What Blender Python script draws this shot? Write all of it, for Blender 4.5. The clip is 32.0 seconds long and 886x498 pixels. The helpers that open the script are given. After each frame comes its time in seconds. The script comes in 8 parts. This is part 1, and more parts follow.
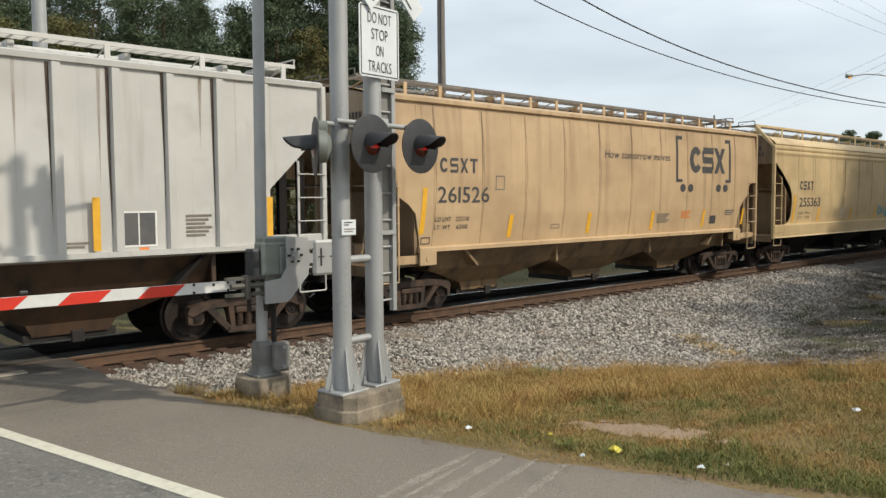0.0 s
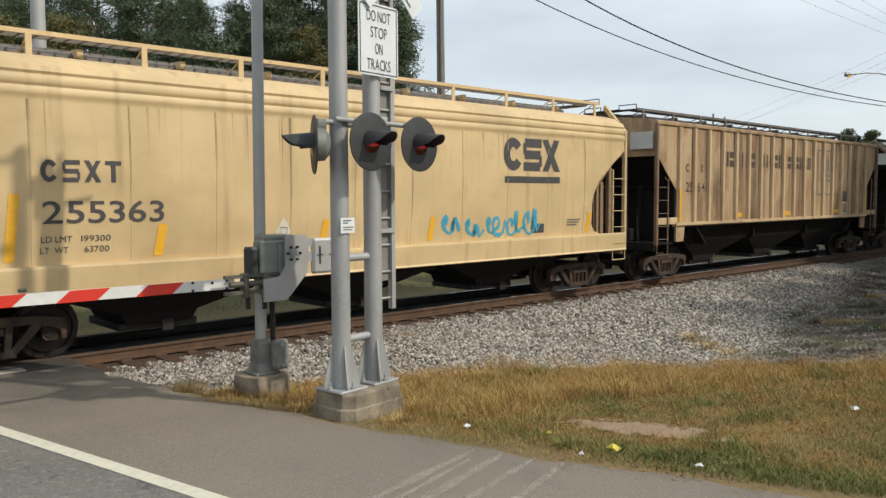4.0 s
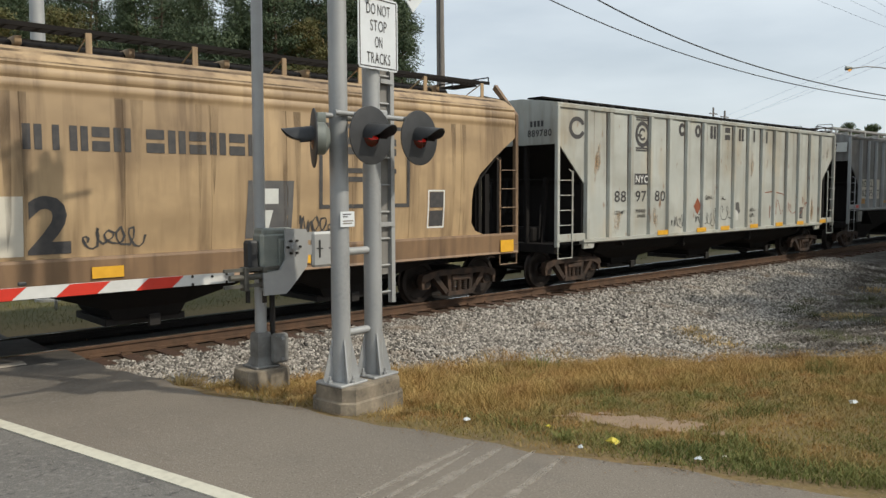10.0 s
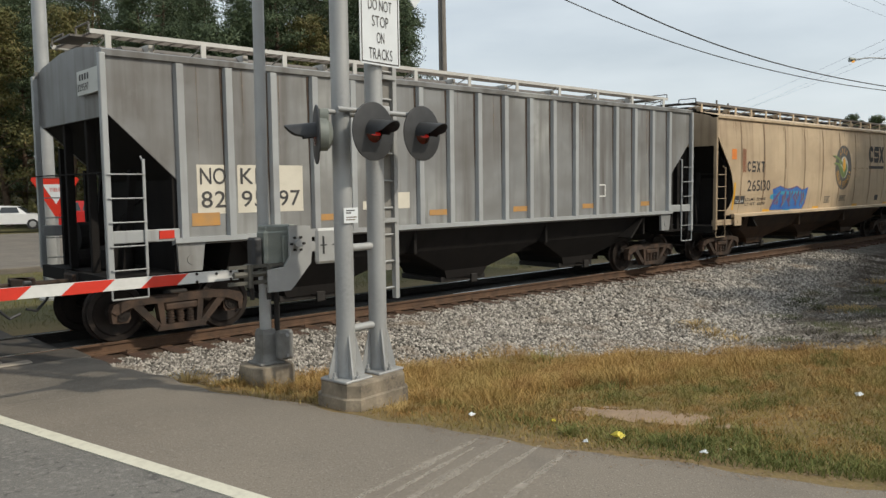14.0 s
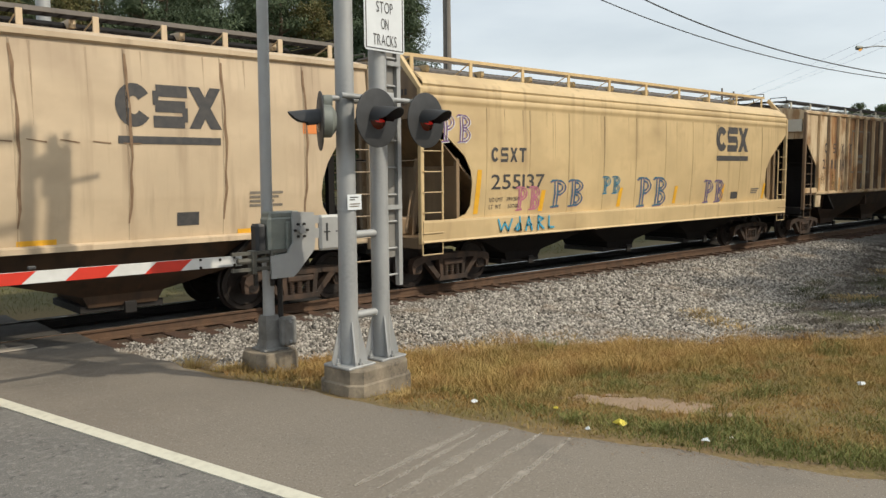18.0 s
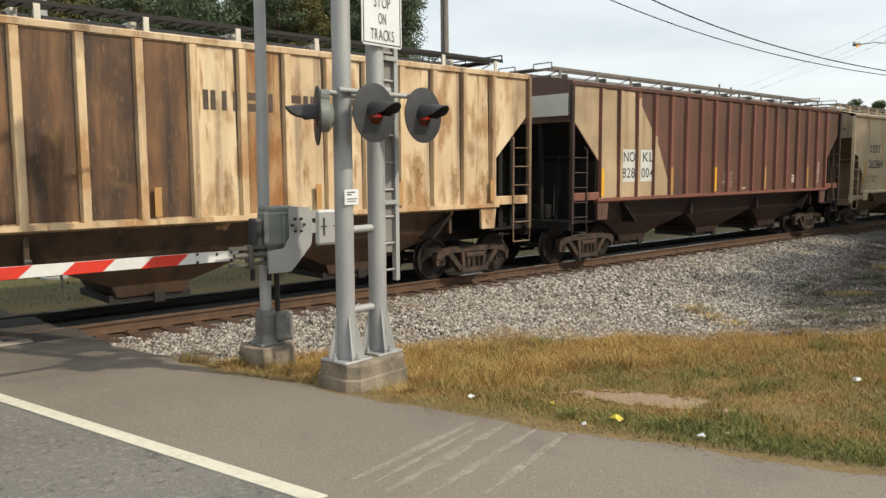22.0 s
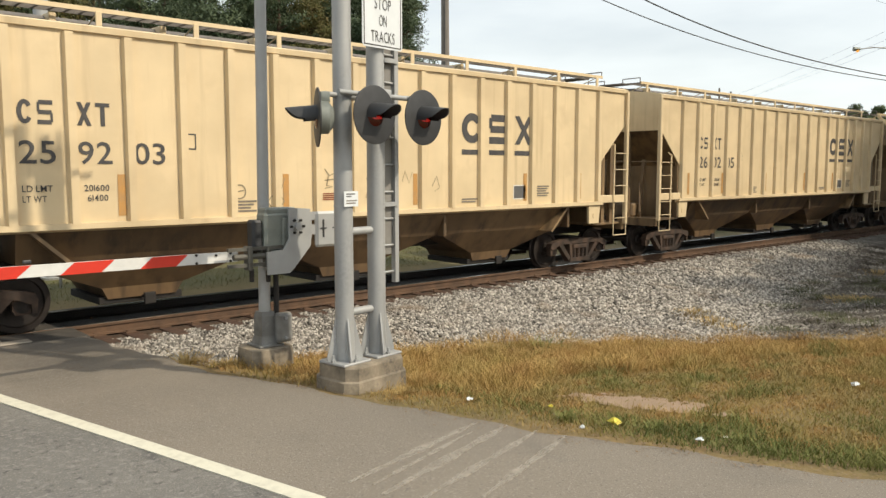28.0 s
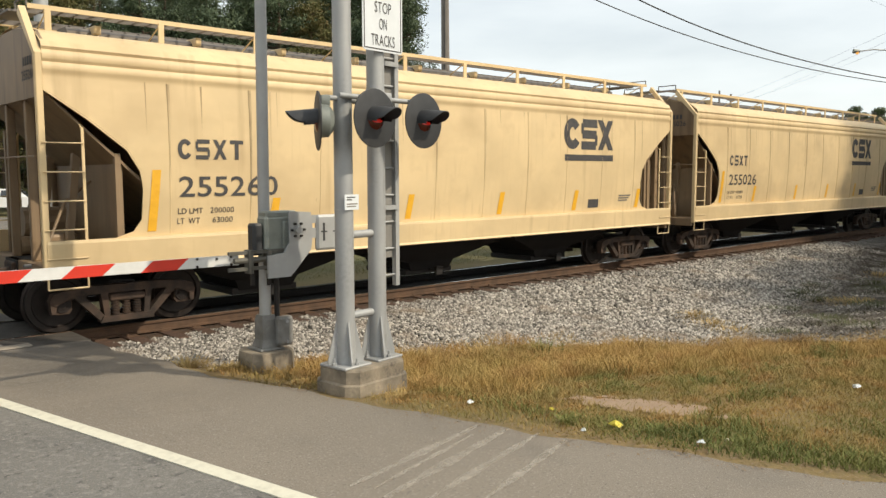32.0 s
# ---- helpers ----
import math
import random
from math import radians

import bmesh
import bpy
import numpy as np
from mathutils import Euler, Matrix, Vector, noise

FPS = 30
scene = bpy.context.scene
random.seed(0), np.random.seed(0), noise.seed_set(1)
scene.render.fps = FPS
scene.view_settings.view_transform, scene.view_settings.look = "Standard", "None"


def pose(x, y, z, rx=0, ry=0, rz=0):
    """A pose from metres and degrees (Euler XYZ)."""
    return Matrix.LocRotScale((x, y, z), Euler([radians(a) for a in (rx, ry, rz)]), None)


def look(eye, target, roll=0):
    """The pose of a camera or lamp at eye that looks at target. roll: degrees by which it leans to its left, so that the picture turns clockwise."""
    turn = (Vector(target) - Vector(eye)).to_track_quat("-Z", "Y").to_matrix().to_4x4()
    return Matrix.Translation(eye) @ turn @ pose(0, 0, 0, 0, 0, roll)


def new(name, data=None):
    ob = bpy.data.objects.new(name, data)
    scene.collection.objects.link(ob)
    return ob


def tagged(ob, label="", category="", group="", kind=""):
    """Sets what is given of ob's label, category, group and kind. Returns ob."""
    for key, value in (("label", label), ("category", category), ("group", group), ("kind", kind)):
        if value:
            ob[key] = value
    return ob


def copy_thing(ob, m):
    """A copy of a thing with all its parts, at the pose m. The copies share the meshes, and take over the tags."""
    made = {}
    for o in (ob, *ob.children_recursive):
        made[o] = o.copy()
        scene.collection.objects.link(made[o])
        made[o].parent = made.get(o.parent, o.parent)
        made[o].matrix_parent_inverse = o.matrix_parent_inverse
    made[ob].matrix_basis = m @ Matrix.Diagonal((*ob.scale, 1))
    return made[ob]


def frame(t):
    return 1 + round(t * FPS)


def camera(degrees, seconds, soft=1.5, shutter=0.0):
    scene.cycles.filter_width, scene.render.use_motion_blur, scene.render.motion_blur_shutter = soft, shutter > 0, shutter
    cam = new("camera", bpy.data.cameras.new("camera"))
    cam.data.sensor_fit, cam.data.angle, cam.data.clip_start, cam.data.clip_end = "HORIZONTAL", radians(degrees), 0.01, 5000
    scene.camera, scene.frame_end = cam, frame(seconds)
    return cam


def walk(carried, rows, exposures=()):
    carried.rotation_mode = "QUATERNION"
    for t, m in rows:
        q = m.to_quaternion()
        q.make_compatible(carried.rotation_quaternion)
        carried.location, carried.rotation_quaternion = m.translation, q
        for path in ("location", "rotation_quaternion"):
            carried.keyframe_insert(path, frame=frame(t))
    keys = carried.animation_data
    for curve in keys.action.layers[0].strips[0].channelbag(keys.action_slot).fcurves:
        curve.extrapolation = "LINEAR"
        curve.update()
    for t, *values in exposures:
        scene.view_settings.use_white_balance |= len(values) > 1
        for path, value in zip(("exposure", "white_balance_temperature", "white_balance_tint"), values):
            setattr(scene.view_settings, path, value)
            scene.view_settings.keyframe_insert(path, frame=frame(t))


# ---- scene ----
cam = camera(58.5, 32.0, soft=1.45)
EYE = (0.0, -13.0, 2.3)
TURNS = [
    (0, 86.38, 0.34, -42.72), (0.5, 86.34, 0.36, -42.72), (1, 86.26, 0.32, -42.72), (1.5, 86.31, 0.31, -42.74), (2, 86.42, 0.29, -42.72), 
    (2.5, 86.43, 0.29, -42.77), (3, 86.43, 0.31, -42.78), (3.5, 86.35, 0.29, -42.79), (5.5, 86.05, 0.30, -42.83), (6, 85.98, 0.32, -42.86), 
    (6.5, 85.89, 0.34, -42.86), (7, 85.86, 0.33, -42.85), (7.5, 85.81, 0.30, -42.83), (8, 85.82, 0.29, -42.87), (8.5, 85.88, 0.23, -42.84), 
    (9, 85.91, 0.22, -42.79), (9.5, 85.92, 0.35, -42.84), (10, 85.80, 0.24, -42.81), (10.5, 85.71, 0.29, -42.83), (11, 85.64, 0.34, -42.88), 
    (11.5, 85.68, 0.32, -42.88), (12, 85.74, 0.30, -42.87), (12.5, 85.80, 0.27, -42.87), (13, 85.65, 0.33, -42.85), (13.5, 85.58, 0.61, -42.72), 
    (14, 85.47, 0.74, -42.58), (14.5, 85.28, 0.65, -42.44), (16.5, 84.53, 0.37, -42.31), (17, 84.53, 0.41, -42.32), (17.5, 84.56, 0.45, -42.33), 
    (18, 84.55, 0.46, -42.31), (18.5, 84.50, 0.41, -42.28), (19, 84.39, 0.50, -42.29), (19.5, 84.37, 0.45, -42.35), (20, 84.39, 0.51, -42.39), 
    (20.5, 84.42, 0.45, -42.39), (21, 84.33, 0.43, -42.42), (21.5, 84.29, 0.31, -42.47), (22, 84.20, 0.30, -42.51), (22.5, 84.01, 0.24, -42.58), 
    (23, 83.89, 0.28, -42.66), (23.5, 83.83, 0.16, -42.69), (24, 84.09, 0.14, -42.63), (24.5, 84.13, 0.14, -42.61), (25, 84.06, 0.12, -42.60), 
    (25.5, 84.09, 0.06, -42.59), (27.5, 84.29, 0.06, -42.58), (28, 84.37, -0.03, -42.53), (28.5, 84.48, -0.00, -42.53), (29, 84.54, -0.01, -42.54), 
    (29.5, 84.61, -0.06, -42.53), (30, 84.65, -0.00, -42.53), (30.5, 84.66, 0.07, -42.55), (31, 84.61, 0.04, -42.54), (31.5, 84.44, 0.05, -42.52), 
    (32, 84.59, 0.11, -42.50),
]
walk(cam, [(t, pose(*EYE, rx, ry, rz)) for t, rx, ry, rz in TURNS],
     exposures=[(0.0, -0.31, 6350, 9), (3.0, -0.34, 6350, 9), (6.0, -0.42, 6300, 9), (12.5, -0.46, 6350, 9), (14.0, -0.46, 6400, 9), (17.0, -0.36, 6500, 9), (21.0, -0.20, 6600, 9), (23.0, -0.08, 6750, 9), (25.0, -0.05, 6800, 9), (32.0, -0.09, 6750, 9)])

# ---- light ----
SUN_TO = Vector((0.52, -1.0, 1.0)).normalized()
world = bpy.data.worlds.new("sky")
scene.world = world
world.use_nodes = True
wn, wl = world.node_tree.nodes, world.node_tree.links
wn.clear()
w_out, w_bg = wn.new("ShaderNodeOutputWorld"), wn.new("ShaderNodeBackground")
w_sky = wn.new("ShaderNodeTexSky")
w_sky.sky_type, w_sky.sun_disc = "NISHITA", False
w_sky.sun_elevation = math.asin(SUN_TO.z)
w_sky.sun_rotation = math.atan2(SUN_TO.x, SUN_TO.y)
w_sky.dust_density, w_sky.air_density = 2.5, 1.0
w_co, w_map, w_no = wn.new("ShaderNodeTexCoord"), wn.new("ShaderNodeMapping"), wn.new("ShaderNodeTexNoise")
w_map.inputs["Scale"].default_value = (1.2, 1.2, 5.0)
w_no.inputs["Scale"].default_value, w_no.inputs["Detail"].default_value = 2.2, 6.0
w_ramp, w_mix = wn.new("ShaderNodeValToRGB"), wn.new("ShaderNodeMixRGB")
w_ramp.color_ramp.elements[0].position, w_ramp.color_ramp.elements[1].position = 0.3, 0.75
w_ramp.color_ramp.elements[0].color, w_ramp.color_ramp.elements[1].color = (0.55, 0.55, 0.55, 1), (0.92, 0.92, 0.92, 1)
w_mix.inputs[2].default_value = (9.1, 9.75, 10.05, 1)
w_bg.inputs["Strength"].default_value = 0.132
wl.new(w_co.outputs["Generated"], w_map.inputs[0])
wl.new(w_map.outputs[0], w_no.inputs["Vector"])
wl.new(w_no.outputs[0], w_ramp.inputs[0])
wl.new(w_ramp.outputs[0], w_mix.inputs[0])
wl.new(w_sky.outputs[0], w_mix.inputs[1])
wl.new(w_mix.outputs[0], w_bg.inputs[0])
wl.new(w_bg.outputs[0], w_out.inputs[0])
sun = new("sun", bpy.data.lights.new("sun", "SUN"))
sun.data.energy, sun.data.angle, sun.data.color = 4.1, radians(1.0), (1.0, 0.90, 0.74)
sun.matrix_world = look(SUN_TO * 60, (0, 0, 0))


# ---- materials ----
def material(name, rough=0.6, metal=0.0):
    m = bpy.data.materials.new(name)
    m.use_nodes = True
    b = m.node_tree.nodes["Principled BSDF"]
    b.inputs["Roughness"].default_value, b.inputs["Metallic"].default_value = rough, metal
    return m, m.node_tree.nodes, m.node_tree.links, b


def noise_mix(m, a, b, scale, lo=0.35, hi=0.65, stretch=(1, 1, 1), detail=6.0, source=None):
    """A colour output that goes from a to b by noise in the thing's own space; a may be an output."""
    n, l = m.node_tree.nodes, m.node_tree.links
    co, mp, no, rp, mx = (n.new("ShaderNodeTexCoord"), n.new("ShaderNodeMapping"), n.new("ShaderNodeTexNoise"),
                          n.new("ShaderNodeMapRange"), n.new("ShaderNodeMixRGB"))
    mp.inputs["Scale"].default_value = stretch
    no.inputs["Scale"].default_value, no.inputs["Detail"].default_value = scale, detail
    rp.inputs["From Min"].default_value, rp.inputs["From Max"].default_value = lo, hi
    l.new(co.outputs["Object"], mp.inputs[0])
    if source:
        mp.inputs["Location"].default_value = source
    l.new(mp.outputs[0], no.inputs["Vector"])
    l.new(no.outputs[0], rp.inputs[0])
    l.new(rp.outputs[0], mx.inputs[0])
    for socket, value in ((mx.inputs[1], a), (mx.inputs[2], b)):
        if isinstance(value, tuple):
            socket.default_value = (*value, 1)
        else:
            l.new(value, socket)
    return mx.outputs[0], rp.outputs[0], no.outputs[0]


def bump(m, height, strength, distance):
    n, l = m.node_tree.nodes, m.node_tree.links
    bp = n.new("ShaderNodeBump")
    bp.inputs["Strength"].default_value, bp.inputs["Distance"].default_value = strength, distance
    l.new(height, bp.inputs["Height"])
    l.new(bp.outputs[0], n["Principled BSDF"].inputs["Normal"])


def plain(name, a, b, scale=6.0, rough=0.6, metal=0.0, relief=0.0, lo=0.35, hi=0.65, stretch=(1, 1, 1)):
    """A surface of two near tones, mixed by a large and a fine noise."""
    m, n, l, bs = material(name, rough, metal)
    one, _, _ = noise_mix(m, a, b, scale, lo, hi, stretch)
    two, _, fine = noise_mix(m, one, tuple(0.5 * x + 0.5 * y for x, y in zip(a, b)), scale * 9, 0.3, 0.8)
    l.new(two, bs.inputs["Base Color"])
    if relief:
        bump(m, fine, 0.5, relief)
    return m


def weathered(name, paint, grime, rust=(0.16, 0.07, 0.03), dirt=0.5, rusty=0.1, rough=0.55, patch=None, blotch=None):
    """Car paint with grime in runs down the side, soot in broad clouds, and rust in spots."""
    m, n, l, bs = material(name, rough)
    base = paint
    if patch:
        base, _, _ = noise_mix(m, paint, patch, 0.5, 0.45, 0.6, (1, 1, 0.8), 3.0)
    if blotch:
        base, _, _ = noise_mix(m, base, blotch, 1.0, 0.52, 0.74, (1.3, 1.3, 0.4), 10.0, (2, 5, 8))
    fade, _, _ = noise_mix(m, base, tuple(c * 0.82 for c in paint), 1.1, 0.35, 0.75, (1, 1, 1), 5.0)
    runs, _, _ = noise_mix(m, fade, grime, 2.2, 0.72 - 0.45 * dirt, 0.98 - 0.45 * dirt, (1.6, 1.6, 0.12), 8.0)
    cloud, _, _ = noise_mix(m, runs, grime, 0.45, 0.70 - 0.42 * dirt, 1.02 - 0.36 * dirt, (1, 1, 1.6), 4.0, (7, 3, 1))
    soft = tuple(0.62 * p + 0.38 * g for p, g in zip(paint, grime))
    cloud, _, _ = noise_mix(m, cloud, soft, 5.5, 0.62 - 0.16 * dirt, 0.86 - 0.16 * dirt, (1.8, 1.8, 0.16), 10.0, (1, 6, 9))
    cloud, _, _ = noise_mix(m, cloud, soft, 1.9, 0.60 - 0.12 * dirt, 0.80 - 0.10 * dirt, (1, 1, 1.1), 9.0, (8, 8, 2))
    spots, f, fine = noise_mix(m, cloud, rust, 3.5, 0.78 - 0.3 * rusty, 0.86 - 0.2 * rusty, (1.3, 1.3, 0.5), 10.0, (3, 9, 4))
    l.new(spots, bs.inputs["Base Color"])
    bump(m, fine, 0.25, 0.004)
    return m


def streaked(name, cream, rust, soot, amount):
    """Peeling paint: mottled rust blooms, a grain of fine vertical scratches, long soot runs and soot clouds."""
    m, n, l, bs = material(name, 0.7)
    mid = tuple(0.55 * a + 0.45 * b for a, b in zip(cream, rust))
    a, _, _ = noise_mix(m, cream, mid, 1.3, 0.40, 0.62, (1.2, 1.2, 0.5), 8.0, (6, 2, 1))
    b, _, _ = noise_mix(m, a, rust, 1.7, 0.66 - 0.24 * amount, 0.78 - 0.22 * amount, (1.2, 1.2, 0.6), 12.0)
    c, _, _ = noise_mix(m, b, rust, 7.0, 0.66 - 0.14 * amount, 0.80 - 0.14 * amount, (2.0, 2.0, 0.22), 9.0, (2, 7, 3))
    d, _, _ = noise_mix(m, c, soot, 1.5, 0.70 - 0.28 * amount, 0.90 - 0.22 * amount, (2.4, 2.4, 0.14), 9.0, (4, 1, 6))
    e, _, _ = noise_mix(m, d, soot, 0.8, 0.74 - 0.25 * amount, 0.92 - 0.2 * amount, (1, 1, 0.7), 8.0, (1, 8, 2))
    f, _, fine = noise_mix(m, e, tuple(0.5 * x + 0.5 * y for x, y in zip(cream, mid)), 16.0, 0.58, 0.76, (2.0, 2.0, 0.35), 9.0, (9, 3, 5))
    l.new(f, bs.inputs["Base Color"])
    bump(m, fine, 0.4, 0.004)
    return m


STEEL = plain("galvanised_steel", (0.40, 0.405, 0.40), (0.27, 0.275, 0.275), 3.0, 0.55, 0.3, 0.002, stretch=(1, 1, 0.35))
ALUMINIUM = plain("painted_silver", (0.39, 0.395, 0.39), (0.29, 0.295, 0.295), 2.0, 0.5, 0.2, 0.001)
HOUSING = plain("gate_housing_paint", (0.24, 0.26, 0.235), (0.15, 0.165, 0.15), 5.0, 0.5, 0.2, 0.002)
BLACK = plain("black_enamel", (0.020, 0.021, 0.023), (0.035, 0.036, 0.038), 8.0, 0.55)
DARKSTEEL = plain("sooty_shaded_steel", (0.022, 0.018, 0.015), (0.011, 0.0095, 0.009), 5.0, 0.75, 0.1, 0.003)
CASTSTEEL = plain("rusty_cast_steel", (0.085, 0.050, 0.032), (0.014, 0.011, 0.009), 5.0, 0.8, 0.05, 0.004)
TREAD = plain("worn_wheel_steel", (0.040, 0.029, 0.024), (0.014, 0.0115, 0.010), 5.0, 0.6, 0.5)
RAILRUST = plain("rail_rust", (0.125, 0.069, 0.038), (0.058, 0.034, 0.021), 4.0, 0.85, 0.0, 0.003)
RAILTOP = plain("polished_rail", (0.60, 0.58, 0.55), (0.42, 0.40, 0.37), 3.0, 0.22, 0.9)
TIE = plain("creosoted_wood", (0.115, 0.060, 0.036), (0.045, 0.028, 0.020), 6.0, 0.9, 0.0, 0.008, stretch=(1, 6, 6))
CONCRETE = plain("weathered_concrete", (0.33, 0.275, 0.20), (0.075, 0.062, 0.048), 3.6, 0.9, 0.0, 0.006)
WHITEPAINT = plain("white_paint", (0.78, 0.78, 0.75), (0.66, 0.66, 0.63), 5.0, 0.5)
LINEPAINT = plain("road_paint", (0.60, 0.58, 0.475), (0.42, 0.40, 0.33), 12.0, 0.7, lo=0.45, hi=0.75)
REDTAPE = plain("red_reflective", (0.60, 0.032, 0.014), (0.50, 0.028, 0.012), 8.0, 0.4)
WHITETAPE = plain("white_reflective", (0.66, 0.66, 0.64), (0.54, 0.54, 0.52), 8.0, 0.4)
YELLOWTAPE = plain("yellow_reflective", (0.78, 0.42, 0.03), (0.66, 0.34, 0.02), 9.0, 0.5)
ORANGE = plain("orange_marking", (0.75, 0.24, 0.05), (0.62, 0.20, 0.05), 9.0, 0.5)
INK = plain("faded_black_lettering", (0.035, 0.035, 0.04), (0.075, 0.07, 0.065), 10.0, 0.7)
GREYINK = plain("worn_lettering", (0.14, 0.12, 0.10), (0.22, 0.19, 0.15), 9.0, 0.8)
BROWNINK = plain("dark_brown_lettering", (0.050, 0.036, 0.028), (0.10, 0.07, 0.05), 8.0, 0.8)
SIGNWHITE = plain("sign_sheeting", (0.66, 0.69, 0.71), (0.58, 0.61, 0.63), 5.0, 0.45)
TIMBER = plain("pole_timber", (0.22, 0.20, 0.18), (0.14, 0.125, 0.11), 4.0, 0.9, 0.0, 0.006, stretch=(6, 6, 0.6))
BARK = plain("pine_bark", (0.13, 0.085, 0.055), (0.06, 0.042, 0.03), 5.0, 0.95, 0.0, 0.03)
CABLE = plain("cable", (0.03, 0.03, 0.032), (0.05, 0.05, 0.05), 5.0, 0.7)


# ---- mesh helpers ----
class Shape:
    """Collects faces of one mesh."""

    def __init__(self):
        self.v, self.f = [], []

    def add(self, verts, faces):
        k = len(self.v)
        self.v += [tuple(p) for p in verts]
        self.f += [tuple(i + k for i in q) for q in faces]
        return self

    def box(self, x0, x1, y0, y1, z0, z1, c=0.0):
        """A box with chamfered upright and top edges when c is given."""
        if not c:
            p = [(x, y, z) for z in (z0, z1) for x, y in ((x0, y0), (x1, y0), (x1, y1), (x0, y1))]
            return self.add(p, [(3, 2, 1, 0), (4, 5, 6, 7), (0, 1, 5, 4), (1, 2, 6, 5), (2, 3, 7, 6), (3, 0, 4, 7)])
        ring = lambda d, z: [(x0 + c, y0 + d, z), (x1 - c, y0 + d, z), (x1 - d, y0 + c, z), (x1 - d, y1 - c, z),
                             (x1 - c, y1 - d, z), (x0 + c, y1 - d, z), (x0 + d, y1 - c, z), (x0 + d, y0 + c, z)]
        return self.loft([ring(c * 0.6, z0), ring(0, z0 + c), ring(0, z1 - c), ring(c * 0.6, z1)])

    def loft(self, rings, closed=True, caps=True):
        n = len(rings[0])
        k = len(self.v)
        for r in rings:
            self.v += [tuple(p) for p in r]
        for i in range(len(rings) - 1):
            for j in range(n if closed else n - 1):
                a, b = k + i * n + j, k + i * n + (j + 1) % n
                self.f.append((a, b, b + n, a + n))
        if caps and closed:
            self.f.append(tuple(range(k + n - 1, k - 1, -1)))
            self.f.append(tuple(k + (len(rings) - 1) * n + j for j in range(n)))
        return self

    def rod(self, p0, p1, r0, r1=None, seg=8, caps=True):
        p0, p1 = Vector(p0), Vector(p1)
        r1 = r0 if r1 is None else r1
        d = (p1 - p0).normalized()
        a = d.cross(Vector((0, 0, 1)) if abs(d.z) < 0.9 else Vector((1, 0, 0))).normalized()
        b = d.cross(a)
        ring = lambda p, r: [p + (a * math.cos(2 * math.pi * i / seg) + b * math.sin(2 * math.pi * i / seg)) * r for i in range(seg)]
        return self.loft([ring(p0, r0), ring(p1, r1)], caps=caps)

    def pipe(self, path, r, seg=8):
        for p, q in zip(path, path[1:]):
            self.rod(p, q, r, r, seg)
        return self

    def slab(self, poly, axis, a, b):
        """A flat outline of two coordinates, drawn out along the third axis from a to b."""
        put = {"x": lambda p, h: (h, p[0], p[1]), "y": lambda p, h: (p[0], h, p[1]), "z": lambda p, h: (p[0], p[1], h)}[axis]
        return self.loft([[put(p, a) for p in poly], [put(p, b) for p in poly]])

    def moved(self, m):
        self.v = [tuple(m @ Vector(p)) for p in self.v]
        return self

    def mesh(self, name, mat, smooth=False):
        me = bpy.data.meshes.new(name)
        me.from_pydata(self.v, [], self.f)
        bm = bmesh.new()
        bm.from_mesh(me)
        bmesh.ops.recalc_face_normals(bm, faces=bm.faces)
        bm.to_mesh(me)
        bm.free()
        me.materials.append(mat)
        if smooth:
            me.set_sharp_from_angle(angle=radians(40))
            me.polygons.foreach_set("use_smooth", [True] * len(me.polygons))
        return me


def part(name, shape, mat, parent, label="", smooth=False):
    """One mesh object under a thing or a part; shape is a Shape or a ready mesh."""
    ob = new(name, shape.mesh(name, mat, smooth) if isinstance(shape, Shape) else shape)
    ob.parent = parent
    return tagged(ob, label)


def thing(name, label, category, group="", kind=""):
    return tagged(new(name), label, category, group, kind)


def circle(r, n=24, cx=0.0, cy=0.0):
    return [(cx + r * math.cos(2 * math.pi * i / n), cy + r * math.sin(2 * math.pi * i / n)) for i in range(n)]


def glyph_table(bolds):
    """Flat meshes of the built-in font's characters, one unit high, by weight: vertices, faces and width."""
    table = {}
    for bold in bolds:
        for ch in "ABCDEFGHIKLMNOPRSTUVWXY0123456789.ehmoprstvw":
            cu = bpy.data.curves.new("letter", "FONT")
            cu.body, cu.size, cu.offset, cu.resolution_u = ch, 1 / 0.69, bold, 3
            ob = bpy.data.objects.new("letter", cu)
            scene.collection.objects.link(ob)
            me = bpy.data.meshes.new_from_object(ob.evaluated_get(bpy.context.evaluated_depsgraph_get()))
            pts = [(v.co.x, v.co.y) for v in me.vertices]
            x0, x1 = min(p[0] for p in pts), max(p[0] for p in pts)
            table[ch, bold] = ([(p[0] - x0, p[1]) for p in pts], [tuple(q.vertices) for q in me.polygons], x1 - x0)
            bpy.data.objects.remove(ob)
            bpy.data.curves.remove(cu)
            bpy.data.meshes.remove(me)
    return table


GLYPHS = glyph_table((0.0, 0.012, 0.03, 0.05, 0.07, 0.02))


def lettering(text, size, bold=0.0):
    """A flat mesh of words standing in the x-z plane and read from -y; size is the capitals' height."""
    verts, faces, at = [], [], 0.0
    for ch in text:
        if ch == " ":
            at += 0.38
            continue
        pts, polys, w = GLYPHS[ch, bold]
        k = len(verts)
        verts += [((at + a) * size, 0.0, b * size) for a, b in pts]
        faces += [tuple(i + k for i in q) for q in polys]
        at += w + (0.16 if ch in "1IT" else 0.13)
    me = bpy.data.meshes.new("lettering")
    me.from_pydata(verts, [], faces)
    return me


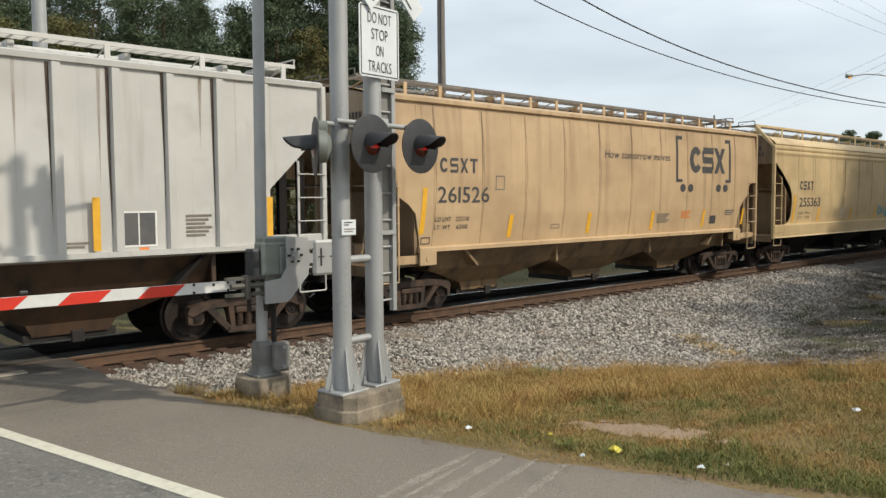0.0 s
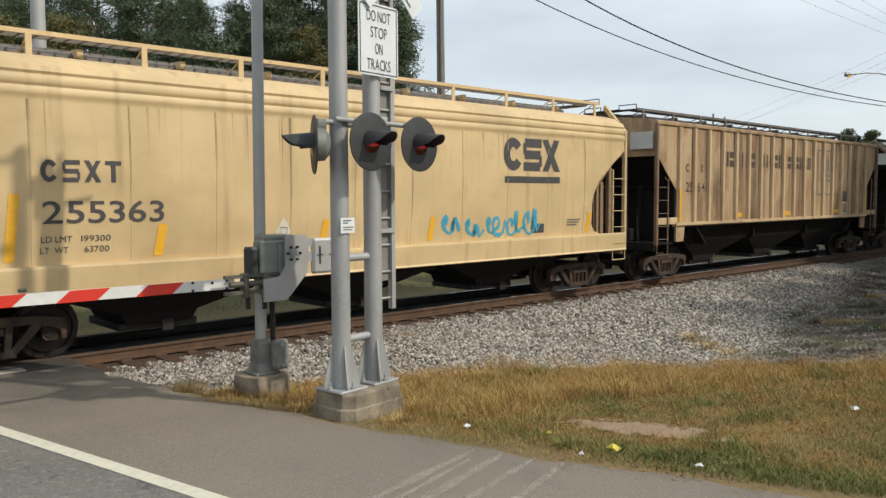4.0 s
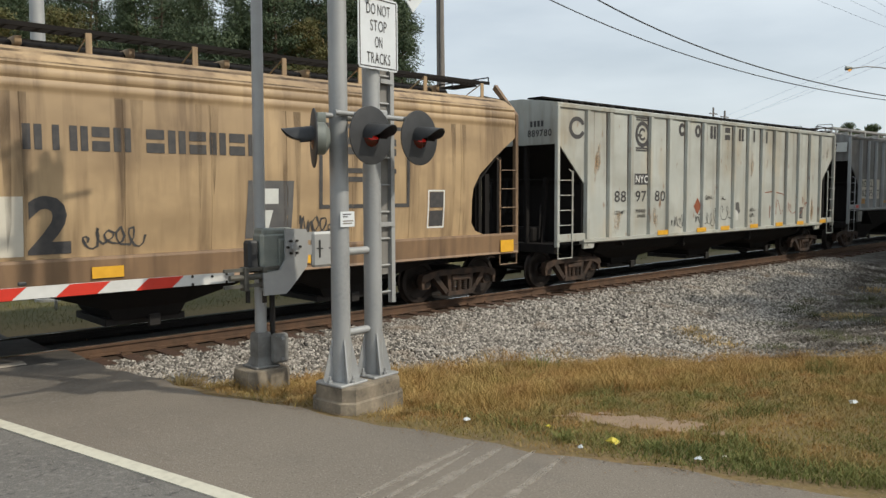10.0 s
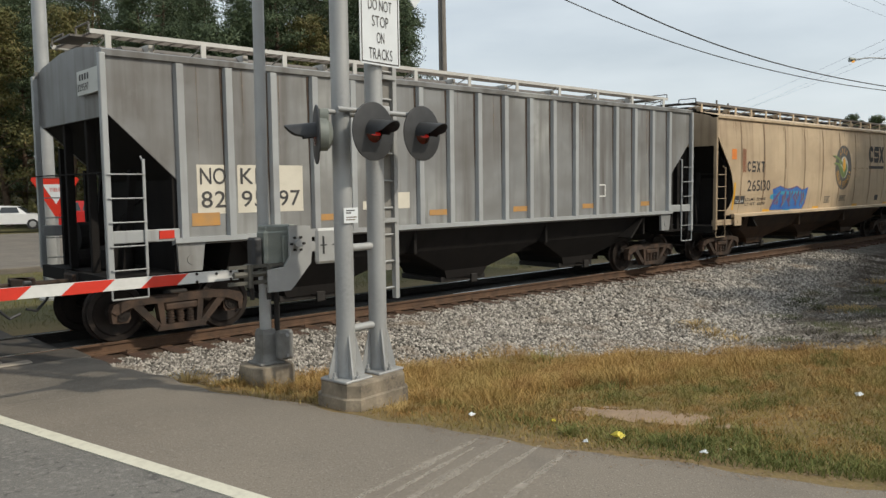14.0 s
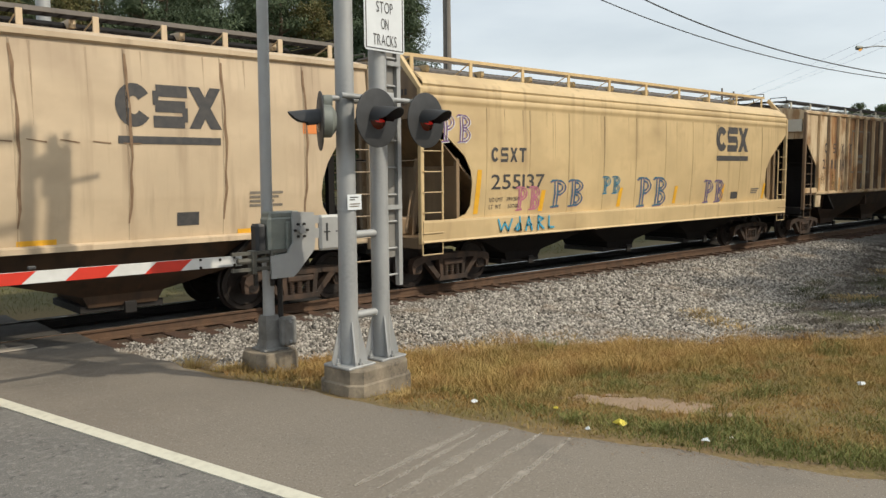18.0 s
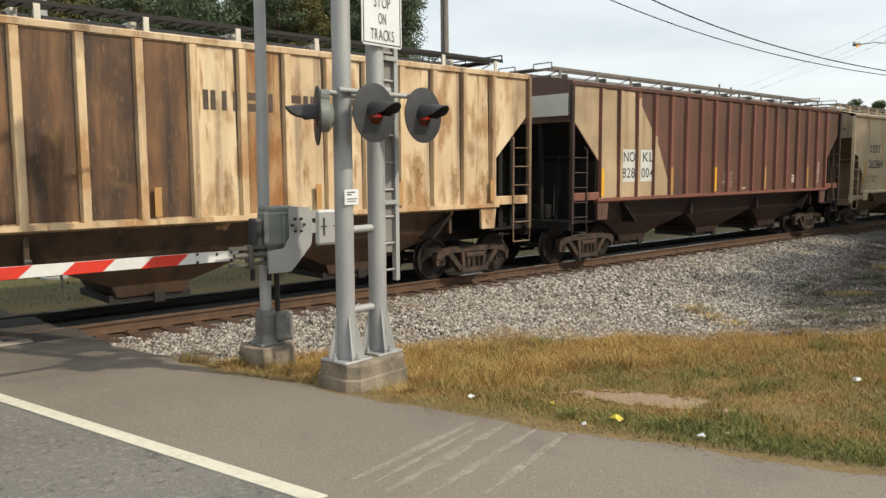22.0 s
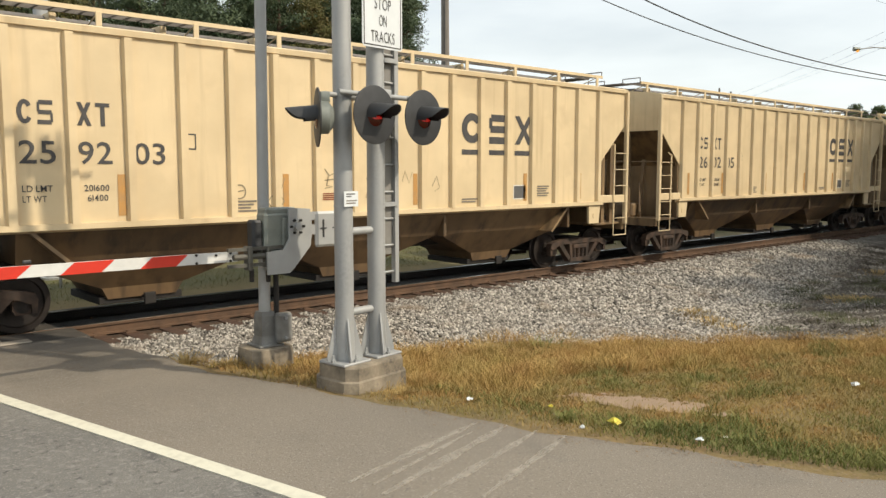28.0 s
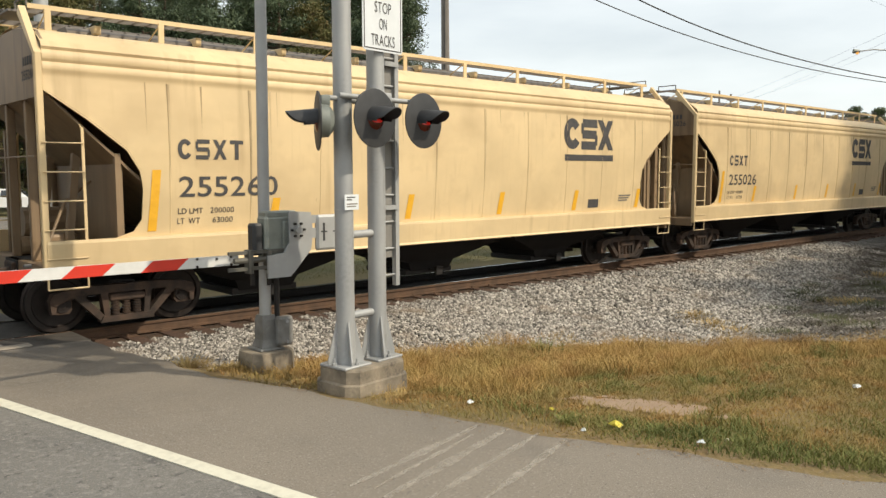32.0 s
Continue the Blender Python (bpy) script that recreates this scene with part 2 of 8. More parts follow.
def words(name, text, x, y, z, size, mat, parent, width=None, bold=0.0, label=""):
    """Words with their lower left corner at x, z, drawn to a width when it is given."""
    me = lettering(text, size, bold)
    xs = [v.co.x for v in me.vertices]
    k = width / (max(xs) - min(xs)) if width else 1.0
    me.transform(Matrix.Translation((x - min(xs) * k, y, z)) @ Matrix.Diagonal((k, 1, 1, 1)))
    me.materials.clear()
    me.materials.append(mat)
    return part(name, me, mat, parent, label)


# ---- ground ----
EDGE_Y = (-40.0, -20.0, -11.0, -10.3, -9.25, -8.6, -7.5, -6.1, -5.2, -3.9, -1.7, 10.0, 24.0)
EDGE_X = (17.0, 9.9, 6.3, 5.95, 5.55, 5.3, 4.90, 4.55, 4.22, 3.95, 3.68, 1.0, -2.5)


def road_edge(y):
    return float(np.interp(y, EDGE_Y, EDGE_X))


def ground_z(x, y):
    """Height of the bare ground: level with the rails at the road, falling to a swale beside the ballast."""
    off = max(0.0, x - road_edge(y))
    fall = min(1.0, off / 7.0)
    if y < -1.5:
        dip = -0.42 * fall * math.exp(-((y + 5.2) / 2.6) ** 2) - 0.06 * min(1, off / 2.0) - 0.18 * fall
        dip -= 0.4 * min(1.0, max(0.0, (y + 4.3) / 1.4)) * min(1.0, off / 0.3)
        return dip + 0.03 * noise.noise((x * 0.7, y * 0.7, 1.3)) * min(1, off)
    if y < 3.0:
        return -0.35 if x > road_edge(y) else -0.12
    rise = max(0.0, y - 50.0) * 0.12
    return -0.25 + 0.05 * noise.noise((x * 0.2, y * 0.2, 0.3)) + min(rise, 9.0)


def soil():
    m, n, l, bs = material("dry_grassy_soil", 0.95)
    a, _, _ = noise_mix(m, (0.23, 0.15, 0.062), (0.15, 0.115, 0.04), 0.35, 0.4, 0.6)
    b, _, _ = noise_mix(m, a, (0.25, 0.17, 0.085), 1.3, 0.58, 0.78)
    c, _, fine = noise_mix(m, b, (0.12, 0.095, 0.04), 14.0, 0.4, 0.8)
    tc, sx, mr, mx = n.new("ShaderNodeTexCoord"), n.new("ShaderNodeSeparateXYZ"), n.new("ShaderNodeMapRange"), n.new("ShaderNodeMixRGB")
    mr.inputs["From Min"].default_value, mr.inputs["From Max"].default_value = 2.0, 4.0
    turf, _, _ = noise_mix(m, (0.070, 0.068, 0.020), (0.105, 0.085, 0.03), 0.9, 0.4, 0.7)
    l.new(tc.outputs["Object"], sx.inputs[0])
    l.new(sx.outputs["Y"], mr.inputs[0])
    l.new(mr.outputs[0], mx.inputs[0])
    l.new(c, mx.inputs[1])
    l.new(turf, mx.inputs[2])
    l.new(mx.outputs[0], bs.inputs["Base Color"])
    bump(m, fine, 0.6, 0.03)
    return m


def asphalt():
    """Blue-grey worn lane up to the edge line, and a smoother brownish shoulder beside it."""
    m, n, l, bs = material("worn_asphalt", 0.85)
    lane, _, _ = noise_mix(m, (0.150, 0.143, 0.130), (0.118, 0.114, 0.106), 0.9, 0.4, 0.65, (1, 0.5, 1))
    lane, _, _ = noise_mix(m, lane, (0.075, 0.072, 0.068), 2.6, 0.60, 0.70, (1, 0.35, 1), 6.0, (3, 1, 0))
    lane, _, _ = noise_mix(m, lane, (0.195, 0.187, 0.172), 17.0, 0.54, 0.68, (1, 1, 1), 4.0, (2, 2, 2))
    lane, _, _ = noise_mix(m, lane, (0.070, 0.067, 0.063), 12.0, 0.60, 0.70, (1, 1, 1), 5.0, (9, 4, 1))
    shoulder, _, _ = noise_mix(m, (0.186, 0.160, 0.128), (0.158, 0.136, 0.110), 0.5, 0.4, 0.65)
    shoulder, _, _ = noise_mix(m, shoulder, (0.128, 0.112, 0.093), 1.1, 0.60, 0.80, (1, 0.6, 1), 6.0, (8, 2, 0))
    tc, sx = n.new("ShaderNodeTexCoord"), n.new("ShaderNodeSeparateXYZ")
    slope, across, edge, mx = n.new("ShaderNodeMath"), n.new("ShaderNodeMath"), n.new("ShaderNodeMapRange"), n.new("ShaderNodeMixRGB")
    slope.operation, across.operation = "MULTIPLY_ADD", "ADD"
    slope.inputs[1].default_value, slope.inputs[2].default_value = 0.227, -1.01
    edge.inputs["From Min"].default_value, edge.inputs["From Max"].default_value = -0.03, 0.12
    l.new(tc.outputs["Object"], sx.inputs[0])
    l.new(sx.outputs["Y"], slope.inputs[0])
    l.new(sx.outputs["X"], across.inputs[0])
    l.new(slope.outputs[0], across.inputs[1])
    l.new(across.outputs[0], edge.inputs[0])
    l.new(edge.outputs[0], mx.inputs[0])
    l.new(lane, mx.inputs[1])
    l.new(shoulder, mx.inputs[2])
    near, worn, oily = n.new("ShaderNodeMapRange"), n.new("ShaderNodeMath"), n.new("ShaderNodeMixRGB")
    near.inputs["From Min"].default_value, near.inputs["From Max"].default_value, near.inputs["To Max"].default_value = -4.6, -3.2, 0.75
    _, drift, _ = noise_mix(m, (0.0, 0.0, 0.0), (1.0, 1.0, 1.0), 1.4, 0.30, 0.62, (0.7, 1.6, 1), 5.0, (4, 7, 0))
    worn.operation = "MULTIPLY"
    l.new(sx.outputs["Y"], near.inputs[0])
    l.new(near.outputs[0], worn.inputs[0])
    l.new(drift, worn.inputs[1])
    l.new(worn.outputs[0], oily.inputs[0])
    l.new(mx.outputs[0], oily.inputs[1])
    oily.inputs[2].default_value = (0.078, 0.069, 0.058, 1)
    e, _, _ = noise_mix(m, oily.outputs[0], (0.085, 0.076, 0.066), 38.0, 0.60, 0.74)
    c, _, fine = noise_mix(m, e, (0.29, 0.265, 0.23), 60.0, 0.56, 0.74)
    l.new(c, bs.inputs["Base Color"])
    bump(m, fine, 0.7, 0.010)
    return m


SOIL, ASPHALT = soil(), asphalt()
xs = [-900, -400, -150, -60, -30, -15, -6] + [i * 0.5 for i in range(-4, 60)] + [32, 36, 42, 50, 60, 80, 110, 160, 240, 400, 900]
ys = [-700, -250, -90, -45, -30, -22, -17] + [-14 + i * 0.4 for i in range(0, 32)] + [-1.4, -0.2, 1.4, 3, 5, 8, 12, 18, 26, 36, 48, 60, 80, 110, 160, 260, 900]
grid = [(x, y, ground_z(x, y)) for y in ys for x in xs]
nx = len(xs)
gs = Shape().add(grid, [(j * nx + i, j * nx + i + 1, (j + 1) * nx + i + 1, (j + 1) * nx + i) for j in range(len(ys) - 1) for i in range(nx - 1)])
tagged(new("ground", gs.mesh("ground", SOIL, True)), "dry grassy ground with bare soil beside the tracks", "ground", kind="structure")

# the road: a slab with a rounded edge, crossing the rails
road = Shape()
rows_y = [-40, -30, -20, -15, -12, -11, -10, -9, -8, -7, -6, -5, -4, -3, -2.2, -1.6]
side = lambda y: road_edge(y) + 0.05 * math.sin(y * 3.1) + 0.03 * math.sin(y * 8.3)
fine_y = [y0 + (y1 - y0) * k / 6 for y0, y1 in zip(rows_y, rows_y[1:]) for k in range(6)] + [-1.6]
rings = [[(side(y) + 0.10, y, -0.2), (side(y) + 0.05, y, -0.03), (side(y), y, 0.0), (side(y) - 3.4, y, 0.02), (side(y) - 7.5, y, 0.05), (side(y) - 11, y, 0.0), (side(y) - 11.1, y, -0.2)] for y in fine_y]
road.loft(rings)
tagged(new("road", road.mesh("road", ASPHALT)), "worn grey asphalt road leading up to the crossing", "road", kind="structure")
line = Shape()
line_x = lambda y: 1.98 - (y + 4.27) * 0.227
ly = [-3.0 - 0.25 * i for i in range(60)]
for y0, y1 in zip(ly, ly[1:]):
    if abs(y0 + 8.5) < 0.13:
        continue
    line.loft([[(line_x(y) - 0.075, y, 0.0235), (line_x(y) + 0.075, y, 0.0225), (line_x(y) + 0.075, y, 0.014), (line_x(y) - 0.075, y, 0.014)] for y in (y0, y1)])
tagged(new("edge_line", line.mesh("edge_line", LINEPAINT)), "worn white edge line painted on the road", "road marking", kind="structure")
panel = Shape()
panel.box(-8.0, 3.75, -1.6, -0.80, -0.25, -0.004, 0.02)
panel.box(-8.0, 3.6, -0.66, 0.66, -0.25, -0.012, 0.02)
panel.box(-8.0, 3.4, 0.80, 1.7, -0.25, -0.006, 0.02)
tagged(new("crossing_panel", panel.mesh("crossing_panel", plain("grimy_crossing_asphalt", (0.075, 0.065, 0.054), (0.04, 0.035, 0.03), 6.0, 0.9, 0.0, 0.01))), "asphalt crossing panels between and beside the rails", "road", kind="structure")
plank_wood = plain("bleached_crossing_timber", (0.34, 0.30, 0.25), (0.20, 0.17, 0.135), 4.0, 0.9, 0.0, 0.01, stretch=(0.4, 6, 6))
planks = thing("crossing_planks", "bleached timber planks laid beside the rail", "planks", kind="structure")
for x0, x1, y0 in ((-1.2, 2.72, -1.12), (0.6, 3.02, -1.40), (-3.4, 0.5, -1.41), (-5.0, -1.3, -1.13)):
    part("plank", Shape().box(x0, x1, y0 - 0.10, y0 + 0.10, -0.10, 0.012, 0.012), plank_wood, planks)
far_road = Shape()
far_road.box(-9.0, 2.9, 1.7, 14.0, -0.3, -0.02, 0.02)
far_road.box(-80.0, 140.0, 14.0, 36.0, -0.3, -0.05, 0.03)
tagged(new("street", far_road.mesh("street", ASPHALT)), "grey street and parking lot beyond the tracks", "street", kind="structure")

# ---- track ----
track = thing("railway_track", "single track of rusty rails on wooden ties", "track", kind="structure")


def rail(y, mat):
    pr = [(-0.07, -0.172), (0.07, -0.172), (0.07, -0.16), (0.012, -0.14), (0.010, -0.05), (0.036, -0.04), (0.037, -0.008),
          (0.028, 0.0), (-0.028, 0.0), (-0.037, -0.008), (-0.036, -0.04), (-0.010, -0.05), (-0.012, -0.14), (-0.07, -0.16)]
    r = part("rail", Shape().slab([(y + a, b) for a, b in pr], "x", -120, 320), mat, track)
    part("running_surface", Shape().slab([(y - 0.030, -0.003), (y + 0.030, -0.003), (y + 0.022, 0.0025), (y - 0.022, 0.0025)], "x", -120, 320), RAILTOP, r, "polished steel rail head")


rail(-0.755, RAILRUST)
# far rail coloured near black for its shaded face, not rust brown
rail(0.755, DARKSTEEL)
tie_mesh = Shape().box(-0.115, 0.115, -1.58, 1.40, -0.36, -0.176, 0.012).mesh("tie", TIE)
plate_mesh = Shape().box(-0.09, 0.09, -0.17, 0.17, -0.178, -0.165, 0.004).box(-0.07, -0.04, -0.10, -0.075, -0.165, -0.135).box(0.04, 0.07, 0.075, 0.10, -0.165, -0.135).mesh("tie_plate", RAILRUST)
rng = random.Random(4)
TIE_X = []
for i in range(200):
    x = -6 + i * 0.53 + rng.uniform(-0.04, 0.04)
    TIE_X.append(x)
    t_ob = part("tie", tie_mesh, TIE, track)
    t_ob.matrix_basis = pose(x, rng.uniform(-0.09, 0.07), rng.uniform(-0.012, 0.0), 0, 0, rng.uniform(-1.5, 1.5))
    if i < 90:
        for yy in (-0.755, 0.755):
            p_ob = part("tie_plate", plate_mesh, RAILRUST, t_ob)
            p_ob.matrix_basis = pose(0, yy, 0)



def toe_y(x):
    """Where the stone bed ends beside the verge; it spreads out into a gravel patch down the line."""
    k = min(1.0, max(0.0, (x - 4.6) / 5.0))
    g = min(1.0, max(0.0, (x - 10.7) / 3.0))
    rag = 0.38 * noise.noise((x * 0.8, 3.1, 0.0)) + 0.2 * noise.noise((x * 2.3, 7.7, 0.0))
    return -4.1 - 0.9 * k - 3.9 * g * g * (3 - 2 * g) + rag * min(1.0, 0.3 + 0.7 * k + 0.8 * g)


def ballast_z(x, y):
    """Top of the stone bed: flush with the ties, falling off in a long shoulder."""
    k = min(1.0, max(0.0, (x - 4.6) / 5.0))
    if y < -1.5:
        d = min(1.25, (-1.5 - y) / (2.6 + 0.9 * k))
        z = -0.20 - 0.03 * d - (0.06 + 0.42 * k) * d ** 1.3
        k = min(1.0, max(0.0, (x - 9.0) / 3.0))
        return max(z, z + (ground_z(x, y) + 0.035 - z) * k) if k and y < -3.0 else z
    return -0.215 if y < 1.6 else -0.215 - 0.35 * (y - 1.6)


def soiled_shaded(m, colour):
    """Gravel that runs out into dark earth away from the track, down the line, with tree shade in the colour."""
    n, l = m.node_tree.nodes, m.node_tree.links
    tc, sx, mr, mx = n.new("ShaderNodeTexCoord"), n.new("ShaderNodeSeparateXYZ"), n.new("ShaderNodeMapRange"), n.new("ShaderNodeMixRGB")
    # slanting mask along the edge of the tree shade
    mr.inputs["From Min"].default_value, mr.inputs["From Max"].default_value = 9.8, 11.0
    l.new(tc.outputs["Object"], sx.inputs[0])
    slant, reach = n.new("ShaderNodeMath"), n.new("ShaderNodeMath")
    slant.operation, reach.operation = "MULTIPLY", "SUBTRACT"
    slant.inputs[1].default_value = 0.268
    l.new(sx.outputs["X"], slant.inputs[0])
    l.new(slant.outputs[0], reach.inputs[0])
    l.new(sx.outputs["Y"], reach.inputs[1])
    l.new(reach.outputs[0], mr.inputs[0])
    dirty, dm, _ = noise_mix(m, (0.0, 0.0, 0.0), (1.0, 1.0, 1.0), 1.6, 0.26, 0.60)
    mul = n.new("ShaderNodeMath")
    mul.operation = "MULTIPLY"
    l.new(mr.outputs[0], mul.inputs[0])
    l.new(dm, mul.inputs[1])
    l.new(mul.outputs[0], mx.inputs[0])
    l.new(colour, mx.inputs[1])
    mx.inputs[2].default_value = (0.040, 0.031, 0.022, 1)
    return mx.outputs[0]


def stone_bed():
    m, n, l, bs = material("crushed_stone", 0.9)
    geo, rp = n.new("ShaderNodeNewGeometry"), n.new("ShaderNodeValToRGB")
    e = rp.color_ramp.elements
    e[0].color, e[1].color = (0.045, 0.040, 0.034, 1), (0.50, 0.462, 0.405, 1)
    mid = rp.color_ramp.elements.new(0.5)
    mid.color = (0.195, 0.176, 0.152, 1)
    l.new(geo.outputs["Random Per Island"], rp.inputs[0])
    d_, _, _ = noise_mix(m, rp.outputs[0], (0.20, 0.15, 0.105), 1.2, 0.56, 0.8)
    c = soiled_shaded(m, d_)
    l.new(c, bs.inputs["Base Color"])
    return m


BED = plain("stone_bed", (0.26, 0.24, 0.21), (0.04, 0.036, 0.031), 17.0, 0.95, 0.0, 0.05, 0.42, 0.58)
bed_bsdf = BED.node_tree.nodes["Principled BSDF"]
BED.node_tree.links.new(soiled_shaded(BED, bed_bsdf.inputs["Base Color"].links[0].from_socket), bed_bsdf.inputs["Base Color"])
STONE = stone_bed()
bed = Shape()
bx = [3.72 + 0.4 * i for i in range(60)] + [29, 33, 40, 50, 70, 100, 160, 320]
rings = []
for x in bx:
    toe = toe_y(x)
    yy = [toe + (-1.5 - toe) * k / 16 for k in range(16)] + [-1.5, 1.6, 3.2]
    rings.append([(x, y, ballast_z(x, y) - 0.025 + 0.012 * noise.noise((x * 2, y * 2, 0))) for y in yy] + [(x, 3.2, -1.5), (x, toe, -1.6)])
bed.loft(rings)
bed2 = Shape().slab([(-2.6, -0.4), (-1.4, -0.21), (1.4, -0.21), (2.6, -0.4), (2.6, -1), (-2.6, -1)], "x", -120, -8.0)
bed_ob = tagged(new("ballast", bed.mesh("ballast", BED)), "grey crushed stone bed under the track", "ballast", kind="structure")
part("ballast_bank", bed2, BED, bed_ob)

# black sheet over the stones: the shade under the train put into colour
BEDSHADE = plain("shade_black_ballast", (0.012, 0.0105, 0.0095), (0.022, 0.019, 0.016), 9.0, 0.9, 0.0, 0.03)
shade_sheet = Shape()
shade_sheet.box(3.5, 200.0, -0.70, 1.9, -0.30, -0.165, 0.02)
part("shaded_bed", shade_sheet, BEDSHADE, bed_ob, "stone between the rails, blackened for the shade under the train")
rusty = Shape().slab([(-1.12, -0.32), (-1.10, -0.235), (-0.98, -0.20), (-0.78, -0.20), (-0.78, -0.32)], "x", 3.7, 200.0)
part("rusty_bed", rusty, plain("rust_stained_ballast", (0.10, 0.060, 0.036), (0.035, 0.024, 0.017), 12.0, 0.95, 0.0, 0.03), bed_ob, "rust-stained stone along the rail")

# loose stones on the bed, a mesh of many small irregular lumps
rs = np.random.RandomState(7)


def scatter_stones(count, x0, x1, power, size):
    base = np.array([(1, 0, 0), (-1, 0, 0), (0, 1, 0), (0, -1, 0), (0, 0, 1), (0, 0, -1)], float)
    tri = np.array([(0, 2, 4), (2, 1, 4), (1, 3, 4), (3, 0, 4), (2, 0, 5), (1, 2, 5), (3, 1, 5), (0, 3, 5)])
    px = x0 + (x1 - x0) * rs.rand(count) ** power
    toe = np.array([toe_y(a) for a in px])
    py = -1.16 + (toe - 0.35 + 1.16) * rs.rand(count) ** 0.9
    ties_at = np.array(TIE_X)
    off_tie = np.abs(px[:, None] - ties_at[None, :]).min(1)
    keep = (px > np.interp(py, EDGE_Y, EDGE_X) + 0.05) & ((py < -1.58 - 0.10 * rs.rand(count)) | (off_tie > 0.125) | (rs.rand(count) < 0.10))
    px, py = px[keep], py[keep]
    pz = np.array([ballast_z(a, b) for a, b in zip(px, py)])
    n = len(px)
    sc = size * (0.6 + 0.8 * rs.rand(n, 1, 3))
    v = base[None] * sc + rs.uniform(-0.35, 0.35, (n, 6, 3)) * size
    a = rs.rand(n) * 6.283
    c, s = np.cos(a)[:, None], np.sin(a)[:, None]
    v = np.stack([v[..., 0] * c - v[..., 1] * s, v[..., 0] * s + v[..., 1] * c, v[..., 2] * 0.75], -1)
    v += np.stack([px, py, pz + 0.012], -1)[:, None]
    f = (tri[None] + 6 * np.arange(n)[:, None, None]).reshape(-1, 3)
    return v.reshape(-1, 3), f


def numpy_mesh(name, v, f, mat):
    me = bpy.data.meshes.new(name)
    k = f.shape[1]
    me.vertices.add(len(v))
    me.vertices.foreach_set("co", np.ascontiguousarray(v, np.float32).ravel())
    me.loops.add(f.size)
    me.loops.foreach_set("vertex_index", np.ascontiguousarray(f, np.int32).ravel())
    me.polygons.add(len(f))
    me.polygons.foreach_set("loop_start", np.arange(0, f.size, k, dtype=np.int32))
    me.update(calc_edges=True)
    me.materials.append(mat)
    return me


va, fa = scatter_stones(62000, 3.6, 30.0, 1.3, 0.038)
vb, fb = scatter_stones(52000, 9.0, 30.0, 1.1, 0.050)
va, fa = np.concatenate((va, vb)), np.concatenate((fa, fb + len(va)))
tagged(new("loose_stones", numpy_mesh("loose_stones", va, fa, STONE)), "loose grey crushed stones covering the track bed", "stones", kind="stuff")


# ---- grass ----
def blades(count, x0, x1, y0, y1, height, seed, test, width=0.0025):
    """Many bent blades: each two quads that narrow to the tip."""
    r = np.random.RandomState(seed)
    px, py = x0 + (x1 - x0) * r.rand(count), y0 + (y1 - y0) * r.rand(count)
    keep = np.array([test(a, b, c) for a, b, c in zip(px, py, r.rand(count))])
    px, py = px[keep], py[keep]
    n = len(px)
    tall = np.array([0.55 + 0.9 * max(0.0, noise.noise((a * 0.55, b * 0.8, seed))) + 0.35 * max(0, noise.noise((a * 2, b * 2, 5))) for a, b in zip(px, py)])
    h = height * tall * (0.45 + 0.75 * r.rand(n))
    a = r.rand(n) * 6.283
    w = width * (1.0 + r.rand(n))
    lean = h * (0.2 + 1.1 * r.rand(n))
    b = r.rand(n) * 6.283
    pz = np.array([max(ground_z(p, q), ballast_z(p, q) if q > -6 else -9) for p, q in zip(px, py)]) - 0.015
    base = np.stack([px, py, pz], -1)
    side_v = np.stack([np.cos(a) * w, np.sin(a) * w, 0 * w], -1)
    tip = np.stack([np.cos(b) * lean, np.sin(b) * lean, h], -1)
    mid = np.stack([np.cos(b) * lean * 0.3, np.sin(b) * lean * 0.3, h * 0.6], -1)
    v = np.stack([base - side_v, base + side_v, base + mid + side_v * 0.75, base + mid - side_v * 0.75, base + tip + side_v * 0.15, base + tip - side_v * 0.15], 1)
    f = (np.array([(0, 1, 2, 3), (3, 2, 4, 5)])[None] + 6 * np.arange(n)[:, None, None]).reshape(-1, 4)
    return v.reshape(-1, 3), f


def grass_material(name, tones, patches=(), spread=0.5):
    """Blades of mixed tones, drawn together into drifts of one colour over a hand's width to a metre."""
    m, n, l, bs = material(name, 0.8)
    geo, rp = n.new("ShaderNodeNewGeometry"), n.new("ShaderNodeValToRGB")
    e = rp.color_ramp.elements
    e[0].color, e[1].color = (*tones[0], 1), (*tones[-1], 1)
    for i, c in enumerate(tones[1:-1]):
        q = e.new((i + 1) / (len(tones) - 1))
        q.color = (*c, 1)
    l.new(geo.outputs["Random Per Island"], rp.inputs[0])
    mean = tuple(sum(t[k] for t in tones) / len(tones) for k in range(3))
    mx = n.new("ShaderNodeMixRGB")
    mx.inputs[0].default_value = 1 - spread
    l.new(rp.outputs[0], mx.inputs[1])
    mx.inputs[2].default_value = (*mean, 1)
    c = mx.outputs[0]
    for i, patch in enumerate(patches):
        blend, f, _ = noise_mix(m, c, patch, (0.45, 0.8, 1.5, 2.6)[i % 4], 0.46, 0.66, (1, 1.5, 1), 5.0, (5.3 * i, 2.1 * i, 3.7 * i))
        soft = n.new("ShaderNodeMixRGB")
        soft.inputs[0].default_value = 0.72
        l.new(c, soft.inputs[1])
        l.new(blend, soft.inputs[2])
        c = soft.outputs[0]
    l.new(c, bs.inputs["Base Color"])
    return m


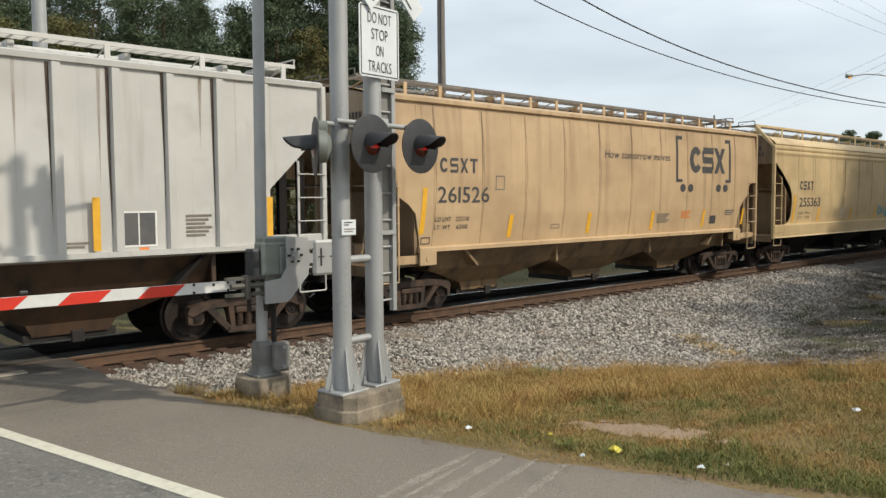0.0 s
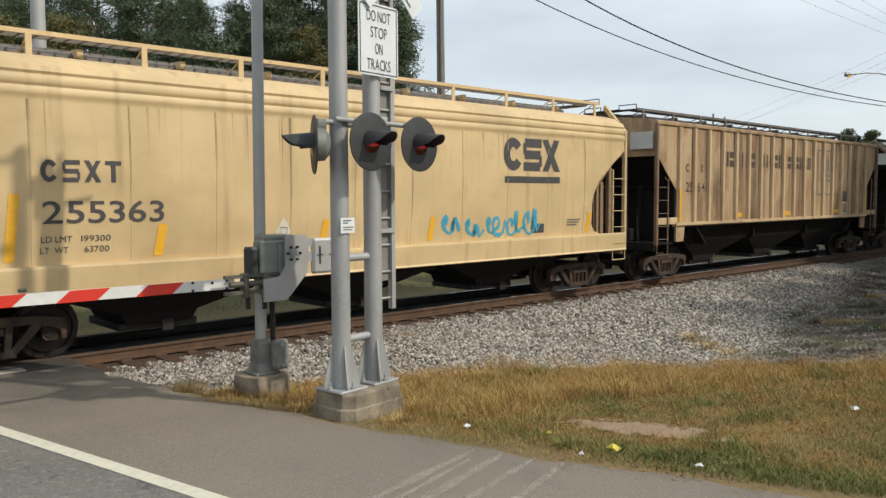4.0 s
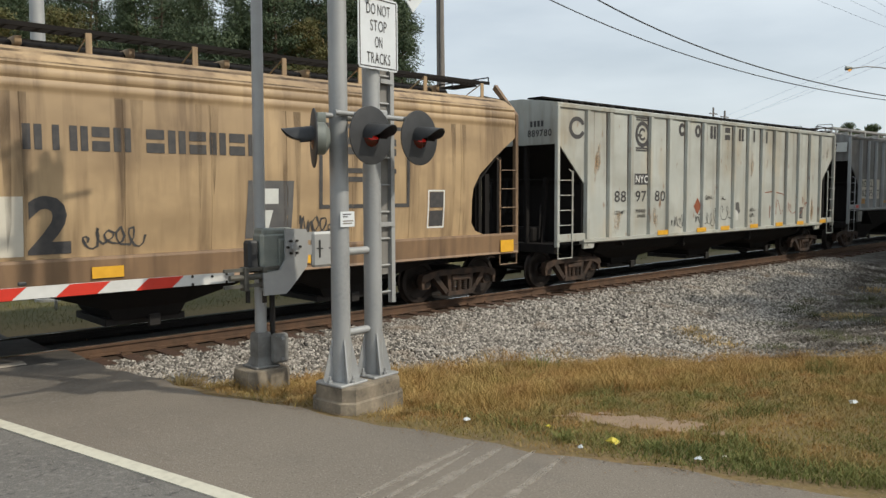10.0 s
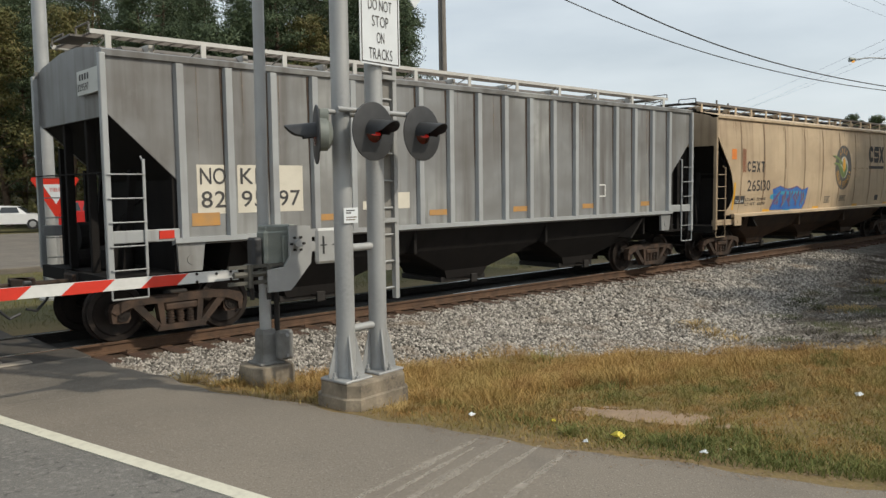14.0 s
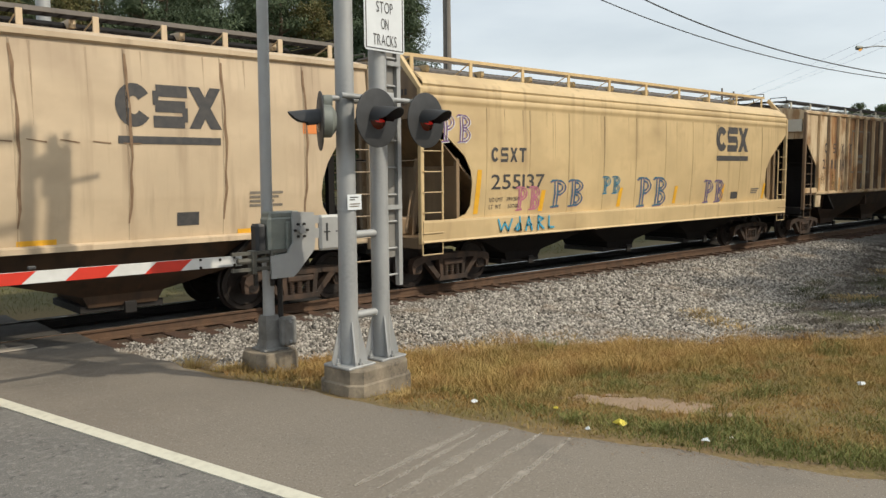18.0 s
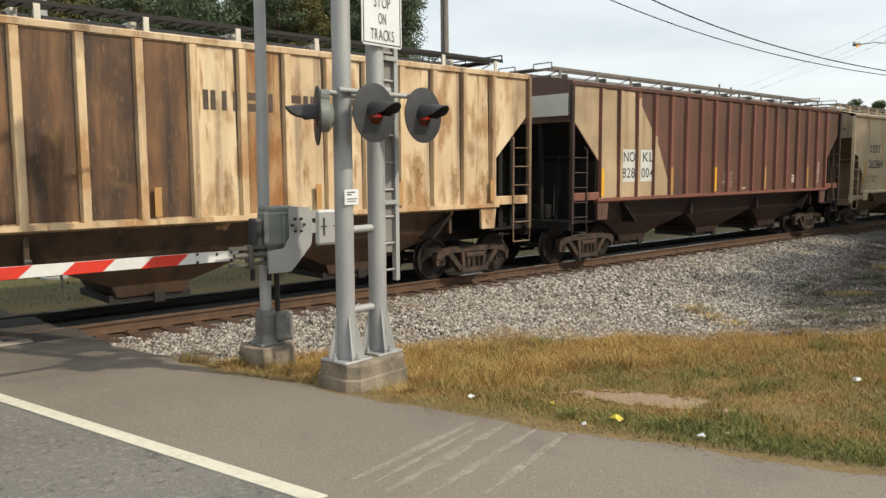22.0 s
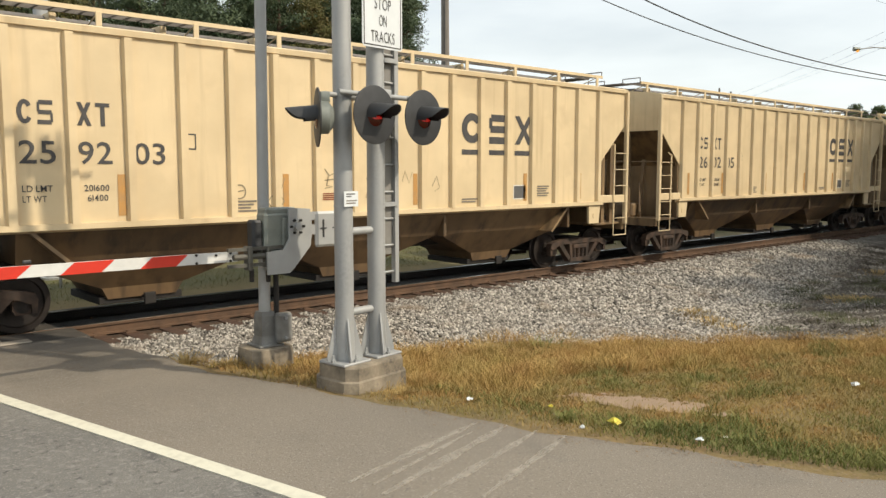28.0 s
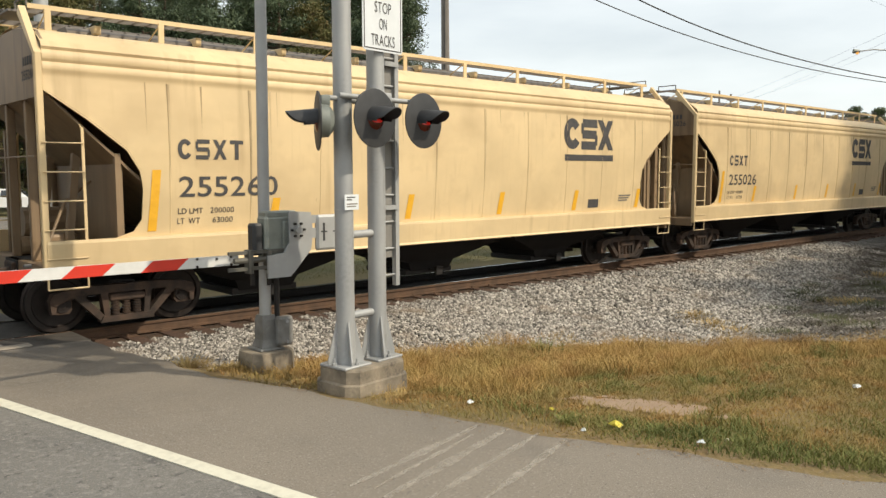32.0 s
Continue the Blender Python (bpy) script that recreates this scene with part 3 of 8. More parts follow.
STRAW, RUSTGRASS, OLIVE = (0.45, 0.32, 0.12), (0.30, 0.165, 0.055), (0.235, 0.195, 0.050)
DRY = grass_material("dry_grass", [(0.31, 0.175, 0.055), (0.38, 0.25, 0.09), (0.42, 0.31, 0.13), (0.27, 0.20, 0.065), (0.33, 0.19, 0.06)], (OLIVE, RUSTGRASS, STRAW))
TALL = grass_material("tall_seeding_grass", [(0.38, 0.22, 0.065), (0.46, 0.30, 0.10), (0.31, 0.215, 0.055), (0.40, 0.23, 0.07)], (RUSTGRASS, OLIVE, STRAW, RUSTGRASS), 0.4)
TURF = grass_material("mown_turf", [(0.23, 0.165, 0.052), (0.33, 0.225, 0.08), (0.19, 0.165, 0.042), (0.37, 0.25, 0.10)], ((0.15, 0.155, 0.030), (0.42, 0.27, 0.09), (0.15, 0.15, 0.030), (0.33, 0.17, 0.05)), 0.4)
GREEN = grass_material("green_grass", [(0.10, 0.125, 0.026), (0.14, 0.155, 0.036), (0.19, 0.175, 0.045), (0.115, 0.135, 0.030)], ((0.085, 0.115, 0.028), (0.22, 0.185, 0.052), (0.13, 0.145, 0.034)))


def band(x, y):
    """How green the verge is: dry and tall by the ballast, green and short by the road."""
    toe = toe_y(x)
    e = x - road_edge(y)
    return e, toe - y, noise.noise((x * 0.6, y * 0.9, 4.0))


def bareness(x, y):
    """Below one inside the bare patch of the verge, with a ragged border."""
    a, b = (x - 6.95) * 0.40 - (y + 8.5) * 0.92, (x - 6.95) * 0.92 + (y + 8.5) * 0.40
    return math.hypot(a / 0.78, b / 0.30) + 0.6 * noise.noise((x * 3, y * 3, 2.0)) + 0.35 * noise.noise((x * 9, y * 9, 4.0))


def tall_spot(x, y, r):
    """The uncut band below the stone bed, thinning out towards the road."""
    e, d, g = band(x, y)
    d += 0.55 * noise.noise((x * 0.9, y * 0.9, 7.0)) + 0.25 * noise.noise((x * 2.5, y * 2.5, 3.0))
    if e < 0.35 + 0.3 * r or d < -0.55 + 0.8 * r or bareness(x, y) < 1.25:
        return False
    depth = 2.75 + 0.45 * noise.noise((x * 0.7, 1.0, 2.0)) + (0.5 if x > 9 else 0.0)
    return r < 1.15 * min(1.0, max(0.0, (depth - d) / 0.5)) * min(1.0, 0.25 + 0.5 * e) + 0.3 * g * (d < depth)


def lushness(x, y, e):
    """One in the dark green strip along the road's edge, falling to nought up the verge."""
    wide = 0.75 + 0.35 * noise.noise((x * 1.3, y * 1.3, 6.0))
    return max(0.0, min(1.0, (wide + 0.25 - e) / 0.3)) * min(0.85, max(0.0, (x - 5.5) * 1.3))


def turf_spot(x, y, r):
    e, d, g = band(x, y)
    if e < 0.04 + 0.2 * r + 0.10 * noise.noise((x * 3, y * 3, 1.0)) or d < -0.6 + 1.2 * r:
        return False
    if bareness(x, y) < 1.0:
        return r > 1.0 - 0.4 * max(0.1, bareness(x, y)) ** 2
    return r < min(1.0, 0.28 + 0.8 * e) + 0.35 * g - 0.75 * lushness(x, y, e)


def lush_spot(x, y, r):
    """Dark green clumps along the road's edge, and in the turf here and there."""
    e, d, g = band(x, y)
    if e < 0.12 + 0.15 * r or d < 0.3 or bareness(x, y) < 1.1:
        return False
    stray = 0.9 * max(0.0, noise.noise((x * 1.1, y * 1.6, 11.0)) - 0.05) * min(1.0, max(0.15, (x - 5.0) * 0.5)) * (1.0 if d > 1.2 else 0.3)
    return r < 1.1 * lushness(x, y, e) + stray


va, fa = blades(230000, 4.2, 17.5, -13.5, -3.3, 0.25, 3, tall_spot, 0.0021)
tagged(new("dry_grass", numpy_mesh("dry_grass", va, fa, TALL)), "tall straw-coloured dry grass on the verge", "grass", kind="stuff")
va, fa = blades(360000, 4.2, 16.5, -13.8, -3.3, 0.105, 5, turf_spot, 0.0026)
tagged(new("turf", numpy_mesh("turf", va, fa, TURF)), "short patchy turf, half green and half dry", "grass", kind="stuff")
va, fa = blades(260000, 4.8, 15.0, -13.0, -4.5, 0.125, 9, lush_spot, 0.0030)
tagged(new("green_grass", numpy_mesh("green_grass", va, fa, GREEN)), "short green grass along the road edge", "grass", kind="stuff")
va, fa = blades(60000, 2.5, 40.0, 2.6, 13.5, 0.11, 12, lambda x, y, r: x > road_edge(y) + 0.3)
va = np.array(va)
va[:, 2] += 0.02
tagged(new("far_verge_grass", numpy_mesh("far_verge_grass", va, fa, grass_material("far_grass", [(0.085, 0.095, 0.022), (0.14, 0.13, 0.036), (0.18, 0.15, 0.05), (0.10, 0.10, 0.025)]))), "green grass strip beyond the track", "grass", kind="stuff")

bare = Shape()
for i in range(76):
    for j in range(84):
        x, y = 5.95 + i * 0.028, -9.7 + j * 0.028
        if bareness(x + 0.014, y + 0.014) < 1.0:
            bare.add([(a, b, ground_z(a, b) + 0.014) for a, b in ((x, y), (x + 0.028, y), (x + 0.028, y + 0.028), (x, y + 0.028))], [(0, 1, 2, 3)])
tagged(new("bare_patch", bare.mesh("bare_patch", plain("bare_sandy_soil", (0.32, 0.225, 0.15), (0.22, 0.155, 0.10), 5.0, 0.95, 0.0, 0.02))), "bare patch of sandy soil in the verge", "soil", kind="structure")
SCUFF = plain("chalky_asphalt", (0.40, 0.36, 0.305), (0.31, 0.275, 0.23), 5.0, 0.9, 0.0, 0.004, 0.4, 0.6)
_, thin, _ = noise_mix(SCUFF, (0.0, 0.0, 0.0), (1.0, 1.0, 1.0), 9.0, 0.1, 1.0, (1, 1, 1), 9.0)
SCUFF.node_tree.links.new(thin, SCUFF.node_tree.nodes["Principled BSDF"].inputs["Alpha"])
for i, (x0, y0_, x1, y1_, w) in enumerate(((3.30, -8.38, 5.00, -8.00, 0.055), (3.35, -8.72, 5.16, -8.24, 0.065), (3.45, -8.98, 5.25, -8.52, 0.05), (3.85, -9.22, 5.33, -8.78, 0.05), (3.4, -8.53, 4.8, -8.15, 0.03))):
    d = Vector((-(y1_ - y0_), x1 - x0)).normalized() * w
    seg = [(x0 + (x1 - x0) * k / 8 + d.x * sgn * (0.75 + 0.25 * math.sin(k * 2 + i)) * math.sin(0.35 + 2.44 * k / 8), y0_ + (y1_ - y0_) * k / 8 + d.y * sgn * (0.75 + 0.25 * math.sin(k * 2 + i)) * math.sin(0.35 + 2.44 * k / 8)) for sgn, ks in ((1, range(9)), (-1, range(8, -1, -1))) for k in ks]
    sc = Shape().loft([[(a, b_, 0.02 * min(1, max(0, (road_edge(b_) - a) / 3.4)) + h_) for a, b_ in seg] for h_ in (0.0005, 0.0045)])
    tagged(new("scuff_mark", sc.mesh("scuff_mark", SCUFF)), "pale tyre scuff across the asphalt shoulder", "road marking", "scuffs on the shoulder", "structure")


# weeds down the line: darker tones than GREEN, tree shade included
SHADEWEED = grass_material("shaded_weeds", [(0.028, 0.042, 0.011), (0.055, 0.066, 0.02), (0.09, 0.075, 0.028), (0.04, 0.055, 0.014)])


def tuft(name, label, x, y, radius, height, count, mat, seed):
    """A clump of arching stalks that spread from one root."""
    r = np.random.RandomState(seed)
    a, q = r.rand(count) * 6.283, radius * r.rand(count) ** 0.75
    px, py = q * np.cos(a), q * np.sin(a)
    h = height * (0.4 + 0.8 * r.rand(count)) * (1.15 - 0.6 * q / radius)
    w = 0.002 + 0.0025 * r.rand(count)
    out = 1.0 * h * (0.2 + r.rand(count))
    base = np.stack([px, py, 0 * px], -1)
    sv = np.stack([-np.sin(a) * w, np.cos(a) * w, 0 * w], -1)
    mid = base + np.stack([np.cos(a) * out * 0.35, np.sin(a) * out * 0.35, h * 0.7], -1)
    top = base + np.stack([np.cos(a) * out, np.sin(a) * out, h], -1)
    v = np.stack([base - sv, base + sv, mid + sv, mid - sv, top + sv * 0.3, top - sv * 0.3], 1).reshape(-1, 3)
    f = (np.array([(0, 1, 2, 3), (3, 2, 4, 5)])[None] + 6 * np.arange(count)[:, None, None]).reshape(-1, 4)
    ob = tagged(new(name, numpy_mesh(name, v, f, mat)), label, "weeds", kind="stuff")
    ob.matrix_basis = pose(x, y, max(ground_z(x, y), ballast_z(x, y)) - 0.02)


for i, (x, y, rad, h, n_, g) in enumerate(((4.3, -3.45, 0.34, 0.24, 620, 0), (4.6, -3.75, 0.30, 0.10, 240, 0), (4.45, -4.35, 0.28, 0.09, 220, 0), (5.35, -4.75, 0.3, 0.13, 240, 0), (4.6, -5.6, 0.26, 0.08, 160, 0),
                                           (8.3, -4.9, 0.5, 0.22, 190, 0), (7.4, -4.7, 0.4, 0.2, 150, 0), (9.4, -5.1, 0.5, 0.2, 170, 1), (14.4, -4.8, 0.5, 0.16, 420, 0), (13.9, -5.5, 0.55, 0.15, 480, 0), (13.5, -6.2, 0.5, 0.13, 360, 0),
                                           (18.9, -5.0, 0.9, 0.14, 900, 1), (18.2, -5.7, 0.8, 0.13, 800, 1), (16.5, -5.9, 0.8, 0.11, 800, 1), (15.0, -7.4, 0.9, 0.11, 900, 1), (16.9, -7.5, 1.0, 0.14, 1000, 1), (20.5, -4.6, 0.7, 0.15, 500, 1), (22.0, -5.6, 0.9, 0.16, 700, 1), (24.0, -5.0, 0.9, 0.15, 600, 0), (18.0, -6.6, 0.8, 0.15, 600, 0), (26.5, -4.4, 1.0, 0.16, 600, 1), (20.5, -6.4, 1.0, 0.15, 1000, 1), (14.2, -8.2, 0.9, 0.11, 900, 1), (13.2, -7.3, 0.7, 0.10, 600, 1),
                                           (5.75, -8.45, 0.13, 0.10, 160, 1), (6.1, -9.2, 0.12, 0.10, 150, 1), (6.35, -9.9, 0.14, 0.09, 150, 1), (5.15, -6.75, 0.2, 0.10, 160, 0), (5.75, -6.3, 0.3, 0.14, 220, 0))):
    tuft("weed_clump", "green weeds growing in the gravel" if g else "dry brown weeds growing beside the gravel", x, y, rad, h, n_, (SHADEWEED if x > 12 else GREEN) if g else DRY, 40 + i)

# crumbs of dirt, dead leaves and gravel along the road's edge
lr = np.random.RandomState(17)
ey = -3.6 - 8.0 * lr.rand(2600) ** 0.8
ex = np.interp(ey, EDGE_Y, EDGE_X) + lr.normal(0.06, 0.13, 2600)
ez = np.array([max(ground_z(a, b) + 0.012, 0.008 + 0.02 * min(1, max(0, (road_edge(b) - a) / 3.4)) if a < road_edge(b) + 0.06 else -9) for a, b in zip(ex, ey)])
ang, sz = lr.rand(2600) * 6.283, 0.005 + 0.012 * lr.rand(2600) ** 2
c1, s1 = np.cos(ang) * sz, np.sin(ang) * sz
up_ = sz * lr.rand(2600) * 0.6
lv = np.stack([np.stack([ex - c1, ey - s1, ez], -1), np.stack([ex + s1 * 0.6, ey - c1 * 0.6, ez + up_], -1), np.stack([ex + c1, ey + s1, ez + up_ * 0.3], -1), np.stack([ex - s1 * 0.6, ey + c1 * 0.6, ez + up_ * 0.6], -1)], 1).reshape(-1, 3)
CRUMB = grass_material("dead_leaf", [(0.22, 0.13, 0.06), (0.12, 0.075, 0.04), (0.24, 0.19, 0.13), (0.20, 0.125, 0.055)])
tagged(new("leaf_litter", numpy_mesh("leaf_litter", lv, np.arange(4 * 2600).reshape(-1, 4), CRUMB)), "dead leaves and crumbs of dirt along the road edge", "debris", kind="stuff")


# ---- train ----
def section_s1(z):
    return float(np.interp(z, (0.9, 1.4, 2.0, 2.7, 3.3, 3.66, 3.69, 3.76, 3.80, 3.84, 3.92, 3.96, 4.00, 4.06, 4.22, 4.31, 4.38, 4.42),
                           (1.50, 1.52, 1.575, 1.60, 1.595, 1.58, 1.60, 1.60, 1.575, 1.595, 1.59, 1.565, 1.585, 1.56, 1.32, 0.95, 0.5, 0.0)))


def section_s2(z):
    return float(np.interp(z, (1.2, 1.35, 2.0, 2.8, 3.6, 4.12, 4.15, 4.22, 4.25, 4.36, 4.45, 4.50),
                           (1.45, 1.50, 1.575, 1.60, 1.59, 1.55, 1.61, 1.61, 1.48, 1.05, 0.5, 0.0)))


def section_rib(z):
    return 1.525


CUT_CURVED = ((4.42, 0.05), (3.42, 0.05), (3.05, 0.60), (2.64, 1.12), (2.35, 1.30), (2.1, 1.34), (1.65, 1.32), (1.48, 1.2), (1.4, 0.95), (0.9, 0.0))
CUT_STEPPED = ((4.5, 0.0), (2.76, 0.02), (2.70, 0.40), (2.62, 0.48), (2.36, 0.50), (2.20, 0.78), (2.02, 0.96), (1.62, 1.06), (1.45, 1.10), (1.2, 1.1))
CUT_ROUND = ((4.5, 0.05), (3.66, 0.05), (3.42, 0.20), (3.1, 0.47), (2.8, 0.72), (2.5, 0.91), (2.22, 1.01), (1.98, 1.04), (1.76, 1.00), (1.58, 0.88), (1.48, 0.72), (1.2, 0.6))


def cut_at(cut, z):
    return float(np.interp(-z, [-a for a, _ in cut], [b for _, b in cut]))


def shell(section, cut, length, z0, z1, side, thick=0.02):
    """The side sheet of a smooth car, rolled to the section and cut away at both ends."""
    zs = sorted(set([z0, z1] + [z0 + (z1 - z0) * i / 26 for i in range(27)] + [a for a, _ in cut if z0 < a < z1]
                    + [3.66, 3.69, 3.76, 3.80, 3.84, 3.92, 3.96, 4.00, 4.12, 4.15, 4.22, 4.25]))
    zs = [z for z in zs if z0 <= z <= z1]
    out = Shape()
    for k in (0.0, thick):
        for z in zs:
            u = cut_at(cut, z)
            for i in range(13):
                out.v.append((u + (length - 2 * u) * i / 12, side * (section(z) - k), z))
    n, m = 13, len(zs)
    for k in range(2):
        for j in range(m - 1):
            for i in range(12):
                a = k * n * m + j * n + i
                out.f.append((a, a + 1, a + n + 1, a + n))
    for j in range(m - 1):
        for i in (0, 12):
            a = j * n + i
            out.f.append((a, a + n, a + n + n * m, a + n * m))
    for i in range(12):
        for j in (0, m - 1):
            a = j * n + i
            out.f.append((a, a + 1, a + 1 + n * m, a + n * m))
    return out


def wheel_mesh():
    s = Shape()
    for d in (-1, 1):
        prof = [(0.66, 0.44), (0.68, 0.472), (0.70, 0.466), (0.715, 0.44), (0.80, 0.432), (0.805, 0.36), (0.775, 0.34), (0.755, 0.16), (0.80, 0.13), (0.81, 0.05)]
        s.loft([[(r * math.cos(a), d * y, r * math.sin(a)) for a in (2 * math.pi * i / 28 for i in range(28))] for y, r in prof], caps=False)
        s.loft([[(r * math.cos(a), d * y, r * math.sin(a)) for a in (2 * math.pi * i / 28 for i in range(28))] for y, r in ((0.66, 0.44), (0.66, 0.36), (0.69, 0.33), (0.69, 0.12))], caps=False)
    s.rod((0, -1.06, 0), (0, 1.06, 0), 0.075, seg=12)
    for d in (-1, 1):
        for k in range(3):
            a = 2.094 * k
            s.rod((0.05 * math.cos(a), d * 1.06, 0.05 * math.sin(a)), (0.05 * math.cos(a), d * 1.075, 0.05 * math.sin(a)), 0.014, seg=6)
        s.rod((0, d * 0.93, 0), (0, d * 1.05, 0), 0.125, 0.115, seg=14)
    return s.mesh("wheelset", TREAD, True)


def side_frame_shape(y0, y1):
    """A cast side frame: an arched top member, two legs to the pedestals and a spring window."""
    s = Shape()
    top = [(-1.08, 0.50), (-1.04, 0.60), (-0.90, 0.64), (-0.55, 0.68), (0.55, 0.68), (0.90, 0.64), (1.04, 0.60), (1.08, 0.50)]
    low = [(1.00, 0.44), (0.80, 0.53), (0.55, 0.56), (-0.55, 0.56), (-0.80, 0.53), (-1.00, 0.44)]
    s.slab(top + low, "y", y0, y1)
    for d in (-1, 1):
        s.slab([(d * 0.78, 0.56), (d * 0.62, 0.56), (d * 0.27, 0.16), (d * 0.37, 0.13)], "y", y0 + 0.01, y1 - 0.01)
        s.slab([(d * 0.38, 0.58), (d * 0.28, 0.58), (d * 0.25, 0.20), (d * 0.33, 0.20)], "y", y0 + 0.005, y1 - 0.005)
        s.slab([(d * 1.08, 0.52), (d * 0.98, 0.52), (d * 1.00, 0.32), (d * 1.06, 0.32)], "y", y0 + 0.02, y1 - 0.02)
    s.slab([(-0.40, 0.13), (0.40, 0.13), (0.36, 0.22), (-0.36, 0.22)], "y", y0 - 0.02, y1)
    s.box(-0.26, 0.26, y0 - 0.03, y1 + 0.1, 0.44, 0.54, 0.02)
    return s


def spring_shape(x, y):
    s = Shape()
    for k in range(5):
        z = 0.235 + k * 0.042
        s.rod((x, y, z), (x, y, z + 0.024), 0.062, 0.062, 10)
    s.rod((x, y, 0.22), (x, y, 0.44), 0.035, seg=6)
    return s


WHEEL = wheel_mesh()
FRAME_NEAR = side_frame_shape(-1.12, -0.96).mesh("truck_frame", CASTSTEEL)
FRAME_FAR = side_frame_shape(0.96, 1.12).mesh("truck_frame", CASTSTEEL)
SPRINGS = [spring_shape(x, y).mesh("spring", CASTSTEEL, True) for x in (-0.16, 0.0, 0.16) for y in (-1.06,)]
BOLSTER = Shape().box(-0.2, 0.2, -0.95, 0.95, 0.46, 0.72, 0.03).box(-0.9, 0.9, -0.3, -0.24, 0.42, 0.48).box(-0.9, 0.9, 0.24, 0.3, 0.42, 0.48).mesh("bolster", DARKSTEEL)
ADAPTER = Shape().box(-0.14, 0.14, -1.10, -0.95, 0.50, 0.58, 0.02).slab([(-0.13, 0.36), (-0.09, 0.30), (0.09, 0.30), (0.13, 0.36), (0.13, 0.52), (-0.13, 0.52)], "y", -1.03, -0.94).mesh("bearing_adapter", CASTSTEEL)
COUPLER = (Shape().box(-0.78, 0.1, -0.075, 0.075, 0.80, 0.94, 0.02).slab([(-0.80, -0.16), (-0.62, -0.2), (-0.58, 0.12), (-0.78, 0.20), (-0.86, 0.05)], "z", 0.73, 1.0)
           .box(-0.10, 0.06, -0.22, 0.22, 0.74, 1.02, 0.02)).mesh("coupler", CASTSTEEL)
WHEELS = []


def running_gear(car, length):
    for u in (1.22, length - 1.22):
        t = part("truck", BOLSTER, DARKSTEEL, car, "sooty steel truck bolster")
        t.matrix_basis = pose(u, 0, 0)
        part("side_frame", FRAME_NEAR, CASTSTEEL, t, "rusty cast steel side frame")
        part("side_frame", FRAME_FAR, CASTSTEEL, t)
        for sp in SPRINGS:
            part("spring", sp, CASTSTEEL, t)
        for d in (-0.89, 0.89):
            a = part("bearing_adapter", ADAPTER, CASTSTEEL, t)
            a.matrix_basis = pose(d, 0, 0)
            w = part("wheelset", WHEEL, TREAD, car, "steel wheels on an axle")
            w.matrix_basis = pose(u + d, 0, 0.44)
            WHEELS.append((w, u + d))
    c = part("coupler", COUPLER, CASTSTEEL, car)
    c = part("coupler", COUPLER, CASTSTEEL, car)
    c.matrix_basis = pose(length, 0, 0, 0, 0, 180)
    part("centre_sill", Shape().box(-0.05, length + 0.05, -0.32, 0.32, 0.72, 1.06), DARKSTEEL, car)


def ladder(car, u0, u1, y, z0, z1, mat, rungs, foot=True):
    """Two flat stiles with round rungs, and a stirrup step below."""
    s = Shape()
    d = -1 if y < 0 else 1
    for u in (u0, u1):
        s.box(u - 0.019, u + 0.019, y - 0.012, y + 0.012, z0, z1)
        s.rod((u, y, z1 - 0.05), (u, y - d * 0.1, z1 + 0.04), 0.014, seg=6)
    for k in range(rungs):
        z = z0 + 0.08 + (z1 - z0 - 0.3) * k / max(1, rungs - 1)
        s.pipe([(u0, y, z), (u0, y + d * 0.04, z), (u1, y + d * 0.04, z), (u1, y, z)], 0.0105, 6)
    if foot:
        s.pipe([(u0, y, z0), (u0, y, z0 - 0.34), (u1, y, z0 - 0.34), (u1, y, z0)], 0.014, 6)
    return part("ladder", s, mat, car)


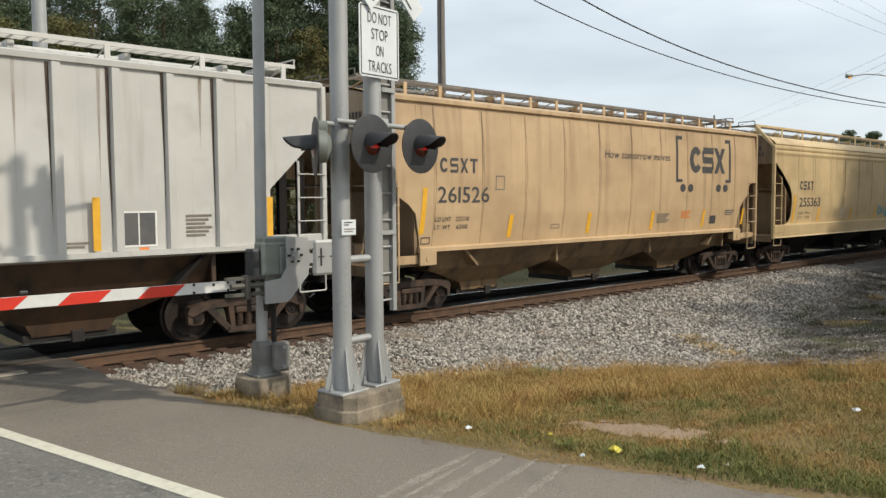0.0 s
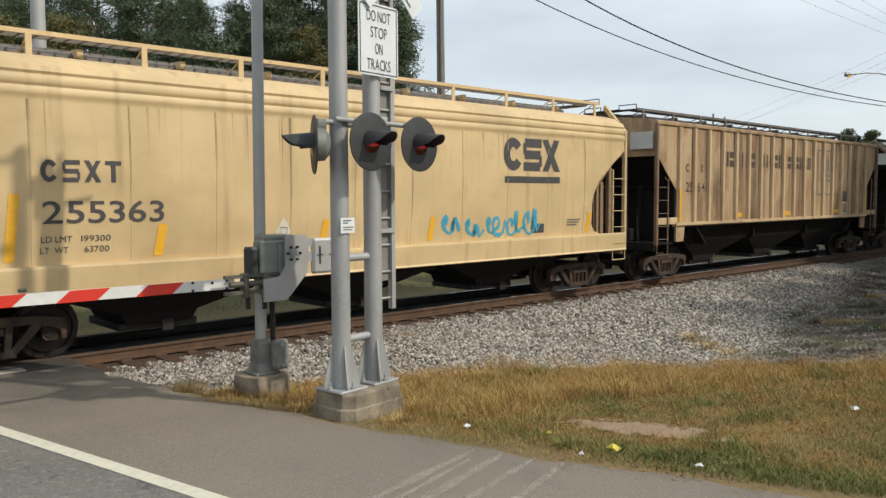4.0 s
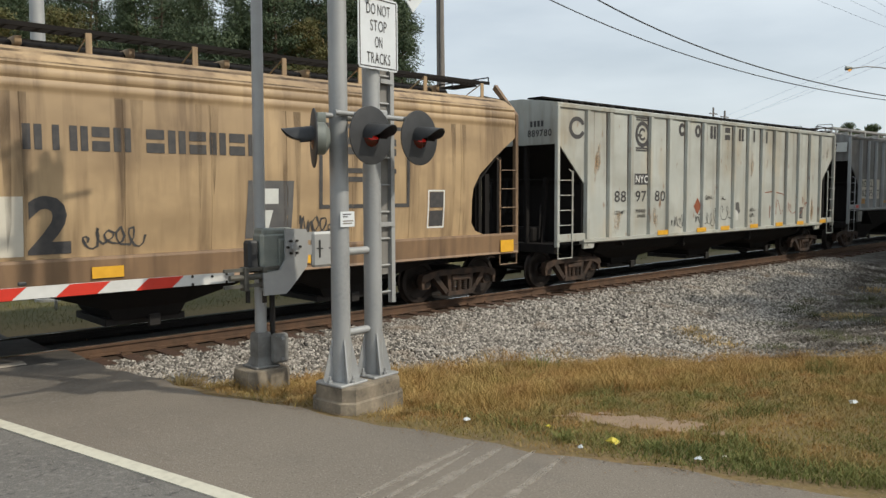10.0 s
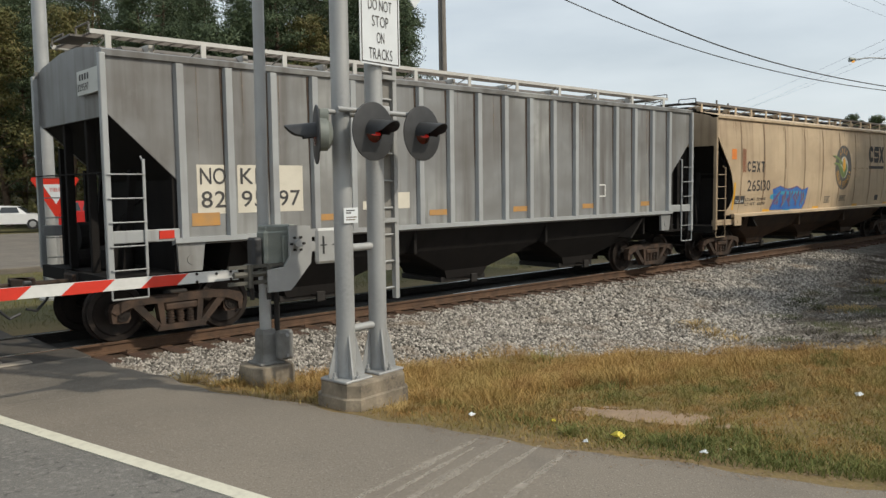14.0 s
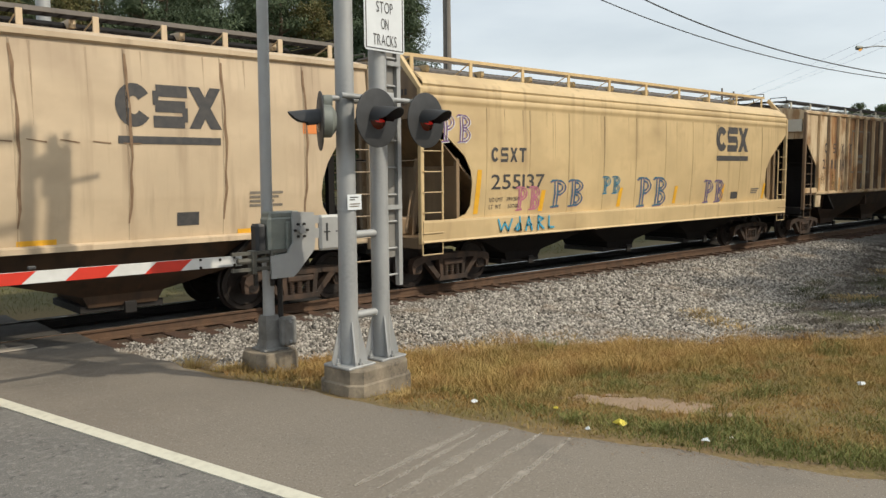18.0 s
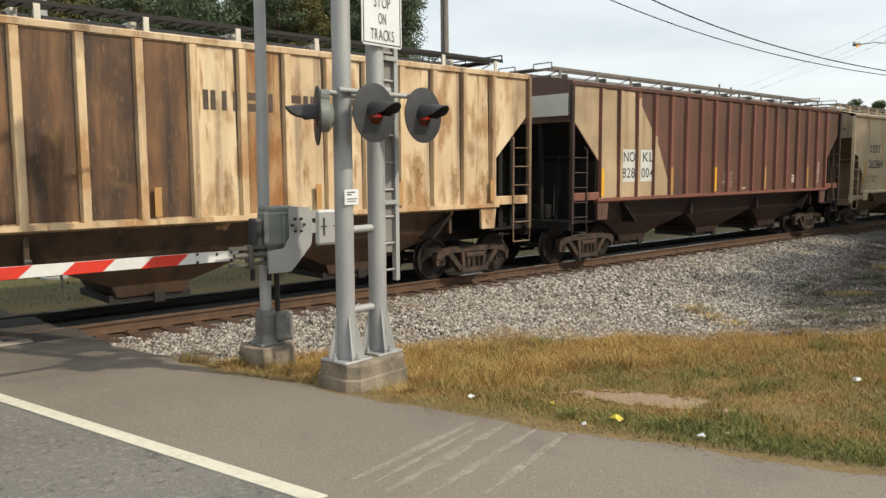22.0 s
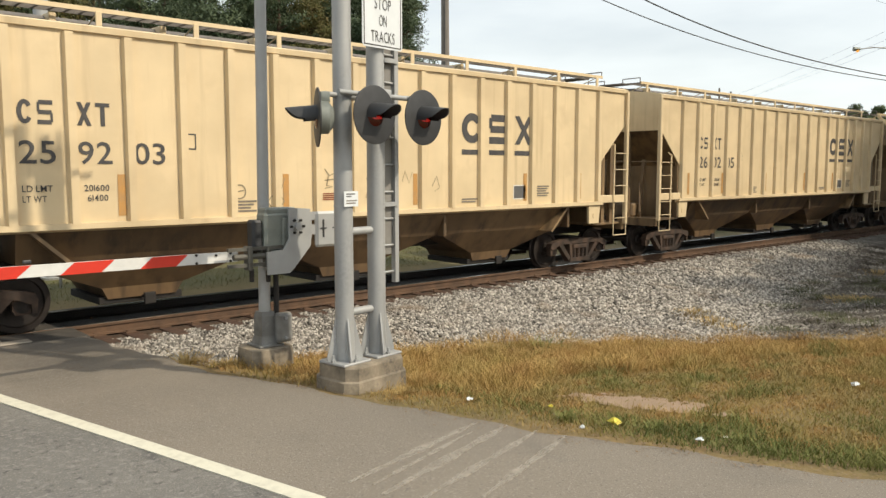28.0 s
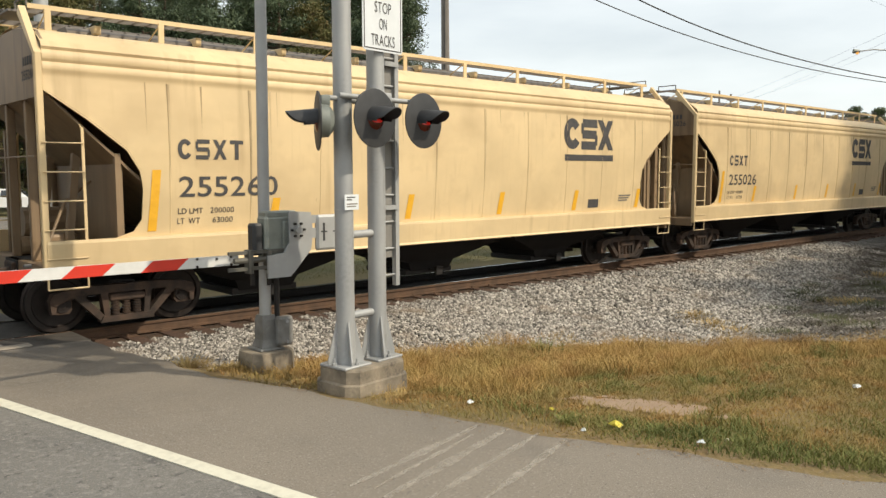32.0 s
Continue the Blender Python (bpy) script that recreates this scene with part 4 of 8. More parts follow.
def end_works(car, length, paint, dark, post_top, z_low, bent, end_sheet_paint, square=False):
    """Corner posts, end sheets, slope sheets, ladders, platforms and braces at both ends."""
    for e in (0, 1):
        m = Matrix.Identity(4) if e == 0 else Matrix.Translation((length, 0, 0)) @ Matrix.Rotation(math.pi, 4, "Z")
        put = lambda name, shape, mat, label="": part(name, shape.moved(m), mat, car, label)
        for d in (-1, 1):
            s = Shape().box(-0.045, 0.045, d * 1.56 - 0.05, d * 1.56 + 0.05, z_low, post_top, 0.012)
            if bent:
                s.slab([(d * 1.61, post_top - 0.02), (d * 1.51, post_top - 0.02), (d * 0.92, 4.50), (d * 0.98, 4.60)], "x", -0.045, 0.045)
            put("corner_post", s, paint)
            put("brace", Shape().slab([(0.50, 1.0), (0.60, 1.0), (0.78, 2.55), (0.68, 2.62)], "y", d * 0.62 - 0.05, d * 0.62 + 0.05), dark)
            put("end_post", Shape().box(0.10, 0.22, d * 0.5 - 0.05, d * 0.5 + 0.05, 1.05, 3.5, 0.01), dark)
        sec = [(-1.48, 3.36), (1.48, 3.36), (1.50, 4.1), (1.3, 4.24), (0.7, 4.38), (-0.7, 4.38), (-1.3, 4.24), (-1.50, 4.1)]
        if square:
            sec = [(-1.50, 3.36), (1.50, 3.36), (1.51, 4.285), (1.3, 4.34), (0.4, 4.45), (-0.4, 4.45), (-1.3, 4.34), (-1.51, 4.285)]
        put("end_sheet", Shape().slab(sec, "x", 0.06, 0.10), end_sheet_paint)
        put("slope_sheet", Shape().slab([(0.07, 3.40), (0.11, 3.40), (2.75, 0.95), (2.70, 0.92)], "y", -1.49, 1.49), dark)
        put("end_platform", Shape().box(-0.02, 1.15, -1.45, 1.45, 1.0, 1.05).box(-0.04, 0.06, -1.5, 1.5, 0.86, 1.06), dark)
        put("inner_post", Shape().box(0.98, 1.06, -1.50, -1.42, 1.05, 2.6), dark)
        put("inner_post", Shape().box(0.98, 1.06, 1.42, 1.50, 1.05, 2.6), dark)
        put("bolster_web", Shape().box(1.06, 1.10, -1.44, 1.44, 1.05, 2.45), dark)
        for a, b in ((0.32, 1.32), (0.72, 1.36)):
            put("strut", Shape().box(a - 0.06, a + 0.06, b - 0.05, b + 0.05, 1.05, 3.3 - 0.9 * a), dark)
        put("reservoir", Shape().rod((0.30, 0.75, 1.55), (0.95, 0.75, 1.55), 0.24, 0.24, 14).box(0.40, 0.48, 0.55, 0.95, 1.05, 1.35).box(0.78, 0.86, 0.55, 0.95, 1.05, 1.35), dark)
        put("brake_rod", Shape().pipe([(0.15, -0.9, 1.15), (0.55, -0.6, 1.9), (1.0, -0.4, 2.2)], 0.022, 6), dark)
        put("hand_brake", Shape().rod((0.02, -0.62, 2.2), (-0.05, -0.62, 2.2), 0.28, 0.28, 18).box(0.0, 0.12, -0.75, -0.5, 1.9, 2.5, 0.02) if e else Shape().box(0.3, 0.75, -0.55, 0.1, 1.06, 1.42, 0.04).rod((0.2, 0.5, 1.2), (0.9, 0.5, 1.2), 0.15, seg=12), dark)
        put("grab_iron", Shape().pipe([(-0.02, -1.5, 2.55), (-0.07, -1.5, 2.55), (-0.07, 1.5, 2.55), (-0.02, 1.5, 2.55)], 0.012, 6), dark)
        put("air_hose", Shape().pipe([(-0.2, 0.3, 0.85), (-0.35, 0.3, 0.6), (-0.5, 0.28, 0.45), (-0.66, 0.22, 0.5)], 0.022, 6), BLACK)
    for u0, u1 in ((0.0, 0.52), (length - 0.52, length)):
        for y in (-1.59, 1.59):
            ladder(car, u0, u1, y, 1.08, 2.95 if u0 > 1 or bent else 2.75, paint, 5)


def walkway(car, length, mat, edge, gap, posts, rim=None):
    """The two grated running boards along the roof on their brackets, joined across at the ends."""
    for d in (-1, 1):
        s = Shape()
        y0, y1 = sorted((d * 0.38, d * 0.86))
        for k in range(5):
            y = y0 + (y1 - y0) * (k + 0.5) / 5
            s.box(0.15, length - 0.15, y - 0.006, y + 0.006, 4.62, 4.655)
        n = int(length / 0.22)
        for k in range(n):
            x = 0.18 + k * (length - 0.36) / (n - 1)
            s.box(x - 0.018, x + 0.018, y0, y1, 4.63, 4.65)
        part("running_board", s, mat, car, "grated steel running board")
        part("board_edge", Shape().box(0.1, length - 0.1, d * 0.875 - 0.012, d * 0.875 + 0.012, 4.60, 4.665), rim or edge, car)
        for k in range(posts):
            x = 0.35 + k * (length - 0.7) / (posts - 1)
            part("bracket", Shape().box(x - 0.045, x + 0.045, d * 0.90 - 0.015, d * 0.90 + 0.015, 4.30, 4.61, 0.006).rod((x, d * 0.88, 4.60), (x, d * 0.42, gap), 0.012, seg=6), edge, car)
    for x, x2 in ((0.18, 0.1), (length - 0.18, length - 0.1)):
        s = Shape().box(x - 0.2, x + 0.2, -0.38, 0.38, 4.62, 4.65)
        for d in (-1, 1):
            s.pipe([(x2, d * 0.3, 4.64), (x2, d * 0.3, 4.76), (x2, d * 0.85, 4.76), (x2, d * 0.85, 4.64)], 0.014, 6)
        part("roof_walk_end", s, mat, car)
    h = Shape().slab([(-0.30, gap - 0.08), (0.30, gap - 0.08), (0.28, gap + 0.06), (0.2, gap + 0.12), (-0.2, gap + 0.12), (-0.28, gap + 0.06)], "x", 0.8, length - 0.8)
    part("roof_hatch", h, mat, car)
    for k in range(9):
        x = 1.2 + k * (length - 2.4) / 8
        part("hatch_clamp", Shape().box(x - 0.05, x + 0.05, -0.42, 0.42, gap + 0.02, gap + 0.15, 0.01), edge, car)


def pockets(car, length, mat, top, centres, half_top, half_bottom, low=0.34):
    """Hopper pockets: a skirt runs on unbroken below the sill, then parts into tapering chutes."""
    mid = top - 0.44 * (top - low)
    for c in centres:
        ring = lambda hx, hy, z: [(c - hx, -hy, z), (c + hx, -hy, z), (c + hx, hy, z), (c - hx, hy, z)]
        p = part("hopper", Shape().loft([ring(half_top, 1.44, top), ring(half_top - 0.05, 1.14, mid), ring(half_bottom + 0.10, 0.74, low + 0.18), ring(half_bottom, 0.70, low)]), mat, car)
        part("seam_flange", Shape().box(c + half_top - 0.04, c + half_top + 0.04, -1.36, 1.36, mid - 0.02, top, 0.01), mat, p)
        part("outlet_gate", Shape().box(c - half_bottom - 0.12, c + half_bottom + 0.12, -0.66, 0.66, low - 0.08, low + 0.03, 0.01).rod((c, -0.95, low), (c, 0.95, low), 0.025, seg=6).box(c - 0.09, c + 0.09, -1.0, -0.94, low - 0.09, low + 0.09, 0.01), DARKSTEEL, p)


def seam_shape(section, u, z0, z1, w=0.016, proud=0.007):
    zs = [z0 + (z1 - z0) * i / 14 for i in range(15)]
    s = Shape()
    s.loft([[(u - w, -section(z) + 0.004, z), (u - w * 0.5, -section(z) - proud, z), (u + w * 0.5, -section(z) - proud, z), (u + w, -section(z) + 0.004, z)] for z in zs])
    return s


def smooth_car(label, length, paint, hopper_paint, dark, section, cut, kind, sill=None, trim=None):
    car = thing("hopper_car", label, "railway car", "cars of the train")
    s1 = kind == "ridged"
    z0, z1, ridge = (1.38, 4.42, 4.42) if s1 else (1.34, 4.50, 4.50)
    for d in (-1, 1):
        part("side_sheet", shell(section, cut, length, z0, z1 - 0.001, d), paint, car, smooth=True)
        if s1:
            s = Shape().slab([(d * 1.50, 1.40), (d * 1.62, 1.40), (d * 1.63, 1.36), (d * 1.61, 1.02), (d * 1.64, 0.98), (d * 1.50, 0.95)], "x", 0.0, length)
        else:
            s = Shape().slab([(d * 1.44, 1.37), (d * 1.55, 1.38), (d * 1.62, 1.35), (d * 1.62, 1.28), (d * 1.44, 1.26)], "x", 1.06, length - 1.06)
        part("side_sill", s, sill or paint, car)
    if not s1:
        for e in (0, 1):
            for d in (-1, 1):
                x0, x1 = (1.02, 1.45) if e == 0 else (length - 1.45, length - 1.02)
                part("jacking_pad", Shape().box(x0, x1, d * 1.60 - 0.03, d * 1.60 + 0.01, 1.02, 1.36, 0.01).rod(((x0 + x1) / 2, d * 1.64, 1.15), ((x0 + x1) / 2, d * 1.60, 1.15), 0.06, seg=12), paint, car)
                part("end_sill", Shape().box(min(x0, 0) if e == 0 else x0, x1 if e == 0 else length, d * 1.5 - 0.04, d * 1.5 + 0.04, 1.06, 1.22), paint, car)
    end_works(car, length, trim or paint, dark, 3.92 if s1 else 4.16, 0.95, s1, dark if s1 else SHADEEND)
    # plain cars: board rim darkened for the shading under the boards
    walkway(car, length, GRATE if dark is ENDTAN else dark, paint, ridge - 0.02, 10 if s1 else 16, (SOOTSHADE if sill else None) if s1 else GRATE)
    n = 10
    for i in range(n):
        u = 1.75 + (length - 3.4) * i / (n - 1) if s1 else 1.43 + (length - 2.8) * i / (n - 1)
        part("weld_seam", seam_shape(section, u, z0 + 0.03, 3.62 if s1 else 4.1), paint, car)
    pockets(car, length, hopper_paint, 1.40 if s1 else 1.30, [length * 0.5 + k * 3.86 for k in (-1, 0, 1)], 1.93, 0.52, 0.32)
    running_gear(car, length)
    return car


def ribbed_car(label, length, paint, rib_paint, hopper_paint, dark, roof_paint=None, edge_paint=None, ribs=18, boards=True, low=1.55, trim=None, rim=None):
    car = thing("hopper_car", label, "railway car", "cars of the train")
    a = 1.05
    poly = [(0.03, 4.20), (0.03, 3.42), (a, 2.45), (a, low), (length - a, low), (length - a, 2.45), (length - 0.03, 3.42), (length - 0.03, 4.20)]
    for d in (-1, 1):
        part("side_sheet", Shape().slab(poly, "y", d * 1.525, d * 1.50), paint, car)
        part("top_plate", Shape().slab([(d * 1.50, 4.19), (d * 1.57, 4.19), (d * 1.58, 4.27), (d * 1.50, 4.30)], "x", 0.0, length), paint, car)
        part("side_sill", Shape().slab([(d * 1.46, low + 0.03), (d * 1.60, low + 0.03), (d * 1.60, low - 0.05), (d * 1.46, low - 0.09)], "x", 0.96, length - 0.96), rib_paint, car)
        for x0, x1, x2, x3 in ((0.0, a, 1.0, 1.45), (length - a, length, length - 1.45, length - 1.0)):
            part("end_sill", Shape().box(x0, x1, d * 1.53 - 0.04, d * 1.53 + 0.04, low - 0.01, low + 0.17, 0.012), rib_paint, car)
            part("jacking_pad", Shape().slab([(x2, low - 0.05), (x3, low - 0.05), (x3 - 0.06, min(1.06, low - 0.2)), (x2 + 0.02, min(1.06, low - 0.2))], "y", d * 1.52 - 0.03, d * 1.52 + 0.03).rod(((x2 + x3) / 2, d * 1.56, min(1.24, low - 0.1)), ((x2 + x3) / 2, d * 1.54, min(1.24, low - 0.1)), 0.075, seg=14), paint, car)
        for i in range(ribs):
            u = 1.12 + (length - 2.24) * i / (ribs - 1)
            sh = Shape().loft([[(u - 0.075, d * 1.525, z), (u - 0.055, d * 1.605, z), (u + 0.055, d * 1.605, z), (u + 0.075, d * 1.525, z)] for z in (low + 0.01, 4.17)])
            part("rib", sh, rib_paint, car)
    part("roof", Shape().slab([(-1.50, 4.28), (-1.3, 4.33), (-0.4, 4.44), (0.4, 4.44), (1.3, 4.33), (1.50, 4.28), (1.4, 4.2), (-1.4, 4.2)], "x", 0.105, length - 0.105), roof_paint or paint, car)
    end_works(car, length, trim or rib_paint, dark, 4.22, 1.0, False, paint, True)
    if boards:
        walkway(car, length, roof_paint or dark, edge_paint or rib_paint, 4.46, 11, rim)
    else:
        hat = Shape()
        for k in range(12):
            hat.box(0.9 + k * 1.2, 1.7 + k * 1.2, -0.42, 0.42, 4.42, 4.55, 0.03)
        part("roof_hatch", hat, paint, car)
        s = Shape()
        for d in (-1, 1):
            for k in range(26):
                s.box(0.3 + k * 0.6, 0.45 + k * 0.6, d * 1.45 - 0.05, d * 1.45 + 0.05, 4.30, 4.36, 0.01)
            s.box(0.1, length - 0.1, d * 0.8 - 0.22, d * 0.8 + 0.22, 4.44, 4.47)
        s.pipe([(length - 0.4, -1.4, 4.3), (length - 0.4, -1.4, 4.5), (length - 1.2, -1.4, 4.5), (length - 1.2, -1.4, 4.3)], 0.015, 6)
        part("roof_fitting", s, dark, car)
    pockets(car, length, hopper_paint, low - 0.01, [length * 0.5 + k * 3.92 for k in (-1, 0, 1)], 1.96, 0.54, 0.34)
    running_gear(car, length)
    return car


def end_number(car, number, x, z, h, mat, bars=True):
    """The number stencilled on the end sheet, read from the car's end, under a bar for the owner's mark."""
    me = lettering(number, h, 0.03)
    me.transform(Matrix.Translation((x, -0.62, z)) @ Matrix.Rotation(-math.pi / 2, 4, "Z"))
    me.materials.clear()
    me.materials.append(mat)
    part("end_lettering", me, mat, car)
    if bars:
        for k in range(4):
            part("end_mark", Shape().box(x - 0.001, x, -0.70 - 0.11 * k - 0.07, -0.70 - 0.11 * k, z + 1.5 * h, z + 2.4 * h), mat, car)


class Marks:
    """Paints lettering, tapes and panels on the near side of a car, laid on its section."""

    def __init__(self, car, section, lift=0.007):
        self.car, self.lay = car, lambda z: -section(z) - lift

    def settle(self, me):
        for v in me.vertices:
            v.co.y = self.lay(v.co.z) + v.co.y
        return me

    def text(self, text, u, z, h, width, mat=None, bold=0.012, name="lettering", lean=0.0):
        me = lettering(text, h, bold)
        xs_ = [v.co.x for v in me.vertices]
        k = width / (max(xs_) - min(xs_))
        me.transform(Matrix.Translation((u - min(xs_) * k, -0.0015, z)) @ Matrix(((k, 0, lean, 0), (0, 1, 0, 0), (0, 0, 1, 0), (0, 0, 0, 1))))
        me.materials.clear()
        me.materials.append(mat or INK)
        part(name, self.settle(me), None, self.car)

    def poly(self, points, mat, name="marking", label="", lift=0.0):
        """A flat painted outline in u and z, cut into level strips so that it lies on the curve."""
        zs = [z for _, z in points]
        lo, hi = min(zs), max(zs)
        bm = bmesh.new()
        bm.faces.new([bm.verts.new((u, -lift, z)) for u, z in points])
        for i in range(1, max(2, int((hi - lo) / 0.15))):
            z = lo + (hi - lo) * i / max(2, int((hi - lo) / 0.15))
            bmesh.ops.bisect_plane(bm, geom=bm.verts[:] + bm.edges[:] + bm.faces[:], plane_co=(0, 0, z), plane_no=(0, 0, 1))
        me = bpy.data.meshes.new(name)
        bm.to_mesh(me)
        bm.free()
        me.materials.append(mat)
        return part(name, self.settle(me), None, self.car, label)

    def rect(self, u0, u1, z0, z1, mat, name="marking", lean=0.0, label="", lift=0.0):
        return self.poly([(u0, z0), (u1, z0), (u1 + lean, z1), (u0 + lean, z1)], mat, name, label, lift)

    def outline(self, u0, u1, z0, z1, w, mat, name="marking"):
        for a, b, c, d in ((u0, u1, z0, z0 + w), (u0, u1, z1 - w, z1), (u0, u0 + w, z0 + w, z1 - w), (u1 - w, u1, z0 + w, z1 - w)):
            self.rect(a, b, c, d, mat, name)

    def ring(self, u, z, ru, rz, w, mat, name="marking", gap=0.0):
        n = 20
        pts = []
        for i in range(n):
            a0, a1 = gap + (2 * math.pi - 2 * gap) * i / n, gap + (2 * math.pi - 2 * gap) * (i + 1) / n
            pts.append([(u + ru * math.cos(a0), z + rz * math.sin(a0)), (u + ru * math.cos(a1), z + rz * math.sin(a1)),
                        (u + (ru - w) * math.cos(a1), z + (rz - w) * math.sin(a1)), (u + (ru - w) * math.cos(a0), z + (rz - w) * math.sin(a0))])
        me = bpy.data.meshes.new(name)
        me.from_pydata([(a, 0, b) for q in pts for a, b in q], [], [(4 * i, 4 * i + 1, 4 * i + 2, 4 * i + 3) for i in range(n)])
        me.materials.append(mat)
        part(name, self.settle(me), None, self.car)

    def shapes(self, forms, u, z, h, width, mat, fill=0.84, w=None, name="emblem"):
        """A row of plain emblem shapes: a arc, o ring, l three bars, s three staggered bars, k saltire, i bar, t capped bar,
        n square frame, j two upright blocks, h two level blocks, b outlined block."""
        step = width / len(forms)
        w = w or h * 0.24
        for i, c in enumerate(forms):
            u0, u1 = u + step * i, u + step * (i + fill)
            if c == "a":
                self.ring((u0 + u1) / 2, z + h / 2, (u1 - u0) / 2, h / 2, w, mat, name, 0.6)
            elif c == "o":
                self.ring((u0 + u1) / 2, z + h / 2, (u1 - u0) / 2, h / 2, w, mat, name)
            elif c == "l":
                self.rect(u0, u1, z + h - w * 0.8, z + h, mat, name)
                self.rect(u0, u1, z + h / 2 - w * 0.4, z + h / 2 + w * 0.4, mat, name)
                self.rect(u0, u1, z, z + w * 0.8, mat, name)
            elif c == "s":
                k = (u1 - u0) * 0.16
                for a, b, j in ((u0 + k * 0.6, u1, 2), (u0 + k * 0.4, u1 - k * 0.4, 1), (u0, u1 - k * 0.6, 0)):
                    self.rect(a, b, z + j * (h - w * 0.95) / 2, z + j * (h - w * 0.95) / 2 + w * 0.95, mat, name)
                self.rect(u0, u0 + k, z + h * 0.52, z + h - w * 0.5, mat, name, lift=0.0005)
                self.rect(u1 - k, u1, z + w * 0.5, z + h * 0.48, mat, name, lift=0.0005)
            elif c == "t":
                self.rect((u0 + u1) / 2 - w / 2, (u0 + u1) / 2 + w / 2, z, z + h - w * 0.9, mat, name)
                self.rect(u0, u1, z + h - w * 0.9, z + h, mat, name)
            elif c == "n":
                self.rect(u0, u0 + w, z, z + h, mat, name)
                self.rect(u1 - w, u1, z, z + h, mat, name)
                self.rect(u0 + w, u1 - w, z + h - w * 0.7, z + h, mat, name)
                self.rect(u0 + w, u1 - w, z, z + w * 0.7, mat, name)
            elif c == "j":
                self.rect(u0, u0 + (u1 - u0) * 0.42, z, z + h, mat, name)
                self.rect(u0 + (u1 - u0) * 0.60, u1, z, z + h, mat, name)
            elif c == "k":
                self.poly([(u0, z), (u0 + w, z), (u1, z + h), (u1 - w, z + h)], mat, name)
                self.poly([(u1 - w, z), (u1, z), (u0 + w, z + h), (u0, z + h)], mat, name, lift=0.0005)
            elif c == "i":
                self.rect((u0 + u1) / 2 - w / 2, (u0 + u1) / 2 + w / 2, z, z + h, mat, name)
            elif c == "h":
                self.rect(u0, u1, z + h * 0.58, z + h, mat, name)
                self.rect(u0, u1, z, z + h * 0.42, mat, name)
            elif c == "b":
                self.outline(u0, u1, z, z + h, w * 0.8, mat, name)

    def stroke(self, points, w, mat, name="graffiti_stroke", lift=0.0012):
        """A painted line along points, as one strip."""
        pts = [Vector(p) for p in points]
        left, right = [], []
        for i, p in enumerate(pts):
            d = (pts[min(i + 1, len(pts) - 1)] - pts[max(i - 1, 0)]).normalized()
            k = w * (0.7 + 0.3 * math.sin(i * 1.7))
            left.append((p.x - d.y * k, -lift, p.y + d.x * k))
            right.append((p.x + d.y * k, -lift, p.y - d.x * k))
        n = len(pts)
        me = bpy.data.meshes.new(name)
        me.from_pydata(left + right, [], [(i, i + 1, n + i + 1, n + i) for i in range(n - 1)])
        me.materials.append(mat)
        part(name, self.settle(me), None, self.car)

    def scrawl(self, u, z, width, height, loops, w, mat, seed):
        """Looping handwriting that cannot be read."""
        r = random.Random(seed)
        pts, n = [], loops * 9
        for i in range(n + 1):
            a = 2 * math.pi * i / 9
            k = i / n
            if i % 9 == 0:
                tall, wide, low = r.uniform(0.45, 1.0), r.uniform(0.1, 0.75), r.uniform(0.0, 0.25)
            pts.append((u + width * k + width / loops * wide * math.cos(a + r.uniform(-0.4, 0.4)), z + height * (low + 0.5 * tall + 0.5 * tall * math.sin(a * (1 if wide > 0.3 else 2)))))
        self.stroke(pts, w, mat)

    def blot(self, u, z, ru, rz, mat, seed, name="rust_patch", lift=-0.002):
        r = random.Random(seed)
        self.poly([(u + ru * r.uniform(0.55, 1.0) * math.cos(a), z + rz * r.uniform(0.55, 1.0) * math.sin(a)) for a in (k * 0.3142 for k in range(20))], mat, name, lift=lift)

    def lines(self, u, z, width, rows, h, mat=None):
        """Small print that cannot be read, as bars."""
        for i in range(rows):
            self.rect(u, u + width * (1 - 0.13 * (i % 3)), z - i * h * 1.7, z - i * h * 1.7 + h, mat or GREYINK, "fine_print", lift=0.0015)


# ---- the cars, first to last ----
TAN = weathered("tan_paint", (0.60, 0.445, 0.235), (0.30, 0.205, 0.105), dirt=0.33, rusty=0.04)
YELLOWCREAM = weathered("warm_cream_paint", (0.665, 0.505, 0.285), (0.40, 0.28, 0.15), dirt=0.30, rusty=0.04)
TANDUSTY = weathered("dusty_tan_paint", (0.53, 0.375, 0.215), (0.30, 0.20, 0.11), dirt=0.4, rusty=0.0)
CREAM = weathered("cream_paint", (0.665, 0.525, 0.325), (0.40, 0.295, 0.17), dirt=0.30, rusty=0.06)
PALETAN = weathered("pale_tan_paint", (0.57, 0.445, 0.30), (0.30, 0.215, 0.14), dirt=0.42, rusty=0.05)
SOOTYTAN = weathered("sooty_tan_paint", (0.46, 0.325, 0.18), (0.14, 0.09, 0.05), dirt=0.58, rusty=0.2)
BROWNTAN = streaked("brown_stained_paint", (0.45, 0.325, 0.19), (0.30, 0.185, 0.095), (0.10, 0.062, 0.036), 0.6)
RIBTAN = weathered("stained_rib_paint", (0.60, 0.44, 0.26), (0.26, 0.165, 0.09), dirt=0.38, rusty=0.25)
STREAKED = streaked("streaked_tan_paint", (0.64, 0.51, 0.335), (0.34, 0.195, 0.09), (0.085, 0.05, 0.03), 0.62)
STREAKRIB = streaked("streaked_rib_paint", (0.62, 0.47, 0.29), (0.38, 0.22, 0.10), (0.13, 0.075, 0.043), 0.62)
